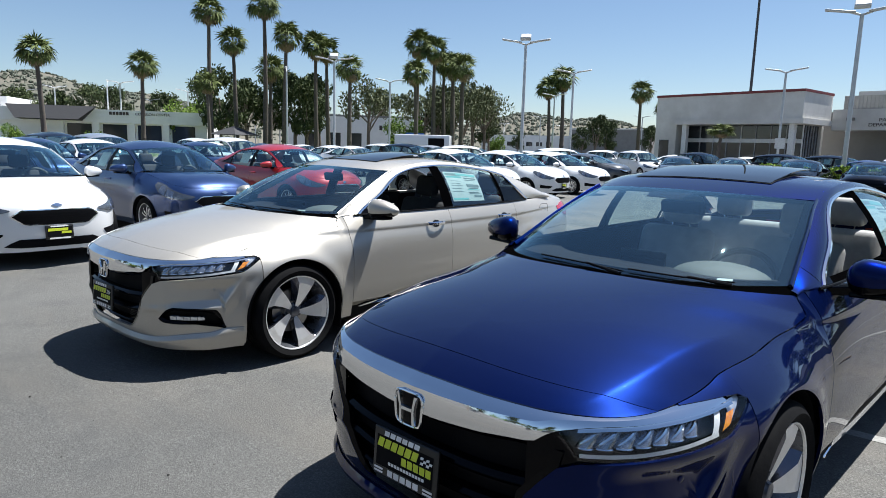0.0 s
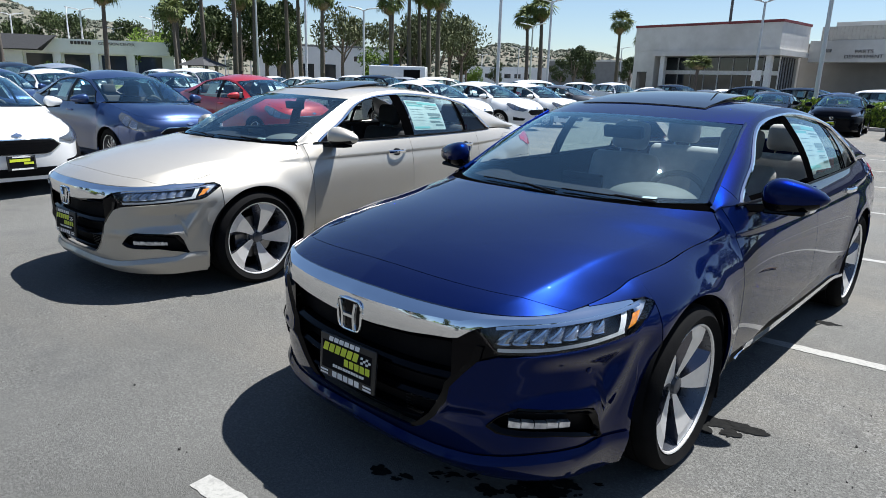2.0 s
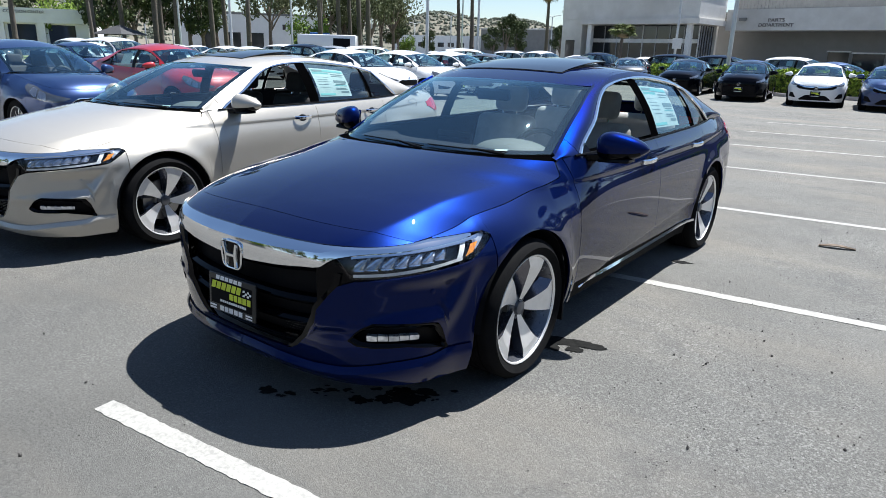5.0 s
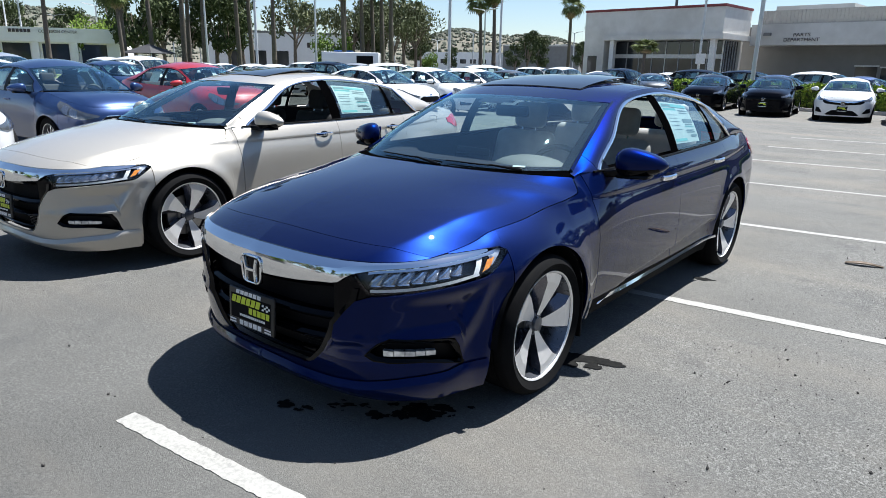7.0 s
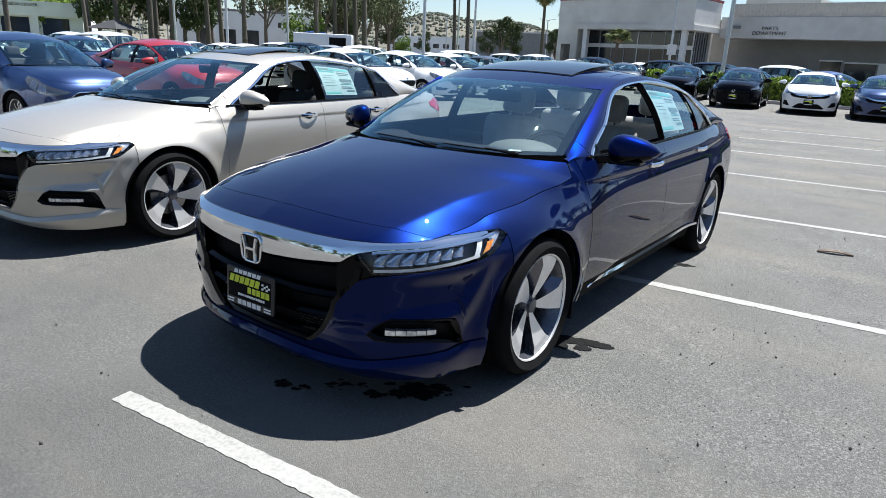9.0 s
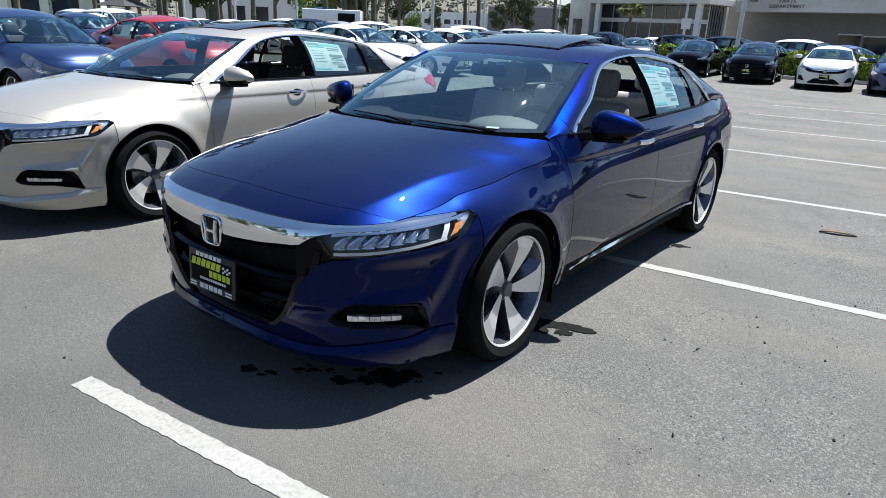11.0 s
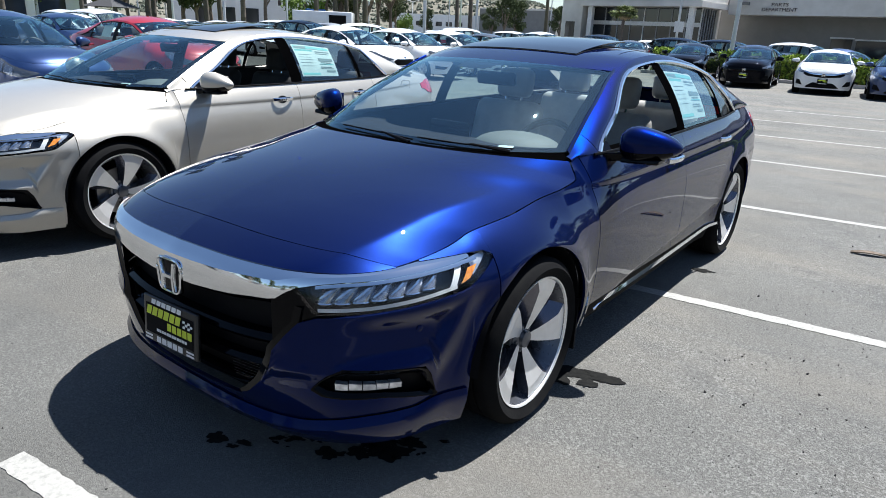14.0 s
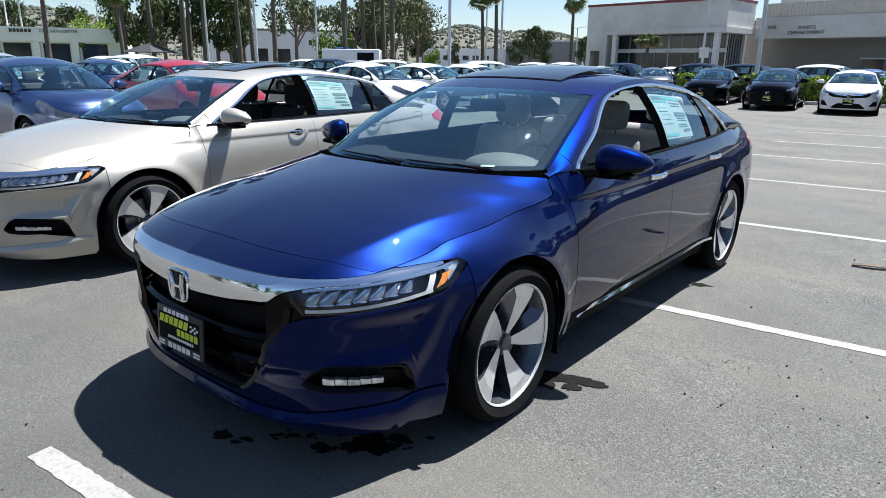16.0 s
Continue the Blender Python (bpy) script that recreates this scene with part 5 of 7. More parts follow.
def sedan_details(car, b, f, paint):
    """Grille, lamps, trims, sunroof, wipers and papers of the large sedan."""
    c = b.c
    cols = lambda a, e, d=0.03: columns(a, e, dense=d)
    whole_cols = lambda e, d=0.03: [-q for q in reversed(cols(0.0, e, d))][:-1] + cols(0.0, e, d)

    def band_whole(name, lo, hi, e, n, out, mt, th=0.0, lab=""):
        return part(name, Shape().sheet(lambda s, v: b.at(s, lo(abs(s)) + (hi(abs(s)) - lo(abs(s))) * v, out), whole_cols(e), spaced(0, 1, n)), mt, car, lab, thick=th)

    def band_side(name, lo, hi, a, e, n, out, mt, th=0.0, lab="", parent=None):
        return [part(name, b.panel(lo, hi, cols(a, e), n, out, side), mt, parent or car, lab, thick=th) for side in (1, -1)]

    bar_lo = linear((0, 0.640), (0.12, 0.642), (0.30, 0.656), (0.40, 0.668), (0.465, 0.672), (0.49, 0.680), (0.52, 0.708), (0.55, 0.717), (0.62, 0.730), (0.69, 0.736), (0.86, 0.741), (0.99, 0.746), (1.10, 0.751), (1.17, 0.759))
    bar_hi = lambda s: b.top(s) - 0.004
    # grille: dark backing deep in the opening, a gloss frame, cross bars
    band_whole("grille_backing", lambda s: 0.26, lambda s: bar_lo(s) + 0.03, 0.62, 8, -0.065, MATT_BLACK)
    grille = new("grille")
    grille.parent = car
    for i, (z0, z1, e) in enumerate(((0.300, 0.330, 0.325), (0.390, 0.424, 0.40), (0.486, 0.524, 0.445))):
        sh = Shape()
        ring = []
        for s in whole_cols(e, 0.04):
            zz = 0.012 * (abs(s) / e) ** 3
            ring.append([b.at(s, z0 + zz + 0.004, -0.062), b.at(s, z0 + zz + 0.002, -0.026), b.at(s, z0 + zz + 0.016, -0.016), b.at(s, z1 + zz - 0.004, -0.030), b.at(s, z1 + zz, -0.062)])
        part("grille_bar", sh.loft(ring), GLOSS_BLACK, grille)
    edge_s = linear((0.27, 0.28), (0.284, 0.30), (0.304, 0.336), (0.362, 0.394), (0.455, 0.447), (0.490, 0.452), (0.550, 0.50), (0.602, 0.547), (0.66, 0.56))
    for side in (1, -1):
        sh = Shape().sheet(lambda z, v: b.at(side * (edge_s(z) - 0.03 + 0.035 * v), z, -0.012 + 0.012 * v), spaced(0.275, 0.655, 14), spaced(0, 1, 3), flip=side > 0)
        part("grille_surround", sh, GLOSS_BLACK, grille, thick=0.02)
    top_lip = Shape().sheet(lambda s, v: b.at(s, bar_lo(abs(s)) - 0.03 + 0.034 * v, -0.03 + 0.028 * v), whole_cols(0.47), spaced(0, 1, 3))
    part("grille_hood", top_lip, GLOSS_BLACK, grille)
    fins = new("cooler")
    fins.parent = car
    for i in range(6):
        z = 0.325 + 0.012 * i
        part("fin", Shape().sheet(lambda s, v: b.at(s, z + 0.004 * v, -0.036 + 0.006 * v), spaced(0.24, 0.385, 4), [0, 1]), ALLOY, fins)
    # chrome bar over the grille, running out above the lamps
    def bar_at(s, v):
        a = abs(s)
        l, h = bar_lo(a), min(b.top(a) + 0.001, 0.768)
        k = 0.016 - 0.009 * step(a, 0.42, 0.62)
        if v < 0.6:
            return b.at(s, l + (h - l) * 0.66 * v / 0.6, k - 0.004 * (1 - v / 0.6))
        w = (v - 0.6) / 0.4
        return b.at(s, l + (h - l) * (0.66 + 0.34 * w), k - (k + 0.008) * w ** 1.3)
    part("chrome_bar", Shape().sheet(bar_at, whole_cols(1.17), spaced(0, 1, 10)), CHROME, car, "wide chrome bar", thick=0.008, angle=9)
    build_badge(b, car, 0.643, 0.014)
    build_plate(b, car, 0.455, 0.024)
    # black corner between bar, grille and lamp
    lo_edge = linear((0.5, 0.80), (0.545, 0.72), (0.552, 0.70), (0.605, 0.639), (0.70, 0.637))
    band_side("lamp_surround", lambda s: c["nose_hi"](s) + 0.002, lambda s: min(bar_lo(s) + 0.004, lo_edge(s)), 0.452, 0.70, 5, -0.010, GLOSS_BLACK)
    # lamps
    lo = linear((0.547, 0.700), (0.605, 0.637), (0.76, 0.645), (0.94, 0.657), (1.152, 0.676), (1.269, 0.752))
    hi = lambda s: bar_lo(s) - 0.004 if s < 1.15 else 0.750 + 0.016 * (s - 1.15) / 0.12
    for side in (1, -1):
        lamp = new("headlamp")
        lamp.parent = car
        part("lamp_housing", b.panel(lambda s: lo(s) - 0.004, lambda s: hi(s) + 0.004, cols(0.547, 1.269), 6, -0.045, side), LAMP_DARK, lamp)
        part("lamp_bezel", b.panel(lambda s: hi(s) - 0.010, hi, cols(0.60, 1.20), 2, -0.006, side), CHROME, lamp)
        part("lamp_backing", b.panel(lambda s: lo(s) + 0.012, lambda s: hi(s) - 0.012, cols(0.58, 1.05), 6, -0.036, side), LAMP_DARK, lamp)
        for i in range(7):
            s0 = 0.615 + 0.060 * i
            zb, zt = lo(s0 + 0.03) + 0.026, hi(s0 + 0.03) - 0.012

            def cell(u, v):
                # a leaning reflector bowl, full at its foot and swept back at its head
                bulge = math.sin(math.pi * min(1.0, max(0.0, u))) ** 0.7
                return b.at(side * (s0 + 0.062 * u + 0.030 * (v - 0.5) - 0.006), zb + (zt - zb) * v + 0.004 * math.sin(math.pi * u), -0.035 + (0.022 - 0.012 * v) * bulge)
            part("led_cell", Shape().sheet(cell, spaced(0, 1, 7), spaced(0, 1, 5), flip=side < 0), LAMP_CRYSTAL, lamp)
            lip = Shape().tube([cell(u, 0.02) + Vector((0, 0, -0.003)) for u in spaced(0.1, 0.95, 6)], 0.0035, 5)
            part("led_lip", lip, LED_CHROME, lamp)
            fin = Shape().tube([cell(0.12 + 0.55 * q, 0.15 + 0.7 * q) for q in spaced(0, 1, 6)], [0.002, 0.004, 0.005, 0.006, 0.006, 0.004, 0.002], 5)
            part("led_fin", fin, LED_CHROME, lamp)
        part("light_guide", b.panel(lambda s: lo(s) + 0.004, lambda s: lo(s) + 0.016, cols(0.610, 1.09), 2, -0.012, side), LIGHT_BAR, lamp)
        rise = Shape().sheet(lambda z, v: b.at(side * (1.055 + 0.050 * z + 0.028 * v), lo(1.08) + 0.006 + (hi(1.1) - lo(1.08) - 0.012) * z, -0.014), spaced(0, 1, 5), [0, 1], flip=side > 0)
        part("light_guide", rise, LIGHT_BAR, lamp)
        am = Shape().sheet(lambda z, v: b.at(side * (1.105 + 0.045 * z + 0.045 * v), 0.686 + 0.012 * v + (0.042 - 0.006 * v) * z, -0.010), spaced(0, 1, 4), spaced(0, 1, 3), flip=side > 0)
        part("side_reflector", am, AMBER, lamp, "amber side reflector")
        part("lamp_reflector", b.panel(lambda s: lo(s) + 0.008, lambda s: hi(s) - 0.004, cols(1.175, 1.252), 3, -0.022, side), LED_WHITE, lamp)
        part("lamp_lens", b.panel(lo, hi, cols(0.547, 1.269), 5, 0.002, side), LENS, lamp).visible_shadow = False
        # fog lamp in its slot
        fog = new("fog_lamp")
        fog.parent = car
        f_lo, f_hi = c["fog"]
        rim_s = columns(0.584, 0.62, 0.69, 0.83, 0.97, 1.0, 1.015, 1.024, dense=0.04)
        loop = [(q, f_lo(q)) for q in rim_s] + [(q, f_hi(q)) for q in reversed(rim_s)]

        def funnel(i_, v):
            q, z_ = loop[i_ % len(loop)]
            w_ = min(1.0, v * 2)
            return b.at(side * (q + (0.80 - q) * 0.10 * w_), z_ + (0.385 - 0.12 * (q - 0.8) - z_) * 0.34 * w_, 0.004 - 0.034 * max(0.0, v - 0.12))
        part("fog_bezel", Shape().sheet(funnel, range(len(loop) + 1), spaced(0, 1, 8), flip=side < 0), GLOSS_BLACK, fog)
        part("fog_recess", b.panel(lambda s: c["fog"][0](s) - 0.02, lambda s: c["fog"][1](s) + 0.02, cols(0.57, 1.035), 5, -0.045, side), DARK_TRIM, fog)
        for q in range(5):
            part("fog_lens", b.panel(lambda s: 0.371 - 0.03 * (s - 0.66), lambda s: 0.396 - 0.045 * (s - 0.66) - 0.05 * (s - 0.662 - 0.0455 * q), cols(0.662 + 0.0455 * q, 0.704 + 0.0455 * q), 3, -0.014 - 0.002 * (q % 2), side), LED_WHITE, fog, thick=0.02)
        part("lower_trim", b.panel(lambda s: c["lip_z"](s) + 0.001, lambda s: c["lip_z"](s) + 0.010, cols(0.55, 1.01), 2, 0.002, side), CHROME if paint is PAINT_GOLD else DARK_TRIM, car, thick=0.008)
    # painted blade along the lower edge of the bumper, a black chin below it
    def blade(s, v):
        a = abs(s)
        k = 0.10 + 0.50 * (1 - step(a, 0.85, 1.14))
        zt, zb = c["lip_z"](a) + 0.004, c["low"] + c["chin"](a) - 0.012
        if v < 0.4:
            return b.at(s, zt - 0.026 * v / 0.4, -0.002 + (0.0045 + 0.024 * k) * v / 0.4)
        w = (v - 0.4) / 0.6
        return b.at(s, zt - 0.026 + (zb - zt + 0.026) * w, 0.0025 + 0.024 * k - 0.016 * k * w ** 2)
    part("front_splitter", Shape().sheet(blade, whole_cols(1.143, 0.02), spaced(0, 1, 10)), paint, car, thick=0.01)
    # parking sensors
    for s in (0.95, -0.95):
        m = front_mount(b, s, 0.56, 0.0)
        sh = Shape().turned([(0.011, -0.002), (0.011, 0.003), (0.009, 0.004), (0.0005, 0.004)], 12, "z", m @ pose(0, 0, 0, -90, 0, 0))
        part("parking_sensor", sh, paint, car)
    # sill blade
    for side in (1, -1):
        sh = Shape().sheet(lambda y, v: (lambda p: Vector((side * p.x, p.y, p.z)))(b.at(b.s_at(y), c["sill"] - 0.026 + 0.020 * (y - 0.8) / 1.5 + 0.017 * v * step(y, 0.50, 0.75) - 0.014, 0.016 - 0.006 * v)), columns(0.56, 2.44, dense=0.1), spaced(0, 1, 2), flip=side < 0)
        part("sill_trim", sh, CHROME, car, "bright sill trim", thick=0.006)
        # black corner pane in front of the mirror
        cn = Shape().sheet(lambda y, r: (lambda p: Vector((side * p.x, p.y, p.z)))(f["band"](y, 0.02 + (0.86 - 5.5 * (y - 0.63)) * r, -0.004)), spaced(0.63, 0.74, 4), spaced(0, 1, 3), flip=side < 0)
        part("mirror_sail", cn, GLOSS_BLACK, car)
        # flap behind the front wheel
        fl = Shape().box(0.78, 0.905, 0.372, 0.384, 0.16, 0.40, Matrix.Diagonal((side, 1, 1, 1)))
        part("mud_flap", fl, MATT_BLACK, car)
    # sunroof pane, tilted up at its rear edge
    rf = f["roof"]
    sun_pane = Shape().sheet(lambda u, v: rf(0.19 + 0.62 * u, 0.14 + 0.40 * v) + Vector((0, 0, 0.006 + 0.030 * v)), spaced(0, 1, 14), spaced(0, 1, 8))
    part("sunroof", sun_pane, ROOF_GLASS, car, "dark sunroof pane, tilted open", thick=0.005)
    slot = Shape().sheet(lambda u, v: rf(0.185 + 0.63 * u, 0.135 + 0.41 * v) + Vector((0, 0, 0.003)), spaced(0, 1, 14), spaced(0, 1, 8))
    part("sunroof_opening", slot, DARK_TRIM, car)
    # camera box behind the top of the windscreen
    bx = Shape().sheet(lambda u, v: f["screen"](0.5 + (u - 0.5) * (0.20 - 0.06 * v), 0.955 - 0.14 * v) + Vector((0, 0.006, -0.008)), spaced(0, 1, 3), spaced(0, 1, 3))
    part("sensor_box", bx, DARK_TRIM, car)
    # wipers
    sc = f["screen"]
    for u0, u1 in ((0.30, 0.62), (0.63, 0.90)):
        arm = [sc(u0 + (u1 - u0) * t, 0.008 + 0.022 * math.sin(math.pi * 0.5 * (1 - t))) + Vector((0, -0.008, 0.010)) for t in spaced(0, 1, 10)]
        wp = part("wiper", Shape().tube(arm, 0.0035, 6), DARK_TRIM, car)
        root = [sc(u1, 0.02) + Vector((0, -0.04, -0.004)), sc((u0 + u1) / 2 + 0.03, 0.026) + Vector((0, -0.014, 0.012))]
        part("wiper_arm", Shape().tube(root, [0.008, 0.005], 6), DARK_TRIM, wp)
    # small white tag low in the windscreen, on the driver's side, and a label higher up
    tg = Shape().sheet(lambda u, v: sc(0.858 + 0.034 * u, 0.024 + 0.030 * v) + Vector((0, 0.002, -0.002)), [0, 1], [0, 1])
    part("paper_tag", tg, PAPER, car, "small white paper tag", smooth=False)
    # price sheet inside the rear side window, with its print as bars
    bandf = f["band"]
    st = lambda u, v, o: bandf(1.74 + 0.44 * u, 0.12 + 0.66 * v - 0.03 * u, -0.016 + o)
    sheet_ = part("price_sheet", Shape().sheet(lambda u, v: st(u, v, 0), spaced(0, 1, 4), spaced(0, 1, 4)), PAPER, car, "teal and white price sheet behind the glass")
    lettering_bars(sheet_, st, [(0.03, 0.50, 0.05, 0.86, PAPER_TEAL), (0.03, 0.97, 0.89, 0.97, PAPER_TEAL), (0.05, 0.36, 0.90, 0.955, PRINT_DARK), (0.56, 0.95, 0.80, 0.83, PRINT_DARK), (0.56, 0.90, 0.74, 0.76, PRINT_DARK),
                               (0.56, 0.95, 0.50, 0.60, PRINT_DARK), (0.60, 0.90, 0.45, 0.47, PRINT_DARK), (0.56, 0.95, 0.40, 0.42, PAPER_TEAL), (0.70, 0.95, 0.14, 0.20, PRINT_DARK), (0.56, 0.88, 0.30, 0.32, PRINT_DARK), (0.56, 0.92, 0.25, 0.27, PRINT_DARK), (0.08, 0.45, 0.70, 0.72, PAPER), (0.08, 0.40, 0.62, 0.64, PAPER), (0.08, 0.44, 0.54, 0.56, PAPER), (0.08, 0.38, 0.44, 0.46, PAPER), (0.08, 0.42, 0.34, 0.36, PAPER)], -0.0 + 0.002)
    # pale lower half of the dashboard and an information screen
    sw = f["sill_w"]
    lowd = Shape().sheet(lambda u, v: (lambda p: Vector((p.x * 0.96, p.y + 0.40 + 0.12 * (1 - (2 * u - 1) ** 2) + 0.03 * v, p.z - 0.10 - 0.22 * v)))(sw(u)), spaced(0.03, 0.97, 14), spaced(0, 1, 4))
    part("dashboard_front", lowd, INTERIOR_LIGHT, car, thick=0.03)
    dome = Shape().sheet(lambda q, w: Vector((0.37 + 0.235 * math.cos(w) * math.cos(q), 0.66 + 0.20 * math.cos(w) * math.sin(q), 0.925 + 0.100 * math.sin(w) ** 0.8)), spaced(0, 2 * math.pi, 28), spaced(0.0, math.pi / 2, 8))
    part("instrument_cover", dome, DASH_GREY, car)
    tab = rounded_box(-0.12, 0.12, 0.60, 0.625, 0.90, 1.04, 0.01)
    part("display", tab, GLOSS_BLACK, car)
    # fuel flap outline
    m = Matrix.Translation((b.at(b.s_at(3.12), 0.90).x + 0.001, 3.12, 0.90))
    ring = [m @ Vector((0, 0.075 * math.copysign(abs(math.cos(q)) ** 0.5, math.cos(q)), 0.07 * math.copysign(abs(math.sin(q)) ** 0.5, math.sin(q)))) for q in spaced(0, 2 * math.pi, 32)]
    part("fuel_flap_gap", Shape().tube(ring, 0.0016, 4, cap=False), DARK_TRIM, car)
    return car


# ---- ground ----
def asphalt():
    """Worn grey asphalt: fine aggregate, bleached patches, brownish dust and dark drips."""
    m, t, p = node_mat("worn_asphalt")
    grit = noisy(t, 260.0, 3.0, 0.7)
    patch_ = noisy(t, 0.45, 5.0, 0.55)
    dust = noisy(t, 0.75, 6.0, 0.6, stretch=(0.35, 1.25, 1.0))
    stain = noisy(t, 1.7, 7.0, 0.62)
    stone = noisy(t, 95.0, 3.0, 0.8)
    mixg = t.nodes.new("ShaderNodeMath")
    mixg.operation = "MULTIPLY_ADD"
    mixg.inputs[1].default_value = 0.5
    hb_ = t.nodes.new("ShaderNodeMath")
    hb_.operation = "MULTIPLY"
    hb_.inputs[1].default_value = 0.5
    t.links.new(stone.outputs[0], hb_.inputs[0])
    t.links.new(grit.outputs[0], mixg.inputs[0])
    t.links.new(hb_.outputs[0], mixg.inputs[2])
    c0 = mixed(t, ramp(t, mixg.outputs[0], 0.39, 0.61).outputs[0], (0.044, 0.043, 0.040), (0.186, 0.182, 0.168))
    # pale stones of the aggregate, each with a tone of its own
    tcs = t.nodes.new("ShaderNodeTexCoord")
    vs_ = t.nodes.new("ShaderNodeTexVoronoi")
    vs_.inputs["Scale"].default_value = 135.0
    t.links.new(tcs.outputs["Object"], vs_.inputs["Vector"])
    sep = t.nodes.new("ShaderNodeSeparateColor")
    t.links.new(vs_.outputs["Color"], sep.inputs[0])
    wear = noisy(t, 0.8, 5.0, 0.6)
    pick = t.nodes.new("ShaderNodeMath")
    pick.operation = "MULTIPLY"
    t.links.new(ramp(t, sep.outputs[0], 0.62, 1.0).outputs[0], pick.inputs[0])
    t.links.new(ramp(t, wear.outputs[0], 0.30, 0.62).outputs[0], pick.inputs[1])
    c1 = mixed(t, pick.outputs[0], (0, 0, 0), (0.245, 0.242, 0.225))
    t.links.new(c0.outputs[2], c1.inputs[6])
    c2 = mixed(t, None, (0, 0, 0), (0.152, 0.149, 0.138))
    f2 = ramp(t, patch_.outputs[0], 0.46, 0.78)
    t.links.new(f2.outputs[0], c2.inputs[0])
    t.links.new(c1.outputs[2], c2.inputs[6])
    c3 = mixed(t, None, (0, 0, 0), (0.195, 0.176, 0.148))
    f3 = ramp(t, dust.outputs[0], 0.47, 0.84)
    t.links.new(f3.outputs[0], c3.inputs[0])
    t.links.new(c2.outputs[2], c3.inputs[6])
    c4 = mixed(t, None, (0, 0, 0), (0.070, 0.071, 0.072))
    f4 = ramp(t, stain.outputs[0], 0.54, 0.95)
    t.links.new(f4.outputs[0], c4.inputs[0])
    t.links.new(c3.outputs[2], c4.inputs[6])
    # hairline cracks
    tc = t.nodes.new("ShaderNodeTexCoord")
    vo = t.nodes.new("ShaderNodeTexVoronoi")
    vo.feature = "DISTANCE_TO_EDGE"
    vo.inputs["Scale"].default_value = 0.33
    wob = noisy(t, 1.2, 6.0, 0.7)
    add = t.nodes.new("ShaderNodeVectorMath")
    add.operation = "MULTIPLY_ADD"
    add.inputs[1].default_value = (1.6, 1.6, 0)
    t.links.new(wob.outputs["Color"], add.inputs[0])
    t.links.new(tc.outputs["Object"], add.inputs[2])
    t.links.new(add.outputs[0], vo.inputs["Vector"])
    cr = t.nodes.new("ShaderNodeMapRange")
    cr.inputs[1].default_value, cr.inputs[2].default_value, cr.inputs[3].default_value, cr.inputs[4].default_value = 0.0, 0.0022, 0.45, 0.0
    t.links.new(vo.outputs["Distance"], cr.inputs[0])
    c5 = mixed(t, None, (0, 0, 0), (0.05, 0.049, 0.048))
    t.links.new(cr.outputs[0], c5.inputs[0])
    t.links.new(c4.outputs[2], c5.inputs[6])
    # darker towards low y, along the noses of the cars, with a wavy border
    ground_xyz = t.nodes.new("ShaderNodeSeparateXYZ")
    t.links.new(tc.outputs["Object"], ground_xyz.inputs[0])
    wav = t.nodes.new("ShaderNodeMath")
    wav.operation = "MULTIPLY_ADD"
    wav.inputs[1].default_value = 2.6
    t.links.new(patch_.outputs[0], wav.inputs[0])
    t.links.new(ground_xyz.outputs[1], wav.inputs[2])
    lf = t.nodes.new("ShaderNodeMapRange")
    lf.inputs[1].default_value, lf.inputs[2].default_value, lf.inputs[3].default_value, lf.inputs[4].default_value = -0.6, 1.9, 0.42, 0.0
    t.links.new(wav.outputs[0], lf.inputs[0])
    c6 = mixed(t, lf.outputs[0], (0, 0, 0), (0.062, 0.061, 0.057))
    t.links.new(c5.outputs[2], c6.inputs[6])
    t.links.new(c6.outputs[2], p.inputs["Base Color"])
    p.inputs["Roughness"].default_value, p.inputs["Specular IOR Level"].default_value = 0.92, 0.15
    bn = t.nodes.new("ShaderNodeBump")
    bn.inputs["Strength"].default_value, bn.inputs["Distance"].default_value = 0.85, 0.012
    t.links.new(mixg.outputs[0], bn.inputs["Height"])
    t.links.new(bn.outputs[0], p.inputs["Normal"])
    return m


def worn_line_paint():
    m, t, p = node_mat("worn_white_line_paint")
    n = noisy(t, 45.0, 6.0, 0.7)
    n2 = noisy(t, 5.0, 5.0, 0.6)
    a = mixed(t, ramp(t, n.outputs[0], 0.47, 0.62).outputs[0], (0.275, 0.269, 0.245), (0.205, 0.200, 0.185))
    b_ = mixed(t, ramp(t, n2.outputs[0], 0.45, 0.9).outputs[0], (0, 0, 0), (0.30, 0.29, 0.27))
    t.links.new(a.outputs[2], b_.inputs[6])
    t.links.new(b_.outputs[2], p.inputs["Base Color"])
    p.inputs["Roughness"].default_value = 0.8
    bn = t.nodes.new("ShaderNodeBump")
    bn.inputs["Strength"].default_value, bn.inputs["Distance"].default_value = 0.4, 0.004
    t.links.new(n.outputs[0], bn.inputs["Height"])
    t.links.new(bn.outputs[0], p.inputs["Normal"])
    return m


ASPHALT, LINE_PAINT = asphalt(), worn_line_paint()
GRASS = surface("dry_green_grass", (0.10, 0.16, 0.035), (0.17, 0.17, 0.06), 0.9, 0.0, 0.8, bump=0.6, bump_scale=20)
CONCRETE = surface("kerb_concrete", (0.42, 0.41, 0.38), (0.33, 0.32, 0.30), 0.85, 0.0, 5.0, bump=0.3, bump_scale=50)
OIL = surface("oil_stain", (0.004, 0.004, 0.004), (0.011, 0.011, 0.010), 0.85, 0.0, 55.0, bump=0.2, bump_scale=120, spec=0.1)
PEBBLE = surface("dark_grit", (0.022, 0.020, 0.018), (0.05, 0.046, 0.042), 0.9, 0.0, 40.0)
BARK = surface("dry_bark", (0.20, 0.155, 0.115), (0.12, 0.09, 0.065), 0.9, 0.0, 30.0, bump=0.5)

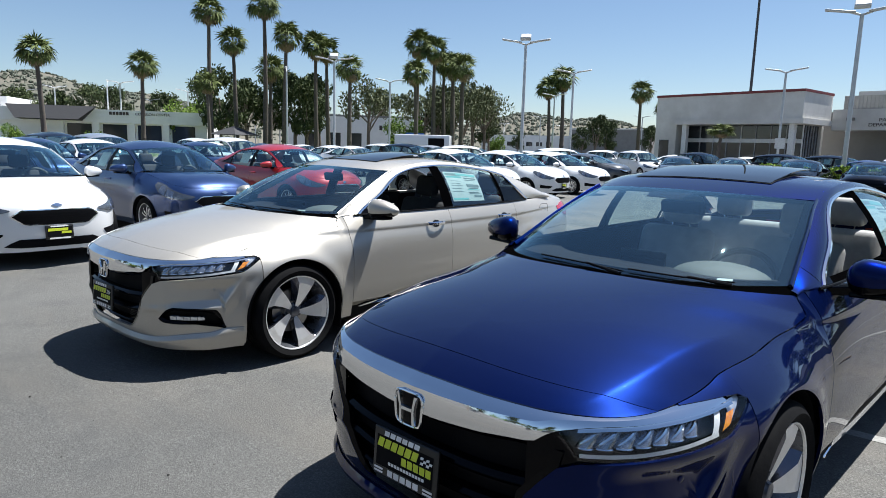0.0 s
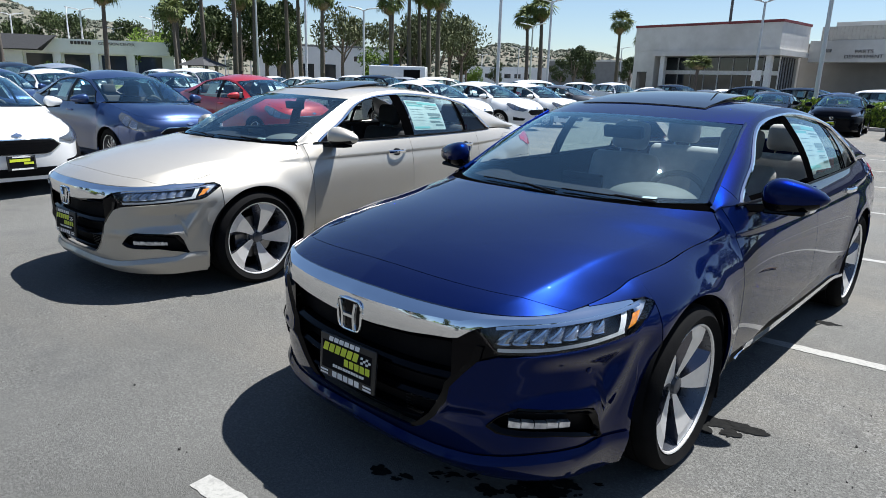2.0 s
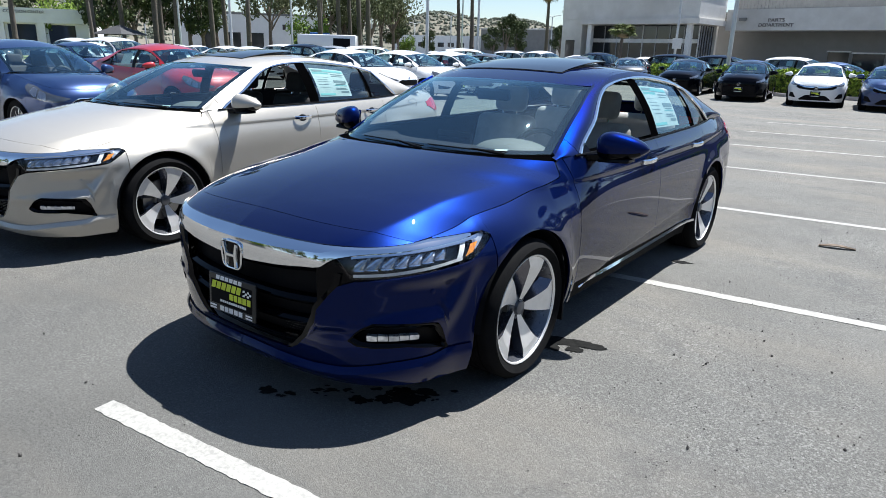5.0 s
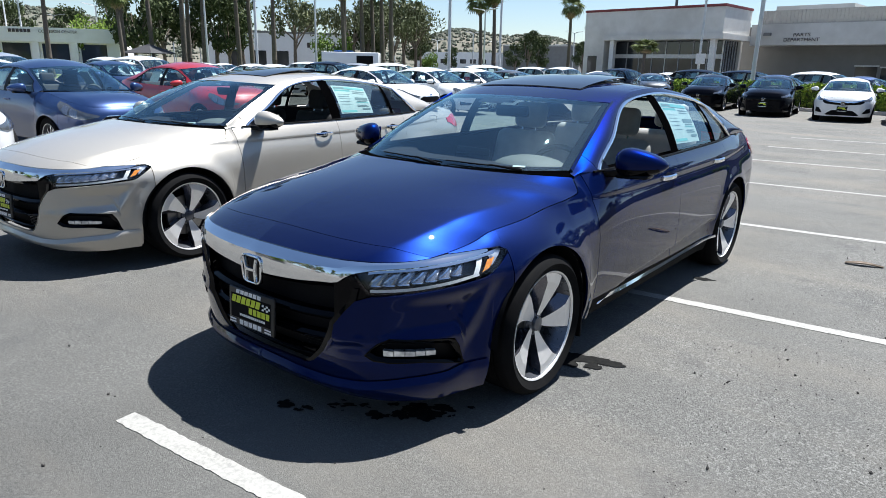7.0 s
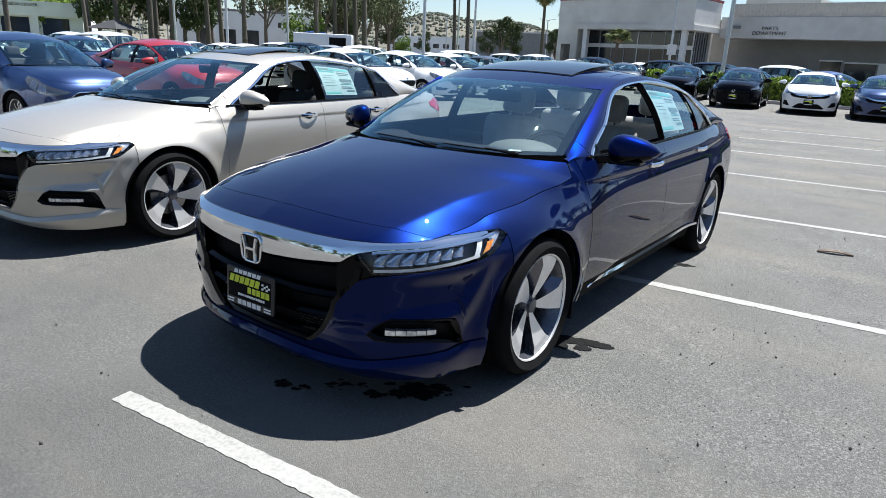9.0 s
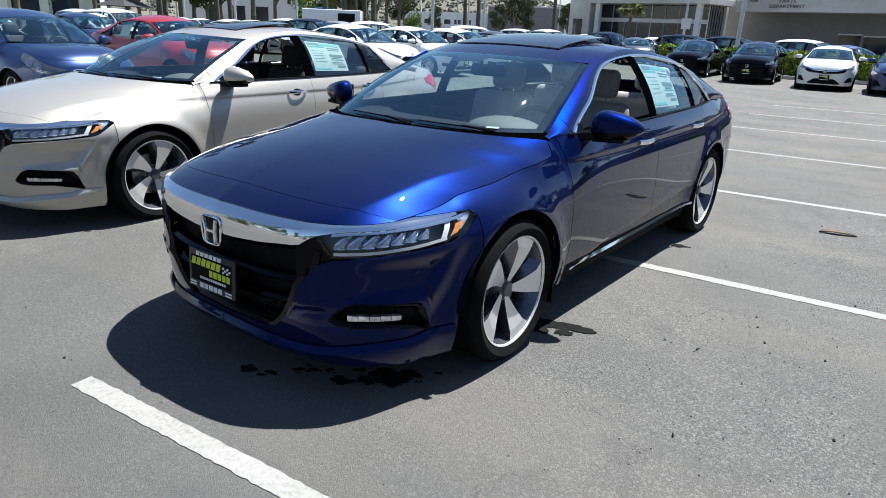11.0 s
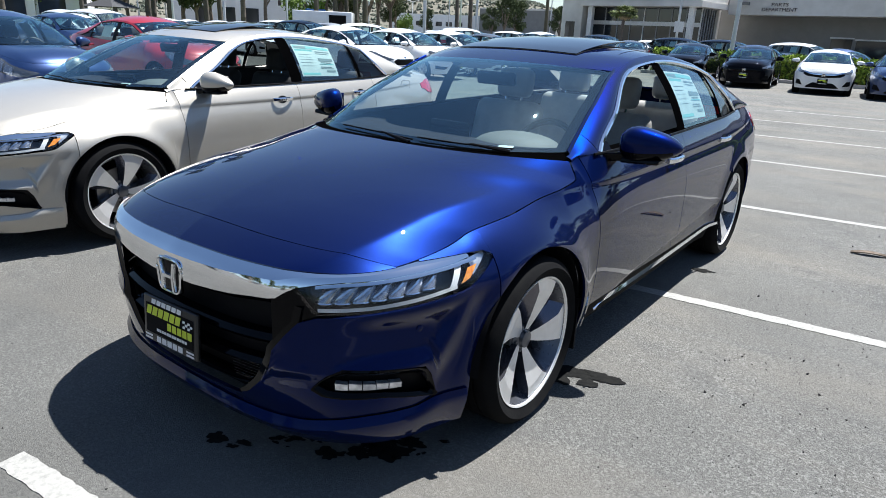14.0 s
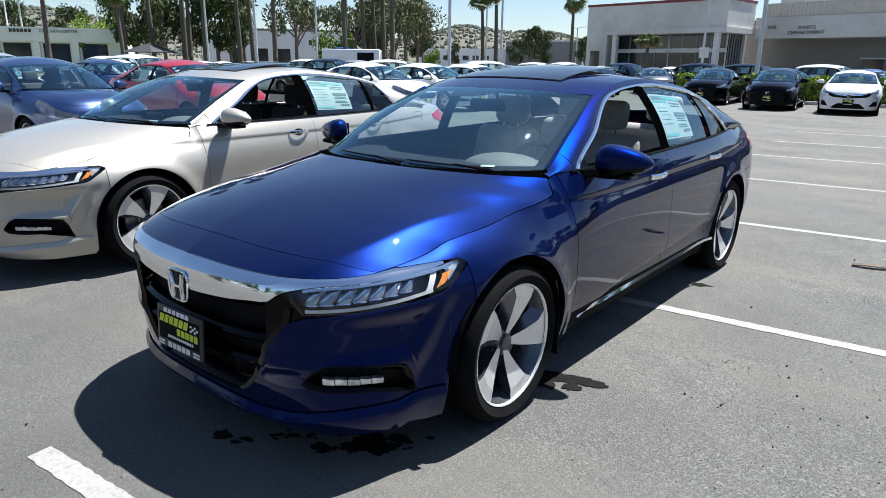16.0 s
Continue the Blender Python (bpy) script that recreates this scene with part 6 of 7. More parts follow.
gs = Shape().sheet(lambda x, y: Vector((x, y, 0)), [-3000, -300, -60, -20, 0, 20, 60, 300, 3000], [-3000, -300, -60, -20, 0, 20, 60, 300, 3000])
tagged(part("ground", gs, ASPHALT, smooth=False), "sunlit worn grey asphalt of a car park", "ground", kind="structure")

# parking lines, laid a little askew to the cars
rng = random.Random(4)
for x0, y0, ang, length in ((-0.335, -1.415, 6.2, 5.2), (-0.45, 1.58, 5.9, 5.6), (-0.6, 4.37, 6.2, 5.6), (-0.8, 7.29, 5.9, 5.6), (-1.0, 10.12, 7.5, 5.6), (-1.1, 12.80, 7.0, 5.6), (-1.2, 15.5, 7.0, 5.6)):
    d, n = Vector((math.cos(radians(ang)), math.sin(radians(ang)), 0)), Vector((-math.sin(radians(ang)), math.cos(radians(ang)), 0))
    w = [0.047 + rng.uniform(-0.0045, 0.003) for _ in range(400)]
    sh = Shape().sheet(lambda i, v: Vector((x0, y0, 0.003)) + d * (length * i / 199) + n * (w[int(2 * i) + (v > 0)] * v), range(200), [-1, 0, 1])
    tagged(part("parking_line", sh, LINE_PAINT, smooth=False), "worn white painted parking line on asphalt", "parking line", "parking lines", "structure")


def blot(name, cx, cy, r, seed, label, z=0.003, stretch=1.0, turn=0.0):
    """A drip stain with an uneven edge."""
    rr = random.Random(seed)
    ph = [rr.uniform(0, 6.28) for _ in range(11)]
    vs = [(0, 0, z)]
    for i in range(72):
        q = 2 * math.pi * i / 72
        k = r * (1 + sum(0.16 / (j + 1) ** 0.65 * math.sin((j + 2) * q + ph[j]) for j in range(11)))
        x, y = k * math.cos(q) * stretch, k * math.sin(q)
        vs.append((x * math.cos(turn) - y * math.sin(turn), x * math.sin(turn) + y * math.cos(turn), z))
    sh = Shape().add(vs, [(0, 1 + i, 1 + (i + 1) % 72) for i in range(72)])
    ob = tagged(part(name, sh, OIL, smooth=False), label, "stain", "drip stains", "structure")
    ob.location = (cx, cy, 0)


blot("drip_stain", 0.93, 0.47, 0.055, 1, "dark water drip stain beside the front wheel", stretch=1.9, turn=0.1)
blot("drip_stain", 0.83, 0.40, 0.075, 5, "dark water drip stain beside the front wheel", 0.0035, 1.2)
blot("drip_stain", 1.02, 0.50, 0.045, 7, "dark water drip stain beside the front wheel", 0.0045, 1.7, 0.2)
blot("drip_stain", 0.98, 0.40, 0.03, 9, "dark water drip stain beside the front wheel", 0.005, 1.5, 0.6)
blot("drip_stain", 0.92, 2.33, 0.035, 2, "dark water drip stain beside the rear wheel", stretch=2.0)
rr = random.Random(31)
for i in range(34):
    q = rr.uniform(0, 1)
    blot("drip_stain", 0.12 + 0.62 * q + rr.uniform(-0.04, 0.04), -0.90 + 0.46 * q + rr.uniform(-0.06, 0.10), rr.choice((0.005, 0.007, 0.010, 0.015, 0.022, 0.034)), 10 + i, "dark drip stain under the sedan's nose", 0.003 + 0.0003 * (i % 5), rr.uniform(1.1, 2.2), rr.uniform(0.3, 0.9))

# grit scattered on the asphalt
rr = random.Random(8)
grit = Shape()
for k in range(460):
    if k < 330:
        x, y = rr.gauss(1.75, 0.42), rr.gauss(0.9, 1.1)
        if x < 1.25:
            continue
    elif k < 390:
        x, y = rr.uniform(1.2, 3.2), rr.uniform(2.0, 6.0)
    else:
        x, y = rr.uniform(-3.0, 1.6), rr.uniform(-2.2, -1.0)
    s = rr.uniform(0.0022, 0.005) * (2.0 if rr.random() < 0.08 else 1)
    m = pose(x, y, s * 0.5, rr.uniform(0, 360), rr.uniform(0, 360), rr.uniform(0, 360))
    grit.add([Vector(v) * s * rr.uniform(0.7, 1.3) for v in ((1, 0, 0), (-1, 0, 0), (0, 1, 0), (0, -1, 0), (0, 0, 0.7), (0, 0, -0.7))],
             [(0, 2, 4), (2, 1, 4), (1, 3, 4), (3, 0, 4), (2, 0, 5), (1, 2, 5), (3, 1, 5), (0, 3, 5)], m)
tagged(part("grit", grit, PEBBLE, smooth=False), "dark grit and small stones scattered on asphalt", "grit", kind="stuff")
# a curled strip of dry bark on the asphalt
bk = Shape().sheet(lambda u, v: Vector((0.27 * (u - 0.5), 0.045 * (v - 0.5) * (0.35 + math.sin(math.pi * min(0.96, u + 0.04))), 0.010 + 0.030 * (v - 0.5) ** 2 * 4 * 0.35 + 0.012 * math.sin(3.4 * u))), spaced(0, 1, 14), spaced(0, 1, 5))
bark = tagged(part("bark_strip", bk, BARK, thick=0.005), "curled strip of dry brown bark lying on asphalt", "bark")
bark.matrix_world = pose(1.80, 3.61, -0.004, 0, 0, 14)


# ---- the two large sedans ----
blue, bb, fb = build_car(LARGE_SEDAN, PAINT_BLUE, "sedan", "dark blue metallic sedan with chrome grille bar on asphalt", "blade", 2)
sedan_details(blue, bb, fb, PAINT_BLUE)
gold, gb, gf = build_car(LARGE_SEDAN, PAINT_GOLD, "sedan", "champagne gold sedan parked beside a dark blue one", "blade", 2)
sedan_details(gold, gb, gf, PAINT_GOLD)
gold.matrix_world = pose(-3.22, 0.05, 0, 0, 0, 2.5)

# ---- the first row of stock: compacts that face the aisle ----
def row_pose(x, y, turn=94.0):
    return pose(x, y, 0, 0, 0, turn)


white_compact = build_compact(COMPACT, "tall_nose", PAINT_WHITE, "compact_car", "white compact sedan with black grille facing the aisle", 1)
white_compact.matrix_world = row_pose(-7.9, -0.25)
navy_compact = build_compact(COMPACT, "tall_nose", PAINT_NAVY, "compact_car", "navy blue compact sedan facing the aisle", 1)
navy_compact.matrix_world = row_pose(-8.9, 2.35)
red_compact = build_compact(COMPACT, "tall_nose", PAINT_RED, "compact_car", "bright red compact car in the stock row", 1)
red_compact.matrix_world = row_pose(-10.7, 6.0)
for y in (12.3, 15.2, 18.1):
    tagged(copy_thing(white_compact, row_pose(-10.5 - 0.07 * (y - 3), y)), "white compact sedan in the stock row", group="white compacts in the stock row")

# ---- the row before the hedge, facing the camera ----
black_sedan = build_compact(LOW_COMPACT, "low_nose", PAINT_BLACK, "compact_car", "black compact sedan parked in front of a hedge", 1)
black_sedan.matrix_world = pose(-3.95, 24.3, 0, 0, 0, 6)
tagged(copy_thing(black_sedan, pose(-6.80, 25.9, 0, 0, 0, 4)), "black compact sedan parked in front of a hedge")
white_sedan = build_compact(LOW_COMPACT, "low_nose", PAINT_WHITE, "compact_car", "white compact sedan parked in front of a hedge", 1)
white_sedan.matrix_world = pose(-1.35, 23.7, 0, 0, 0, 6)
navy_sedan = build_compact(LOW_COMPACT, "low_nose", PAINT_NAVY, "compact_car", "navy compact sedan parked in front of a hedge", 1)
navy_sedan.matrix_world = pose(0.90, 23.2, 0, 0, 0, 6)

# ---- stock farther off: plain cars of several colours ----
far = {}
for key, (spec, kind, paint, label) in {
        "ws": (COMPACT, "tall_nose", PAINT_WHITE, "white sedan far off in the stock rows"), "ns": (COMPACT, "tall_nose", PAINT_NAVY, "dark blue sedan far off in the stock rows"),
        "ww": (WAGON, "tall_nose", PAINT_WHITE, "white estate car far off in the stock rows"), "sw": (WAGON, "tall_nose", PAINT_SILVER, "silver estate car far off in the stock rows"),
        "bw": (WAGON, "tall_nose", PAINT_BLACK, "black estate car far off in the stock rows"), "gs": (LOW_COMPACT, "low_nose", PAINT_GREY, "dark grey sedan far off in the stock rows")}.items():
    far[key] = [build_compact(spec, kind, paint, "stock_car", label, 0), False]


def stock(key, x, y, turn):
    ob, used = far[key]
    if used:
        copy_thing(ob, pose(x, y, 0, 0, 0, turn))
    else:
        ob.matrix_world, far[key][1] = pose(x, y, 0, 0, 0, turn), True


def bearing(az, d, x=1.53, y=-2.36):
    """The place at a compass angle (from +x towards +y) and distance from where the walk begins."""
    return x + d * math.cos(radians(az)), y + d * math.sin(radians(az))


for key, az, d, turn in (("ns", 166.0, 19.0, 94), ("ws", 161.8, 20.5, 94), ("sw", 161.2, 27.0, 94), ("bw", 164.5, 28.0, 94), ("ww", 169.5, 31.0, 94), ("ws", 156.0, 30.0, 274), ("ww", 156.8, 46.0, 274), ("ns", 153.5, 24.0, 94), ("ww", 151.0, 27.5, 94),
                         ("ws", 147.0, 34.0, 94), ("ns", 149.0, 40.0, 94), ("ws", 143.0, 36.0, 94), ("ws", 141.0, 33.0, 94), ("bw", 136.2, 38.0, 94), ("ww", 138.5, 46.0, 94), ("gs", 133.6, 39.0, 94), ("ww", 130.6, 42.0, 140), ("ww", 122.6, 43.0, 150),
                         ("gs", 120.3, 33.0, 94), ("ww", 117.0, 44.0, 60), ("gs", 115.2, 34.0, 20), ("bw", 112.0, 45.0, 60), ("gs", 110.6, 38.0, 30), ("ws", 113.6, 50.0, 94), ("gs", 106.4, 36.5, 20), ("bw", 105.2, 43.0, 80), ("bw", 101.8, 44.0, 80),
                         ("ns", 99.7, 42.0, 80), ("ww", 96.5, 43.0, 80), ("ns", 94.0, 42.0, 80), ("ws", 126.0, 50.0, 94), ("ns", 128.3, 52.0, 94), ("ws", 146.0, 50.0, 94), ("sw", 134.5, 52.0, 94), ("ww", 119.2, 55.0, 94), ("ws", 108.6, 48.0, 60)):
    stock(key, *bearing(az, d), turn)


# ---- buildings ----
STUCCO = surface("pale_stucco", (0.66, 0.64, 0.60), (0.60, 0.58, 0.54), 0.9, 0.0, 1.2, bump=0.25, bump_scale=40, big=(0.25, (0.47, 0.45, 0.41)))
STUCCO_WHITE = surface("white_stucco", (0.84, 0.83, 0.81), (0.78, 0.77, 0.75), 0.9, 0.0, 1.0, bump=0.2, bump_scale=40, big=(0.2, (0.74, 0.73, 0.70)))
# grey stucco, darkened to carry the shade of the recessed wing wall
STUCCO_DIM = surface("dim_stucco", (0.235, 0.232, 0.222), (0.205, 0.202, 0.195), 0.9, 0.0, 1.0, bump=0.25, bump_scale=40, big=(0.2, (0.20, 0.19, 0.175)))
METAL_CLAD = surface("grey_ribbed_cladding", (0.33, 0.325, 0.30), (0.29, 0.285, 0.265), 0.6, 0.2, 3.0)
RED_COPING = surface("dark_red_coping", (0.20, 0.035, 0.035), None, 0.6)
SHOP_GLASS = surface("dark_shop_glass", (0.018, 0.022, 0.026), (0.03, 0.034, 0.04), 0.06, 0.0, 0.3, spec=0.7, rough_var=0.03)
FRAME_GREY = surface("grey_window_frame", (0.30, 0.31, 0.32), None, 0.45)
FRAME_WHITE = surface("white_window_frame", (0.70, 0.70, 0.68), None, 0.5)
DARK_ROOF = surface("dark_canopy", (0.035, 0.035, 0.038), None, 0.8)
SIGN_GREY = surface("sign_letters", (0.06, 0.045, 0.042), None, 0.5)
POLE_PAINT = surface("galvanised_pole", (0.56, 0.57, 0.57), (0.48, 0.49, 0.49), 0.45, 0.35, 3.0)
POLE_DARK = surface("dark_flag_pole", (0.06, 0.065, 0.07), None, 0.5)
SKIN_BLUE = surface("blue_machine_paint", (0.03, 0.12, 0.42), None, 0.5)


def sign(text, size, parent, m, material, depth=0.03, squash=1.0):
    cu = bpy.data.curves.new("sign_letters", "FONT")
    cu.body, cu.size, cu.extrude, cu.align_x, cu.align_y = text, size, depth, "CENTER", "CENTER"
    cu.materials.append(material)
    ob = new("sign_letters", cu)
    ob.parent = parent
    ob.matrix_local = m @ Matrix.Diagonal((squash, 1, 1, 1))
    ob["label"] = "raised dark sign letters"
    return ob


def boxpart(name, parent, mt, x0, x1, y0, y1, z0, z1, label="", bevel=0.0):
    return part(name, Shape().box(x0, x1, y0, y1, z0, z1), mt, parent, label, bevel=bevel, smooth=False)


# dealership: x runs along the front from its outer corner, y into the building
shop = tagged(new("dealership_building"), "cream stucco car dealership with tall dark glazing", "building")
shop.matrix_world = pose(-15.95, 56.4, 0, 0, 0, -6.0)
W = 12.8
boxpart("fascia", shop, STUCCO, -W, 0.6, -0.6, 5.1, 4.75, 6.85)
boxpart("coping", shop, RED_COPING, -W - 0.06, 0.66, -0.66, 5.16, 6.85, 7.06)
boxpart("soffit_step", shop, STUCCO, -W + 1.9, 0.75, -0.75, 4.98, 4.30, 4.747)
boxpart("wall", shop, STUCCO, -W, -W + 2.2, -0.55, 5.0, 0, 4.748)
boxpart("door", shop, SHOP_GLASS, -W + 0.5, -W + 1.5, -0.60, -0.553, 0, 2.9)
boxpart("back_wall", shop, STUCCO, -W + 0.1, 0.0, 5.0, 5.4, 0, 4.747)
for i in range(9):
    x = -W + 2.2 + (W - 2.2 - 0.1) * i / 8
    boxpart("mullion", shop, FRAME_WHITE if i % 4 == 0 else FRAME_GREY, x - 0.04, x + 0.04, 1.5, 1.62, 0, 4.298)
    if i < 8:
        for z0, z1 in ((0.1, 2.75), (3.05, 4.25)):
            x2 = -W + 2.2 + (W - 2.2 - 0.1) * (i + 1) / 8
            boxpart("pane", shop, SHOP_GLASS, x + 0.042, x2 - 0.042, 1.56, 1.58, z0, z1)
boxpart("transom", shop, FRAME_WHITE, -W + 2.26, -0.04, 1.30, 1.498, 2.75, 3.10)
for x in (-W + 2.9, -0.25):
    boxpart("column", shop, FRAME_WHITE, x - 0.22, x + 0.22, -0.35, 0.1, 0, 4.298)
for i in range(6):
    y = 1.65 + 3.3 * i / 6
    boxpart("side_pane", shop, SHOP_GLASS, -0.22, -0.20, y + 0.07, y + 0.48, 0.1, 4.25)
    boxpart("side_mullion", shop, FRAME_GREY, -0.27, -0.15, y - 0.06, y + 0.06, 0, 4.298)
# parts wing
boxpart("wing_parapet", shop, METAL_CLAD, 0.75, 40.0, 7.2, 20.0, 5.70, 7.0)
for i in range(130):
    boxpart("parapet_rib", shop, METAL_CLAD, 0.9 + 0.3 * i, 1.02 + 0.3 * i, 7.16, 7.199, 5.72, 6.98)
boxpart("wing_fascia", shop, STUCCO, 0.76, 40.0, 5.0, 7.15, 3.95, 5.698)
# shade under the fascia is partly in this wall's colour
boxpart("wing_wall", shop, STUCCO_DIM, -2.5, 40.0, 8.2, 8.6, 0, 5.697)
for x0, x1, z0, z1 in ((8.6, 10.2, 0.0, 2.3), (10.5, 12.8, 0.5, 2.2), (15.6, 19.4, 0.5, 2.2), (22.0, 26.5, 0.5, 2.2)):
    boxpart("wing_window", shop, SHOP_GLASS, x0, x1, 8.15, 8.198, z0, z1)
    boxpart("wing_window_frame", shop, FRAME_WHITE, x0 - 0.12, x1 + 0.12, 8.12, 8.148, z1, z1 + 0.12)
boxpart("notice", shop, FRAME_WHITE, 12.95, 14.3, 8.14, 8.197, 1.0, 2.3)
sign("PARTS", 0.40, shop, pose(4.95, 4.98, 4.78, 90, 0, 0), SIGN_GREY, squash=1.2)
sign("DEPARTMENT", 0.40, shop, pose(4.95, 4.98, 4.38, 90, 0, 0), SIGN_GREY, squash=1.12)
boxpart("roof_block", shop, STUCCO, 1.2, 7.5, 9.0, 16.0, 7.002, 7.5)
boxpart("wall_lamp", shop, STUCCO_DIM, 1.9, 2.5, 4.8, 4.998, 4.75, 5.0)

# low white workshop far off
shed = tagged(new("workshop_building"), "long low white workshop with dark openings", "building")
ax, ay = bearing(154.6, 84.0)
bx, by = bearing(170.0, 90.0)
ang = math.degrees(math.atan2(ay - by, ax - bx))
L = math.hypot(ax - bx, ay - by)
shed.matrix_world = pose(ax, ay, 0, 0, 0, ang)
boxpart("wall", shed, STUCCO_WHITE, -L, -0.9, 0.6, 14, 0, 4.75)
boxpart("parapet", shed, STUCCO_WHITE, -L, -0.2, 0.0, 0.597, 3.35, 4.86)
boxpart("end_pier", shed, STUCCO_WHITE, -0.9, -0.2, 0.1, 14, 0, 3.348)
for x in (-4.8, -8.6, -12.4, -16.2):
    boxpart("pier", shed, STUCCO_WHITE, x - 0.35, x + 0.35, 0.1, 0.598, 0, 3.348)
    boxpart("opening", shed, SHOP_GLASS, x + 0.6, x + 3.2, 0.56, 0.598, 0.9, 3.2)
aw = Shape().add([(-21.5, -0.4, 5.15), (-12.2, -0.4, 5.15), (-13.8, -1.6, 3.6), (-20.2, -1.6, 3.6), (-21.5, 0.0, 5.15), (-12.2, 0.0, 5.15), (-13.8, 0.0, 3.5), (-20.2, 0.0, 3.5)],
                 [(0, 3, 2, 1), (0, 1, 5, 4), (3, 7, 6, 2), (0, 4, 7, 3), (1, 2, 6, 5)])
part("awning", aw, DARK_ROOF, shed, "dark sloping awning", smooth=False)
sign("COLLISION CENTER", 0.42, shed, pose(-6.2, -0.02, 4.45, 90, 0, 0), SIGN_GREY)
for i in range(6):
    boxpart("sign_bar", shed, SIGN_GREY, -10.9 + 0.36 * i, -10.62 + 0.36 * i, -0.06, -0.003, 4.3, 4.65)
boxpart("upper_block", shed, STUCCO_WHITE, -L, -22.5, 3, 14, 4.752, 6.1)

depot = tagged(new("depot_building"), "white flat-roofed depot behind the trees", "building")
ax, ay = bearing(137.6, 112.0)
bx, by = bearing(148.5, 112.0)
ang = math.degrees(math.atan2(ay - by, ax - bx))
L = math.hypot(ax - bx, ay - by)
depot.matrix_world = pose(ax, ay, 0, 0, 0, ang)
boxpart("wall", depot, STUCCO_WHITE, -L, 0, 0, 16, 0, 6.3)
boxpart("roof_edge", depot, STUCCO_DIM, -L - 0.1, 0.1, -0.1, 16.1, 6.302, 6.6)
for i in range(6):
    boxpart("sign_bar", depot, SIGN_GREY, -5.6 + 0.8 * i, -5.1 + 0.8 * i, -0.05, -0.003, 4.2, 5.0)
for x in (-18, -14.5, -11):
    boxpart("window", depot, SHOP_GLASS, x, x + 2.4, -0.04, -0.003, 1.0, 3.6)

hall = tagged(new("warehouse"), "plain beige warehouse in the distance", "building")
ax, ay = bearing(117.6, 150.0)
bx, by = bearing(132.0, 165.0)
ang = math.degrees(math.atan2(ay - by, ax - bx))
L = math.hypot(ax - bx, ay - by)
hall.matrix_world = pose(ax, ay, 0, 0, 0, ang)
boxpart("wall", hall, STUCCO_DIM, -L * 0.42, 0, 0, 20, 0, 6.6)
boxpart("annex", hall, STUCCO_WHITE, -L, -L * 0.42 - 0.01, 3, 20, 0, 5.2)
for i in range(7):
    boxpart("window", hall, SHOP_GLASS, -L + 2 + 2.6 * i, -L + 3.6 + 2.6 * i, 2.95, 2.997, 2.6, 3.6)
boxpart("roof_edge", hall, STUCCO, -L * 0.42 - 0.1, 0.1, -0.1, 20, 6.602, 6.9)


# blue showroom at the far end of the stock rows
annex = tagged(new("blue_building"), "low blue showroom with a pale fascia and dark doors", "building")
ax, ay = bearing(171.9, 45.0)
bx, by = bearing(184.0, 49.0)
annex.matrix_world = pose(ax, ay, 0, 0, 0, math.degrees(math.atan2(ay - by, ax - bx)))
L = math.hypot(ax - bx, ay - by)
BLUE_WALL = surface("blue_painted_wall", (0.10, 0.17, 0.34), (0.08, 0.14, 0.29), 0.7, 0.0, 1.5, bump=0.15, big=(0.3, (0.13, 0.20, 0.36)))
boxpart("wall", annex, BLUE_WALL, -L, 0.0, 0.3, 1.6, 0, 4.0)
boxpart("pilaster", annex, BLUE_WALL, -0.75, 0.05, 0.0, 0.298, 0, 4.05)
boxpart("fascia", annex, STUCCO_WHITE, -L, -0.753, 0.05, 0.297, 1.9, 3.75)
for i in range(4):
    boxpart("door", annex, SHOP_GLASS, -2.6 - 2.4 * i, -0.9 - 2.4 * i, 0.24, 0.296, 0, 1.85)

# ---- lamp posts ----
def lamp_post(kind, h):
    lp = tagged(new("lamp_post"), "tall pale grey parking lamp post with two flat heads", "lamp post", "parking lamp posts")
    part("post", Shape().turned([(0.001, 0), (0.105, 0), (0.10, h * 0.4), (0.085, h), (0.001, h)], 12), POLE_PAINT, lp)
    part("post_base", Shape().turned([(0.001, 0.0), (0.28, 0), (0.28, 0.55), (0.25, 0.6), (0.001, 0.6)], 16), CONCRETE, lp)
    for s in (1, -1):
        head = rounded_box(0.25, 1.50, -0.17, 0.17, -0.045, 0.045, 0.04)
        part("lamp_head", Shape().add(head.v, head.f, pose(0, 0, h + 0.05, 0, 0, 0 if s > 0 else 180) @ pose(0, 0, 0, 0, -9, 0)), POLE_PAINT, lp)
        part("lamp_arm", Shape().tube([(0, 0, h - 0.05), (s * 0.4, 0, h + 0.08)], 0.05, 8), POLE_PAINT, lp)
    if kind == 3:
        bx_ = rounded_box(-0.32, 0.32, -0.30, 0.30, -0.12, 0.12, 0.05)
        part("flood_lamp", Shape().add(bx_.v, bx_.f, pose(0, -0.35, h + 0.35, 30, 0, 0)), POLE_PAINT, lp)
        part("flood_glass", Shape().sheet(lambda u, v: pose(0, -0.35, h + 0.35, 30, 0, 0) @ Vector((0.5 * (u - 0.5), 0.46 * (v - 0.5), -0.123)), [0, 1], [0, 1], flip=True), SHOP_GLASS, lp)
    return lp


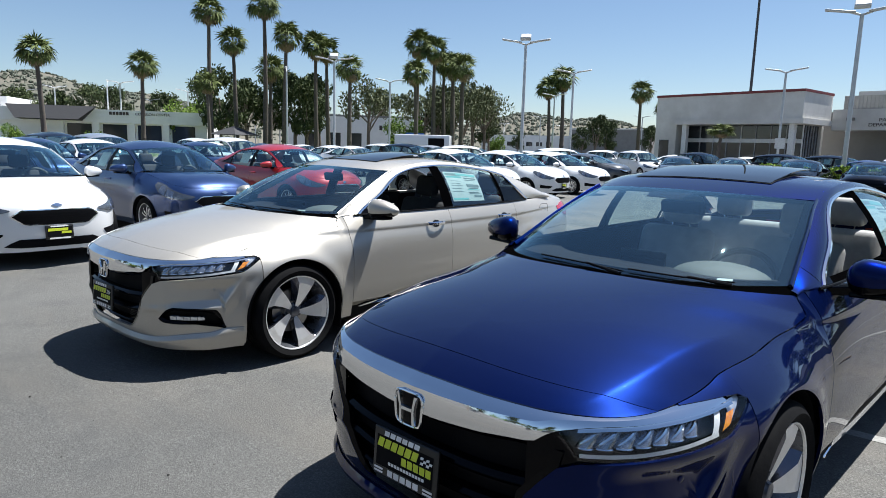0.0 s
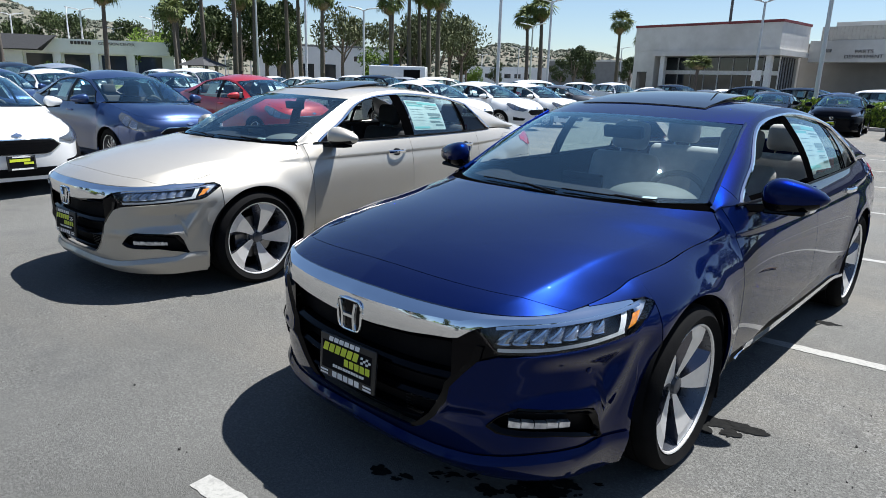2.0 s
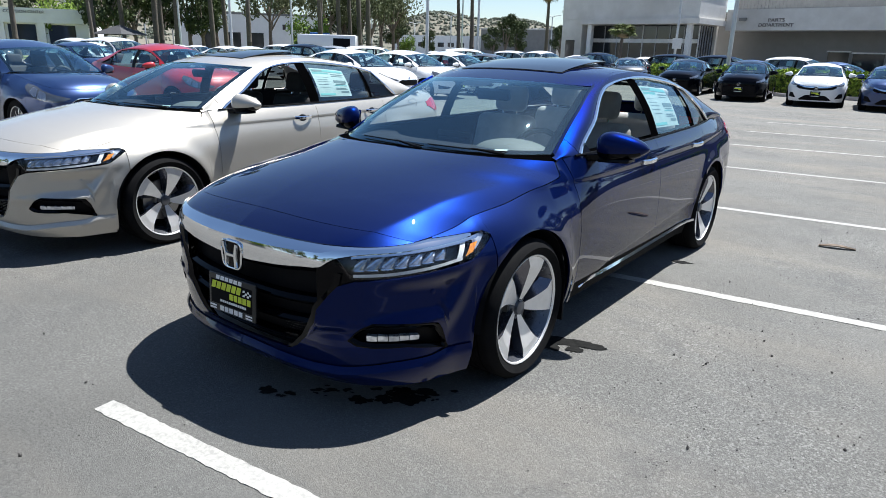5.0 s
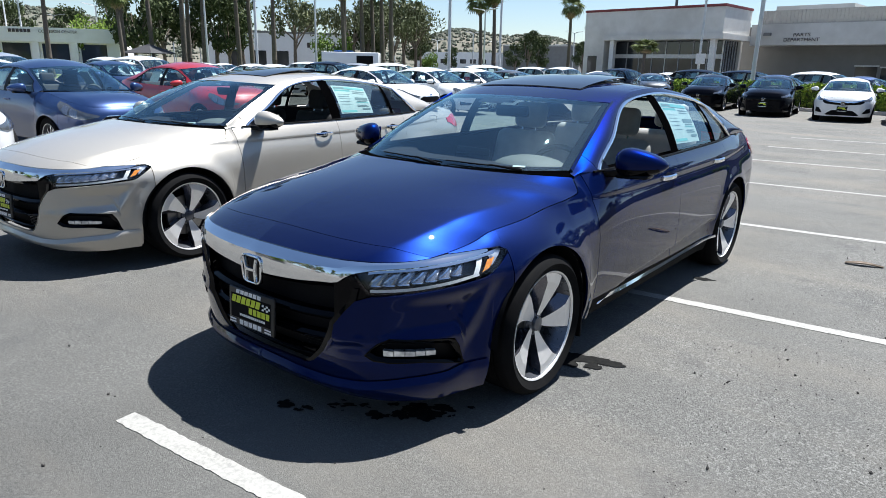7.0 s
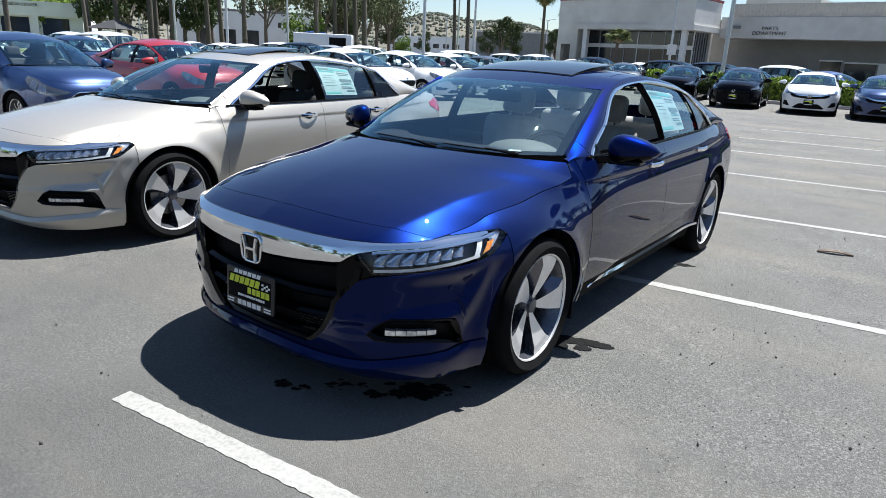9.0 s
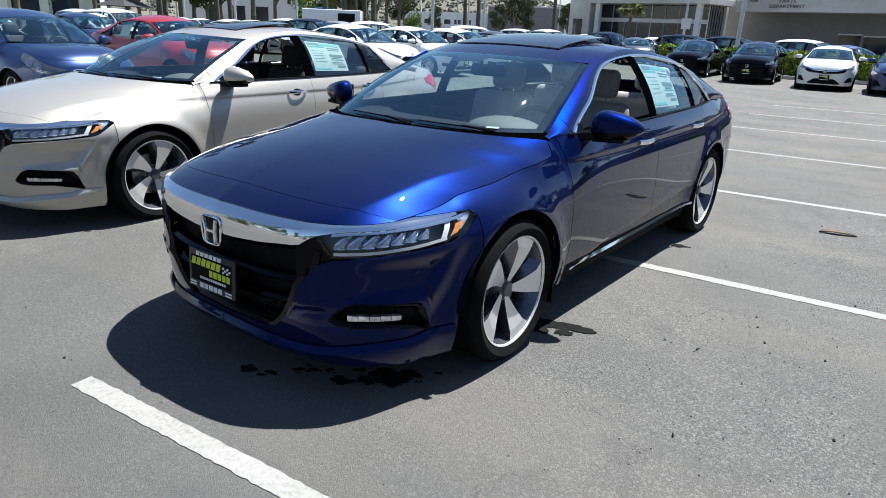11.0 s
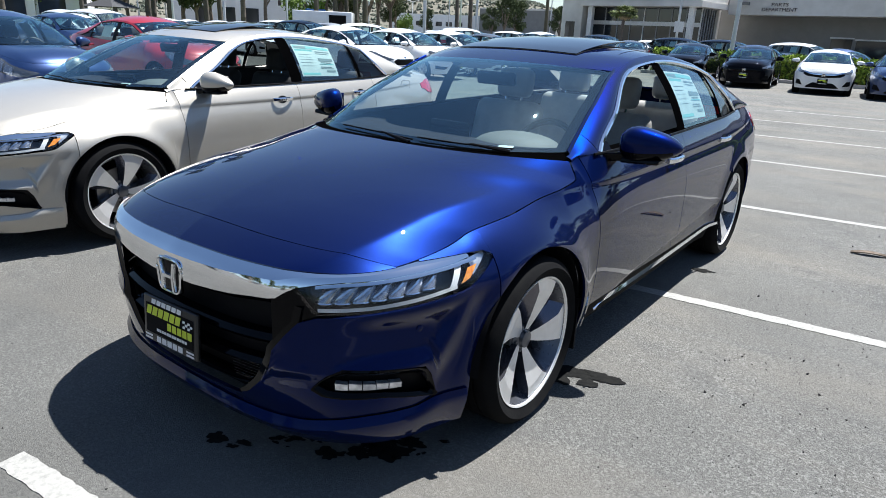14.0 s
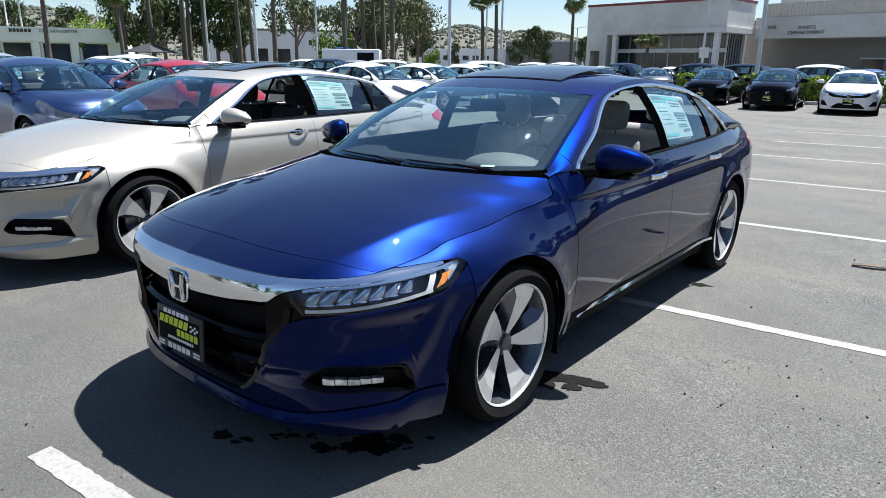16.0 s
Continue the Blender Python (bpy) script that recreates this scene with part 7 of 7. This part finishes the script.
post2, post3 = lamp_post(2, 8.0), lamp_post(3, 8.0)
first = {2: True, 3: True}
for kind, az, el, turn in ((3, 128.05, 8.89, 35), (2, 123.9, 6.55, 35), (3, 144.35, 7.03, 50), (3, 103.2, 10.36, 12), (2, 107.7, 6.48, 15), (2, 110.15, 4.82, 18), (2, 139.6, 5.51, 55), (2, 156.1, 3.95, 60), (2, 167.2, 3.34, 70), (2, 165.4, 3.67, 70),
                           (2, 161.0, 4.30, 60), (2, 125.4, 4.68, 30), (2, 118.05, 3.0, 25), (2, 133.2, 2.46, 40), (2, 129.6, 2.22, 40), (2, 126.5, 2.86, 30), (2, 158.9, 3.1, 60), (2, 148.9, 4.0, 60), (2, 150.9, 3.2, 55), (2, 124.76, 2.15, 30), (2, 122.24, 1.81, 30), (2, 121.41, 1.95, 30), (2, 119.23, 2.01, 25)):
    d = 6.5 / math.tan(radians(el))
    x, y = bearing(az, d)
    src = post3 if kind == 3 else post2
    if first[kind]:
        src.matrix_world, first[kind] = pose(x, y, 0, 0, 0, turn), False
    else:
        copy_thing(src, pose(x, y, 0, 0, 0, turn))
for az, d, h, turn in ((148.3, 70.0, 9.6, 150), (161.9, 100.0, 9.4, 160)):
    st = tagged(new("street_lamp"), "grey street lamp with a curved arm", "street lamp", "street lamps")
    part("post", Shape().turned([(0.001, 0), (0.12, 0), (0.08, h * 0.92), (0.001, h * 0.92)], 10), POLE_PAINT, st)
    part("lamp_arm", Shape().tube([(2.6 * q, 0, h * 0.92 - 0.05 + 0.75 * math.sin(q * math.pi / 2)) for q in spaced(0, 1, 8)], 0.045, 8), POLE_PAINT, st)
    hd = rounded_box(2.4, 3.1, -0.13, 0.13, h * 0.92 + 0.62, h * 0.92 + 0.78, 0.06)
    part("lamp_head", hd, POLE_PAINT, st)
    st.matrix_world = pose(*bearing(az, d), 0, 0, 0, turn)
fp = tagged(new("flag_pole"), "tall dark flag pole behind the dealership", "flag pole")
part("pole", Shape().turned([(0.001, 0), (0.16, 0), (0.10, 24), (0.001, 24.05)], 12), POLE_DARK, fp)
part("ball", Shape().turned([(0.001, 23.98), (0.10, 24.03), (0.14, 24.14), (0.10, 24.25), (0.001, 24.3)], 12), POLE_DARK, fp)
fp.matrix_world = pose(*bearing(110.05, 74.0), 0, 0, 0, 0)
# notice panel on one of the posts
nb = tagged(part("notice_board", Shape().box(-0.35, 0.35, -0.03, 0.03, 2.2, 3.0), FRAME_WHITE, smooth=False), "small white notice on a lamp post", "notice")
nb.matrix_world = pose(*bearing(107.62, 56.8), 0, 0, 0, 15)


# ---- plants ----
PALM_BARK = surface("palm_trunk", (0.12, 0.10, 0.082), (0.075, 0.064, 0.054), 0.95, 0.0, 6.0, bump=0.8, bump_scale=14)
PALM_GREEN = surface("palm_frond", (0.15, 0.175, 0.055), (0.070, 0.095, 0.030), 0.7, 0.0, 3.0, spec=0.15)
PALM_DRY = surface("dry_palm_skirt", (0.30, 0.23, 0.13), (0.20, 0.15, 0.085), 0.9, 0.0, 3.0)
TRUNK = surface("pale_bark", (0.22, 0.18, 0.14), (0.14, 0.11, 0.085), 0.95, 0.0, 5.0, bump=0.6, bump_scale=20)


def leaf_mat(name, a, b_):
    m, t, p = node_mat(name)
    g = t.nodes.new("ShaderNodeNewGeometry")
    mx_ = mixed(t, g.outputs["Random Per Island"], a, b_)
    t.links.new(mx_.outputs[2], p.inputs["Base Color"])
    p.inputs["Roughness"].default_value, p.inputs["Specular IOR Level"].default_value = 0.7, 0.15
    return m


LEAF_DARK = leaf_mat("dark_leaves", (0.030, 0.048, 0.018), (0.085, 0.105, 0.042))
LEAF_GREY = leaf_mat("grey_green_leaves", (0.07, 0.085, 0.038), (0.16, 0.17, 0.09))
LEAF_BRIGHT = leaf_mat("bright_leaves", (0.075, 0.13, 0.020), (0.17, 0.24, 0.040))
HEDGE_LEAF = leaf_mat("hedge_leaves", (0.080, 0.15, 0.016), (0.34, 0.42, 0.06))
# hill and bush colours are paled and evened to carry distant haze
HILL = surface("hazed_dry_hillside", (0.150, 0.140, 0.115), (0.115, 0.118, 0.095), 0.95, 0.0, 0.02, bump=0.0, spec=0.0, big=(0.008, (0.17, 0.155, 0.125)))
HILL_LEAF_HAZED = leaf_mat("hazed_hill_bushes", (0.085, 0.098, 0.072), (0.125, 0.130, 0.098))


def palm(h, seed, crown_r=1.75, skirt=1.0):
    """A fan palm: a slim tapered trunk, a round head of split fan leaves and a skirt of dry ones."""
    rp = random.Random(seed)
    t = tagged(new("fan_palm"), "tall slim fan palm with green head and dry skirt", "palm tree", "fan palms")
    lean = rp.uniform(-0.25, 0.25)
    pts = [(lean * (q ** 2), 0.12 * math.sin(3 * q + seed), h * q) for q in spaced(0, 1, 10)]
    part("trunk", Shape().tube(pts, [0.30 - 0.13 * q + (0.12 if q < 0.05 else 0) for q in spaced(0, 1, 10)], 10), PALM_BARK, t)
    top = Vector(pts[-1])
    for nm, n, lo_, hi_, mt, rad in (("crown", 46, -38, 85, PALM_GREEN, crown_r), ("skirt", int(30 * skirt), -78, -22, PALM_DRY, crown_r * 0.62)):
        sh = Shape()
        for i in range(n):
            az, el = rp.uniform(0, 360), rp.uniform(lo_, hi_)
            R_ = rad * rp.uniform(0.8, 1.12)
            m = Matrix.Translation(top + Vector((0, 0, 0.0 if nm == "crown" else -0.35))) @ pose(0, 0, 0, 0, 0, az) @ pose(0, 0, 0, 0, -el, 0) @ pose(0, 0, 0, rp.uniform(-40, 40), 0, 0)
            stem = 0.46 * R_
            sh.add([(0, -0.02, 0), (0, 0.02, 0), (stem, 0.015, 0.02), (stem, -0.015, 0.02)], [(0, 1, 2, 3)], m)
            k = 11
            for j in range(k):
                a = radians(-78 + 156 * j / (k - 1)) + rp.uniform(-0.05, 0.05)
                ln = 0.62 * R_ * (1 - 0.25 * abs(j - (k - 1) / 2) / k * 2) * rp.uniform(0.85, 1.1)
                d = Vector((math.cos(a), math.sin(a), 0))
                nrm = Vector((-math.sin(a), math.cos(a), 0)) * 0.042 * R_
                mid_ = Vector((stem, 0, 0.02)) + d * ln * 0.62 + Vector((0, 0, -0.03 * R_))
                tip = Vector((stem, 0, 0.02)) + d * ln + Vector((0, 0, -(0.32 if nm == "crown" else 0.36) * R_ * rp.uniform(0.5, 1.4)))
                sh.add([Vector((stem, 0, 0.02)), mid_ - nrm, tip, mid_ + nrm], [(0, 1, 2, 3)], m)
        part(nm, sh, mt, t, smooth=False)
    return t


def tree(h, r, seed, leaf, n=2600, size=0.26, trunk_h=0.35, blobs=13, name="tree", label="broad tree with dark green leaves", gap=0.75):
    """A trunk with forking limbs and a crown of leaf clumps with gaps between them."""
    rt = random.Random(seed)
    t = tagged(new(name), label, "tree", "trees behind the car park")
    base_h = h * trunk_h
    part("trunk", Shape().tube([(0, 0, 0), (0.05, 0, base_h * 0.5), (0.1, 0.05, base_h), (0.15, 0, h * 0.7)], [0.028 * h, 0.022 * h, 0.017 * h, 0.006 * h], 8), TRUNK, t)
    cl = []
    for i in range(blobs):
        az, q = rt.uniform(0, 6.28), rt.uniform(0.0, 1.0)
        z = base_h + (h - base_h) * (0.10 + 0.82 * q)
        rad = r * (0.35 + 0.65 * math.sin(math.pi * min(1, 0.18 + 0.75 * q))) * rt.uniform(0.35, 0.85)
        c_ = Vector((rad * math.cos(az), rad * math.sin(az), z))
        cl.append((c_, r * rt.uniform(0.28, 0.46)))
        if i < 7:
            part("limb", Shape().tube([(0.05, 0, base_h * rt.uniform(0.6, 1.0)), (c_.x * 0.5, c_.y * 0.5, (base_h + z) / 2), tuple(c_)], [0.012 * h, 0.008 * h, 0.003 * h], 6), TRUNK, t)
    sh = Shape()
    for k in range(n):
        c_, rr_ = cl[k % blobs]
        d = Vector((rt.gauss(0, 1), rt.gauss(0, 1), rt.gauss(0, 0.8))).normalized() * rr_ * rt.uniform(0.35, 1.05) ** gap
        s = size * rt.uniform(0.6, 1.4)
        m = Matrix.Translation(c_ + d) @ pose(0, 0, 0, rt.uniform(0, 360), rt.uniform(0, 360), rt.uniform(0, 360))
        sh.add([(-s, 0, 0), (0, -s * 0.45, 0.1 * s), (s, 0, 0), (0, s * 0.45, 0.1 * s)], [(0, 1, 2, 3)], m)
    part("crown", sh, leaf, t, smooth=False)
    return t


palms = [palm(10.0, 1, 1.85), palm(13.0, 2, 1.95, 1.4), palm(16.0, 3, 2.0, 1.1)]
placed = [False] * 3
for k, az, d, sc in ((0, 166.3, 66.0, 0.86), (0, 159.4, 68.0, 0.83), (2, 154.35, 74.0, 0.93), (1, 152.4, 78.0, 0.96), (2, 150.1, 76.0, 1.02), (1, 148.5, 74.0, 0.98), (0, 149.6, 78.0, 0.98), (1, 145.9, 76.0, 0.94), (1, 144.9, 78.0, 0.93), (0, 143.1, 74.0, 0.98), (0, 154.6, 70.0, 0.72),
                     (1, 137.3, 80.0, 1.04), (1, 135.8, 78.0, 0.97), (0, 137.3, 74.0, 0.96), (1, 134.9, 84.0, 0.92), (0, 134.2, 82.0, 1.14), (0, 133.4, 78.0, 1.08), (0, 125.8, 92.0, 1.0), (0, 124.7, 92.0, 1.12), (0, 118.25, 84.0, 0.88), (0, 112.0, 55.0, 0.34),
                     (0, 114.8, 100.0, 0.85), (0, 112.4, 104.0, 0.87), (0, 108.8, 110.0, 0.93), (0, 116.3, 105.0, 0.84)):
    x, y = bearing(az, d)
    m = pose(x, y, 0, 0, 0, (az * 37) % 360)
    if placed[k]:
        q = copy_thing(palms[k], m)
    else:
        q, placed[k] = palms[k], True
        q.matrix_world = m
    q.scale = (max(sc, 0.62),) * 2 + (sc,)

trees = [tree(10.0, 3.6, 11, LEAF_DARK), tree(9.0, 4.0, 12, LEAF_GREY, 1900, 0.22, 0.52, 11, label="tall grey-green gum tree with open crown"), tree(6.5, 3.4, 13, LEAF_BRIGHT, 2400, 0.24, 0.25, label="round bright green tree"),
         tree(11.0, 3.0, 14, LEAF_DARK, 2600, 0.25, 0.3, 14, label="tall dark green tree behind the palms"), tree(9.5, 4.2, 15, LEAF_GREY, 1700, 0.21, 0.52, 11, label="grey-green gum tree with thin crown")]
done = [False] * 5
for k, az, d, sc in ((0, 153.6, 84, 0.96), (3, 151.6, 86, 0.92), (0, 149.8, 88, 1.05), (3, 147.6, 86, 1.0), (0, 146.6, 84, 0.85), (3, 145.6, 90, 1.06), (2, 156.6, 88, 0.95), (1, 141.4, 90, 1.12), (2, 138.3, 84, 0.80), (1, 136.6, 96, 1.1), (0, 135.4, 98, 1.0),
                     (4, 134.0, 98, 1.1), (1, 132.3, 94, 1.18), (4, 131.3, 96, 1.05), (1, 133.2, 90, 0.95), (0, 130.9, 104, 0.8), (3, 121.8, 104, 0.70), (0, 120.9, 108, 0.62), (0, 163.5, 104, 0.84), (3, 165.2, 108, 0.78), (0, 167.5, 100, 0.72), (0, 161.8, 108, 0.85), (2, 168.2, 76, 0.40), (2, 159.0, 112, 0.8),
                     (0, 157.9, 120, 0.9), (3, 117.2, 118, 0.62), (0, 122.9, 130, 0.6), (4, 139.6, 124, 1.15), (2, 163.0, 80, 0.34), (2, 130.2, 118, 0.6), (0, 128.4, 128, 0.5), (0, 155.2, 96, 0.95), (0, 170.5, 110, 0.9)):
    x, y = bearing(az, d)
    m = pose(x, y, 0, 0, 0, (az * 53) % 360)
    if done[k]:
        q = copy_thing(trees[k], m)
    else:
        q, done[k] = trees[k], True
        q.matrix_world = m
    q.scale = (sc,) * 3

# unseen trees, added on the near side to darken reflections in the car paint
for i in range(36):
    az = -152 + 6.4 * i
    x, y = bearing(az, 40 + 7 * math.sin(i * 2.3))
    q = copy_thing(trees[(0, 3, 2, 0, 1)[i % 5]], pose(x, y, 0, 0, 0, (az * 53) % 360))
    q.scale = (0.85 + 0.2 * math.sin(i * 1.7),) * 3


def hedge(x0, y0, x1, y1, h, w, seed, label, n=16000, size=0.07):
    rh_ = random.Random(seed)
    L_ = math.hypot(x1 - x0, y1 - y0)
    sh = Shape()
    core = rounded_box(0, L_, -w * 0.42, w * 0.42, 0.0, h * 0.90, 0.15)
    hd = tagged(new("hedge"), label, "hedge")
    for k in range(n):
        u = rh_.uniform(0, L_)
        face = rh_.random()
        bump_ = 0.08 * math.sin(u * 2.1) + 0.06 * math.sin(u * 5.3 + 1)
        if face < 0.42:
            p = Vector((u, rh_.uniform(-w / 2, w / 2), h + bump_ * 0.6 + rh_.gauss(0, 0.05)))
        else:
            p = Vector((u, -w / 2 + bump_ + rh_.gauss(0, 0.05), rh_.uniform(0.05, h)))
        s = size * rh_.uniform(0.6, 1.5)
        m = Matrix.Translation(p) @ pose(0, 0, 0, rh_.uniform(0, 360), rh_.uniform(0, 360), rh_.uniform(0, 360))
        sh.add([(-s, 0, 0), (0, -s * 0.5, 0), (s, 0, 0), (0, s * 0.5, 0)], [(0, 1, 2, 3)], m)
    part("foliage", sh, HEDGE_LEAF, hd, smooth=False)
    # plain dark block that stands for the shade inside the leaves
    part("shade_core", core, LEAF_DARK, hd)
    hd.matrix_world = pose(x0, y0, 0, 0, 0, math.degrees(math.atan2(y1 - y0, x1 - x0)))
    return hd


hedge(-9.5, 30.3, 12.0, 30.3, 1.05, 1.3, 3, "clipped bright green hedge behind the parked sedans")
kb = tagged(part("kerb", Shape().box(-9.8, 12.4, 29.2, 29.36, 0, 0.15), CONCRETE, bevel=0.02, smooth=False), "low concrete kerb in front of the hedge", "kerb", kind="structure")

# unseen wall, added below those trees for the same dark reflections
unseen_wall = Shape()
ring_ = [[Vector((*bearing(az, d), z)) for d, z in ((34.0, 0), (34.0, 2.6), (34.4, 2.6), (34.4, 0))] for az in spaced(-155, 74, 40)]
tagged(part("reflection_wall", unseen_wall.loft(ring_), STUCCO_DIM, smooth=False), "unseen plain wall added to darken the reflections in the cars", "wall", kind="structure")

# verge and rail along the far road
vs = Shape().sheet(lambda a, d: Vector((*bearing(a, d), 0.006)), spaced(112, 172, 30), [66, 82])
tagged(part("verge", vs, GRASS, smooth=False), "strip of grass along the far road", "grass", kind="structure")
rail_ = tagged(new("guard_rail"), "pale metal guard rail along the far road", "guard rail")
for i in range(46):
    x, y = bearing(116 + 0.75 * i, 84.0)
    part("post", Shape().box(x - 0.05, x + 0.05, y - 0.05, y + 0.05, 0, 1.0), POLE_PAINT, rail_, smooth=False)
for z in (0.55, 0.92):
    part("rail", Shape().tube([(*bearing(116 + 0.75 * i, 84.0), z) for i in range(46)], 0.04, 6), POLE_PAINT, rail_)

# a white box trailer, a blue machine and a dark tent
tr_ = tagged(new("box_trailer"), "white box trailer beyond the stock rows", "trailer")
bt = rounded_box(-2.6, 2.6, -1.1, 1.1, 0.6, 2.7, 0.08)
part("body", bt, PAINT_WHITE, tr_)
boxpart("hatch", tr_, DARK_TRIM, 0.6, 2.1, -1.13, -1.102, 1.5, 2.4)
for x in (-0.5, 0.6):
    for y in (-1.0, 1.0):
        part("wheel", Shape().turned([(0.001, -0.1), (0.36, -0.1), (0.38, 0), (0.36, 0.1), (0.001, 0.1)], 20, "z", pose(x, y, 0.38, 90, 0, 0)), RUBBER, tr_)
tr_.matrix_world = pose(*bearing(136.6, 62.0), 0, 0, 0, 38)
mc = tagged(new("blue_machine"), "blue lifting machine parked beyond the rows", "machine")
part("chassis", rounded_box(-2.2, 2.2, -1.0, 1.0, 0.5, 1.4, 0.1), SKIN_BLUE, mc)
part("basket", rounded_box(-2.0, 0.2, -0.9, 0.9, 2.3, 3.2, 0.08), SKIN_BLUE, mc)
part("boom", Shape().tube([(-1.0, 0, 1.2), (1.8, 0, 2.4), (-0.8, 0, 2.6)], 0.16, 8), SKIN_BLUE, mc)
for x in (-1.4, 1.4):
    for y in (-0.95, 0.95):
        part("wheel", Shape().turned([(0.001, -0.14), (0.46, -0.14), (0.5, 0), (0.46, 0.14), (0.001, 0.14)], 20, "z", pose(x, y, 0.5, 90, 0, 0)), RUBBER, mc)
mc.matrix_world = pose(*bearing(136.7, 78.0), 0, 0, 0, 45)
tn = tagged(new("canopy_tent"), "dark canopy tent on four posts", "tent")
part("roof", Shape().add([(-1.8, -1.8, 2.3), (1.8, -1.8, 2.3), (1.8, 1.8, 2.3), (-1.8, 1.8, 2.3), (0, 0, 3.2)], [(0, 1, 4), (1, 2, 4), (2, 3, 4), (3, 0, 4)]), DARK_ROOF, tn, thick=0.04, smooth=False)
for x in (-1.7, 1.7):
    for y in (-1.7, 1.7):
        part("post", Shape().tube([(x, y, 0), (x, y, 2.35)], 0.04, 6), POLE_PAINT, tn)
tn.matrix_world = pose(*bearing(152.6, 72.0), 0, 0, 0, 20)

# hills: one rolling ridge all round the far side, with bushes; haze is in their colours
def ridge(a):
    return 36 + 10 * math.sin(a * 0.11 + 0.6) + 7 * math.sin(a * 0.31) + 4 * math.sin(a * 0.83 + 2) + 34 * step(a, 138, 158)


def hill_at(a, v):
    x, y = bearing(a, 560 + 420 * v)
    return Vector((x, y, -1 + ridge(a) * (math.sin(v * math.pi / 2) ** 1.4) + 3.0 * noise.noise(Vector((a * 0.4, v * 6, 0)))))


hs = Shape().sheet(hill_at, spaced(-160, 200, 300), spaced(0, 1, 10))
tagged(part("hills", hs, HILL), "dry brown and green hills with haze put into their colour", "hill", kind="structure")
rb = random.Random(21)
bs = Shape()
for k in range(11000):
    a, v = rb.uniform(62, 198), rb.uniform(0.1, 1.0)
    p = hill_at(a, v)
    s = rb.uniform(0.8, 2.4)
    for _ in range(2):
        m = Matrix.Translation(p + Vector((rb.uniform(-2, 2), rb.uniform(-2, 2), s * 0.4))) @ pose(0, 0, 0, rb.uniform(0, 360), rb.uniform(0, 360), rb.uniform(0, 360))
        bs.add([(s, 0, 0), (-s, 0, 0), (0, s, 0), (0, -s, 0), (0, 0, s * 0.9), (0, 0, -s * 0.9)], [(0, 2, 4), (2, 1, 4), (1, 3, 4), (3, 0, 4), (2, 0, 5), (1, 2, 5), (3, 1, 5), (0, 3, 5)], m)
tagged(part("hazed_hill_bushes", bs, HILL_LEAF_HAZED, smooth=False), "bushes and trees scattered over the hills, paled for haze", "bushes", kind="stuff")
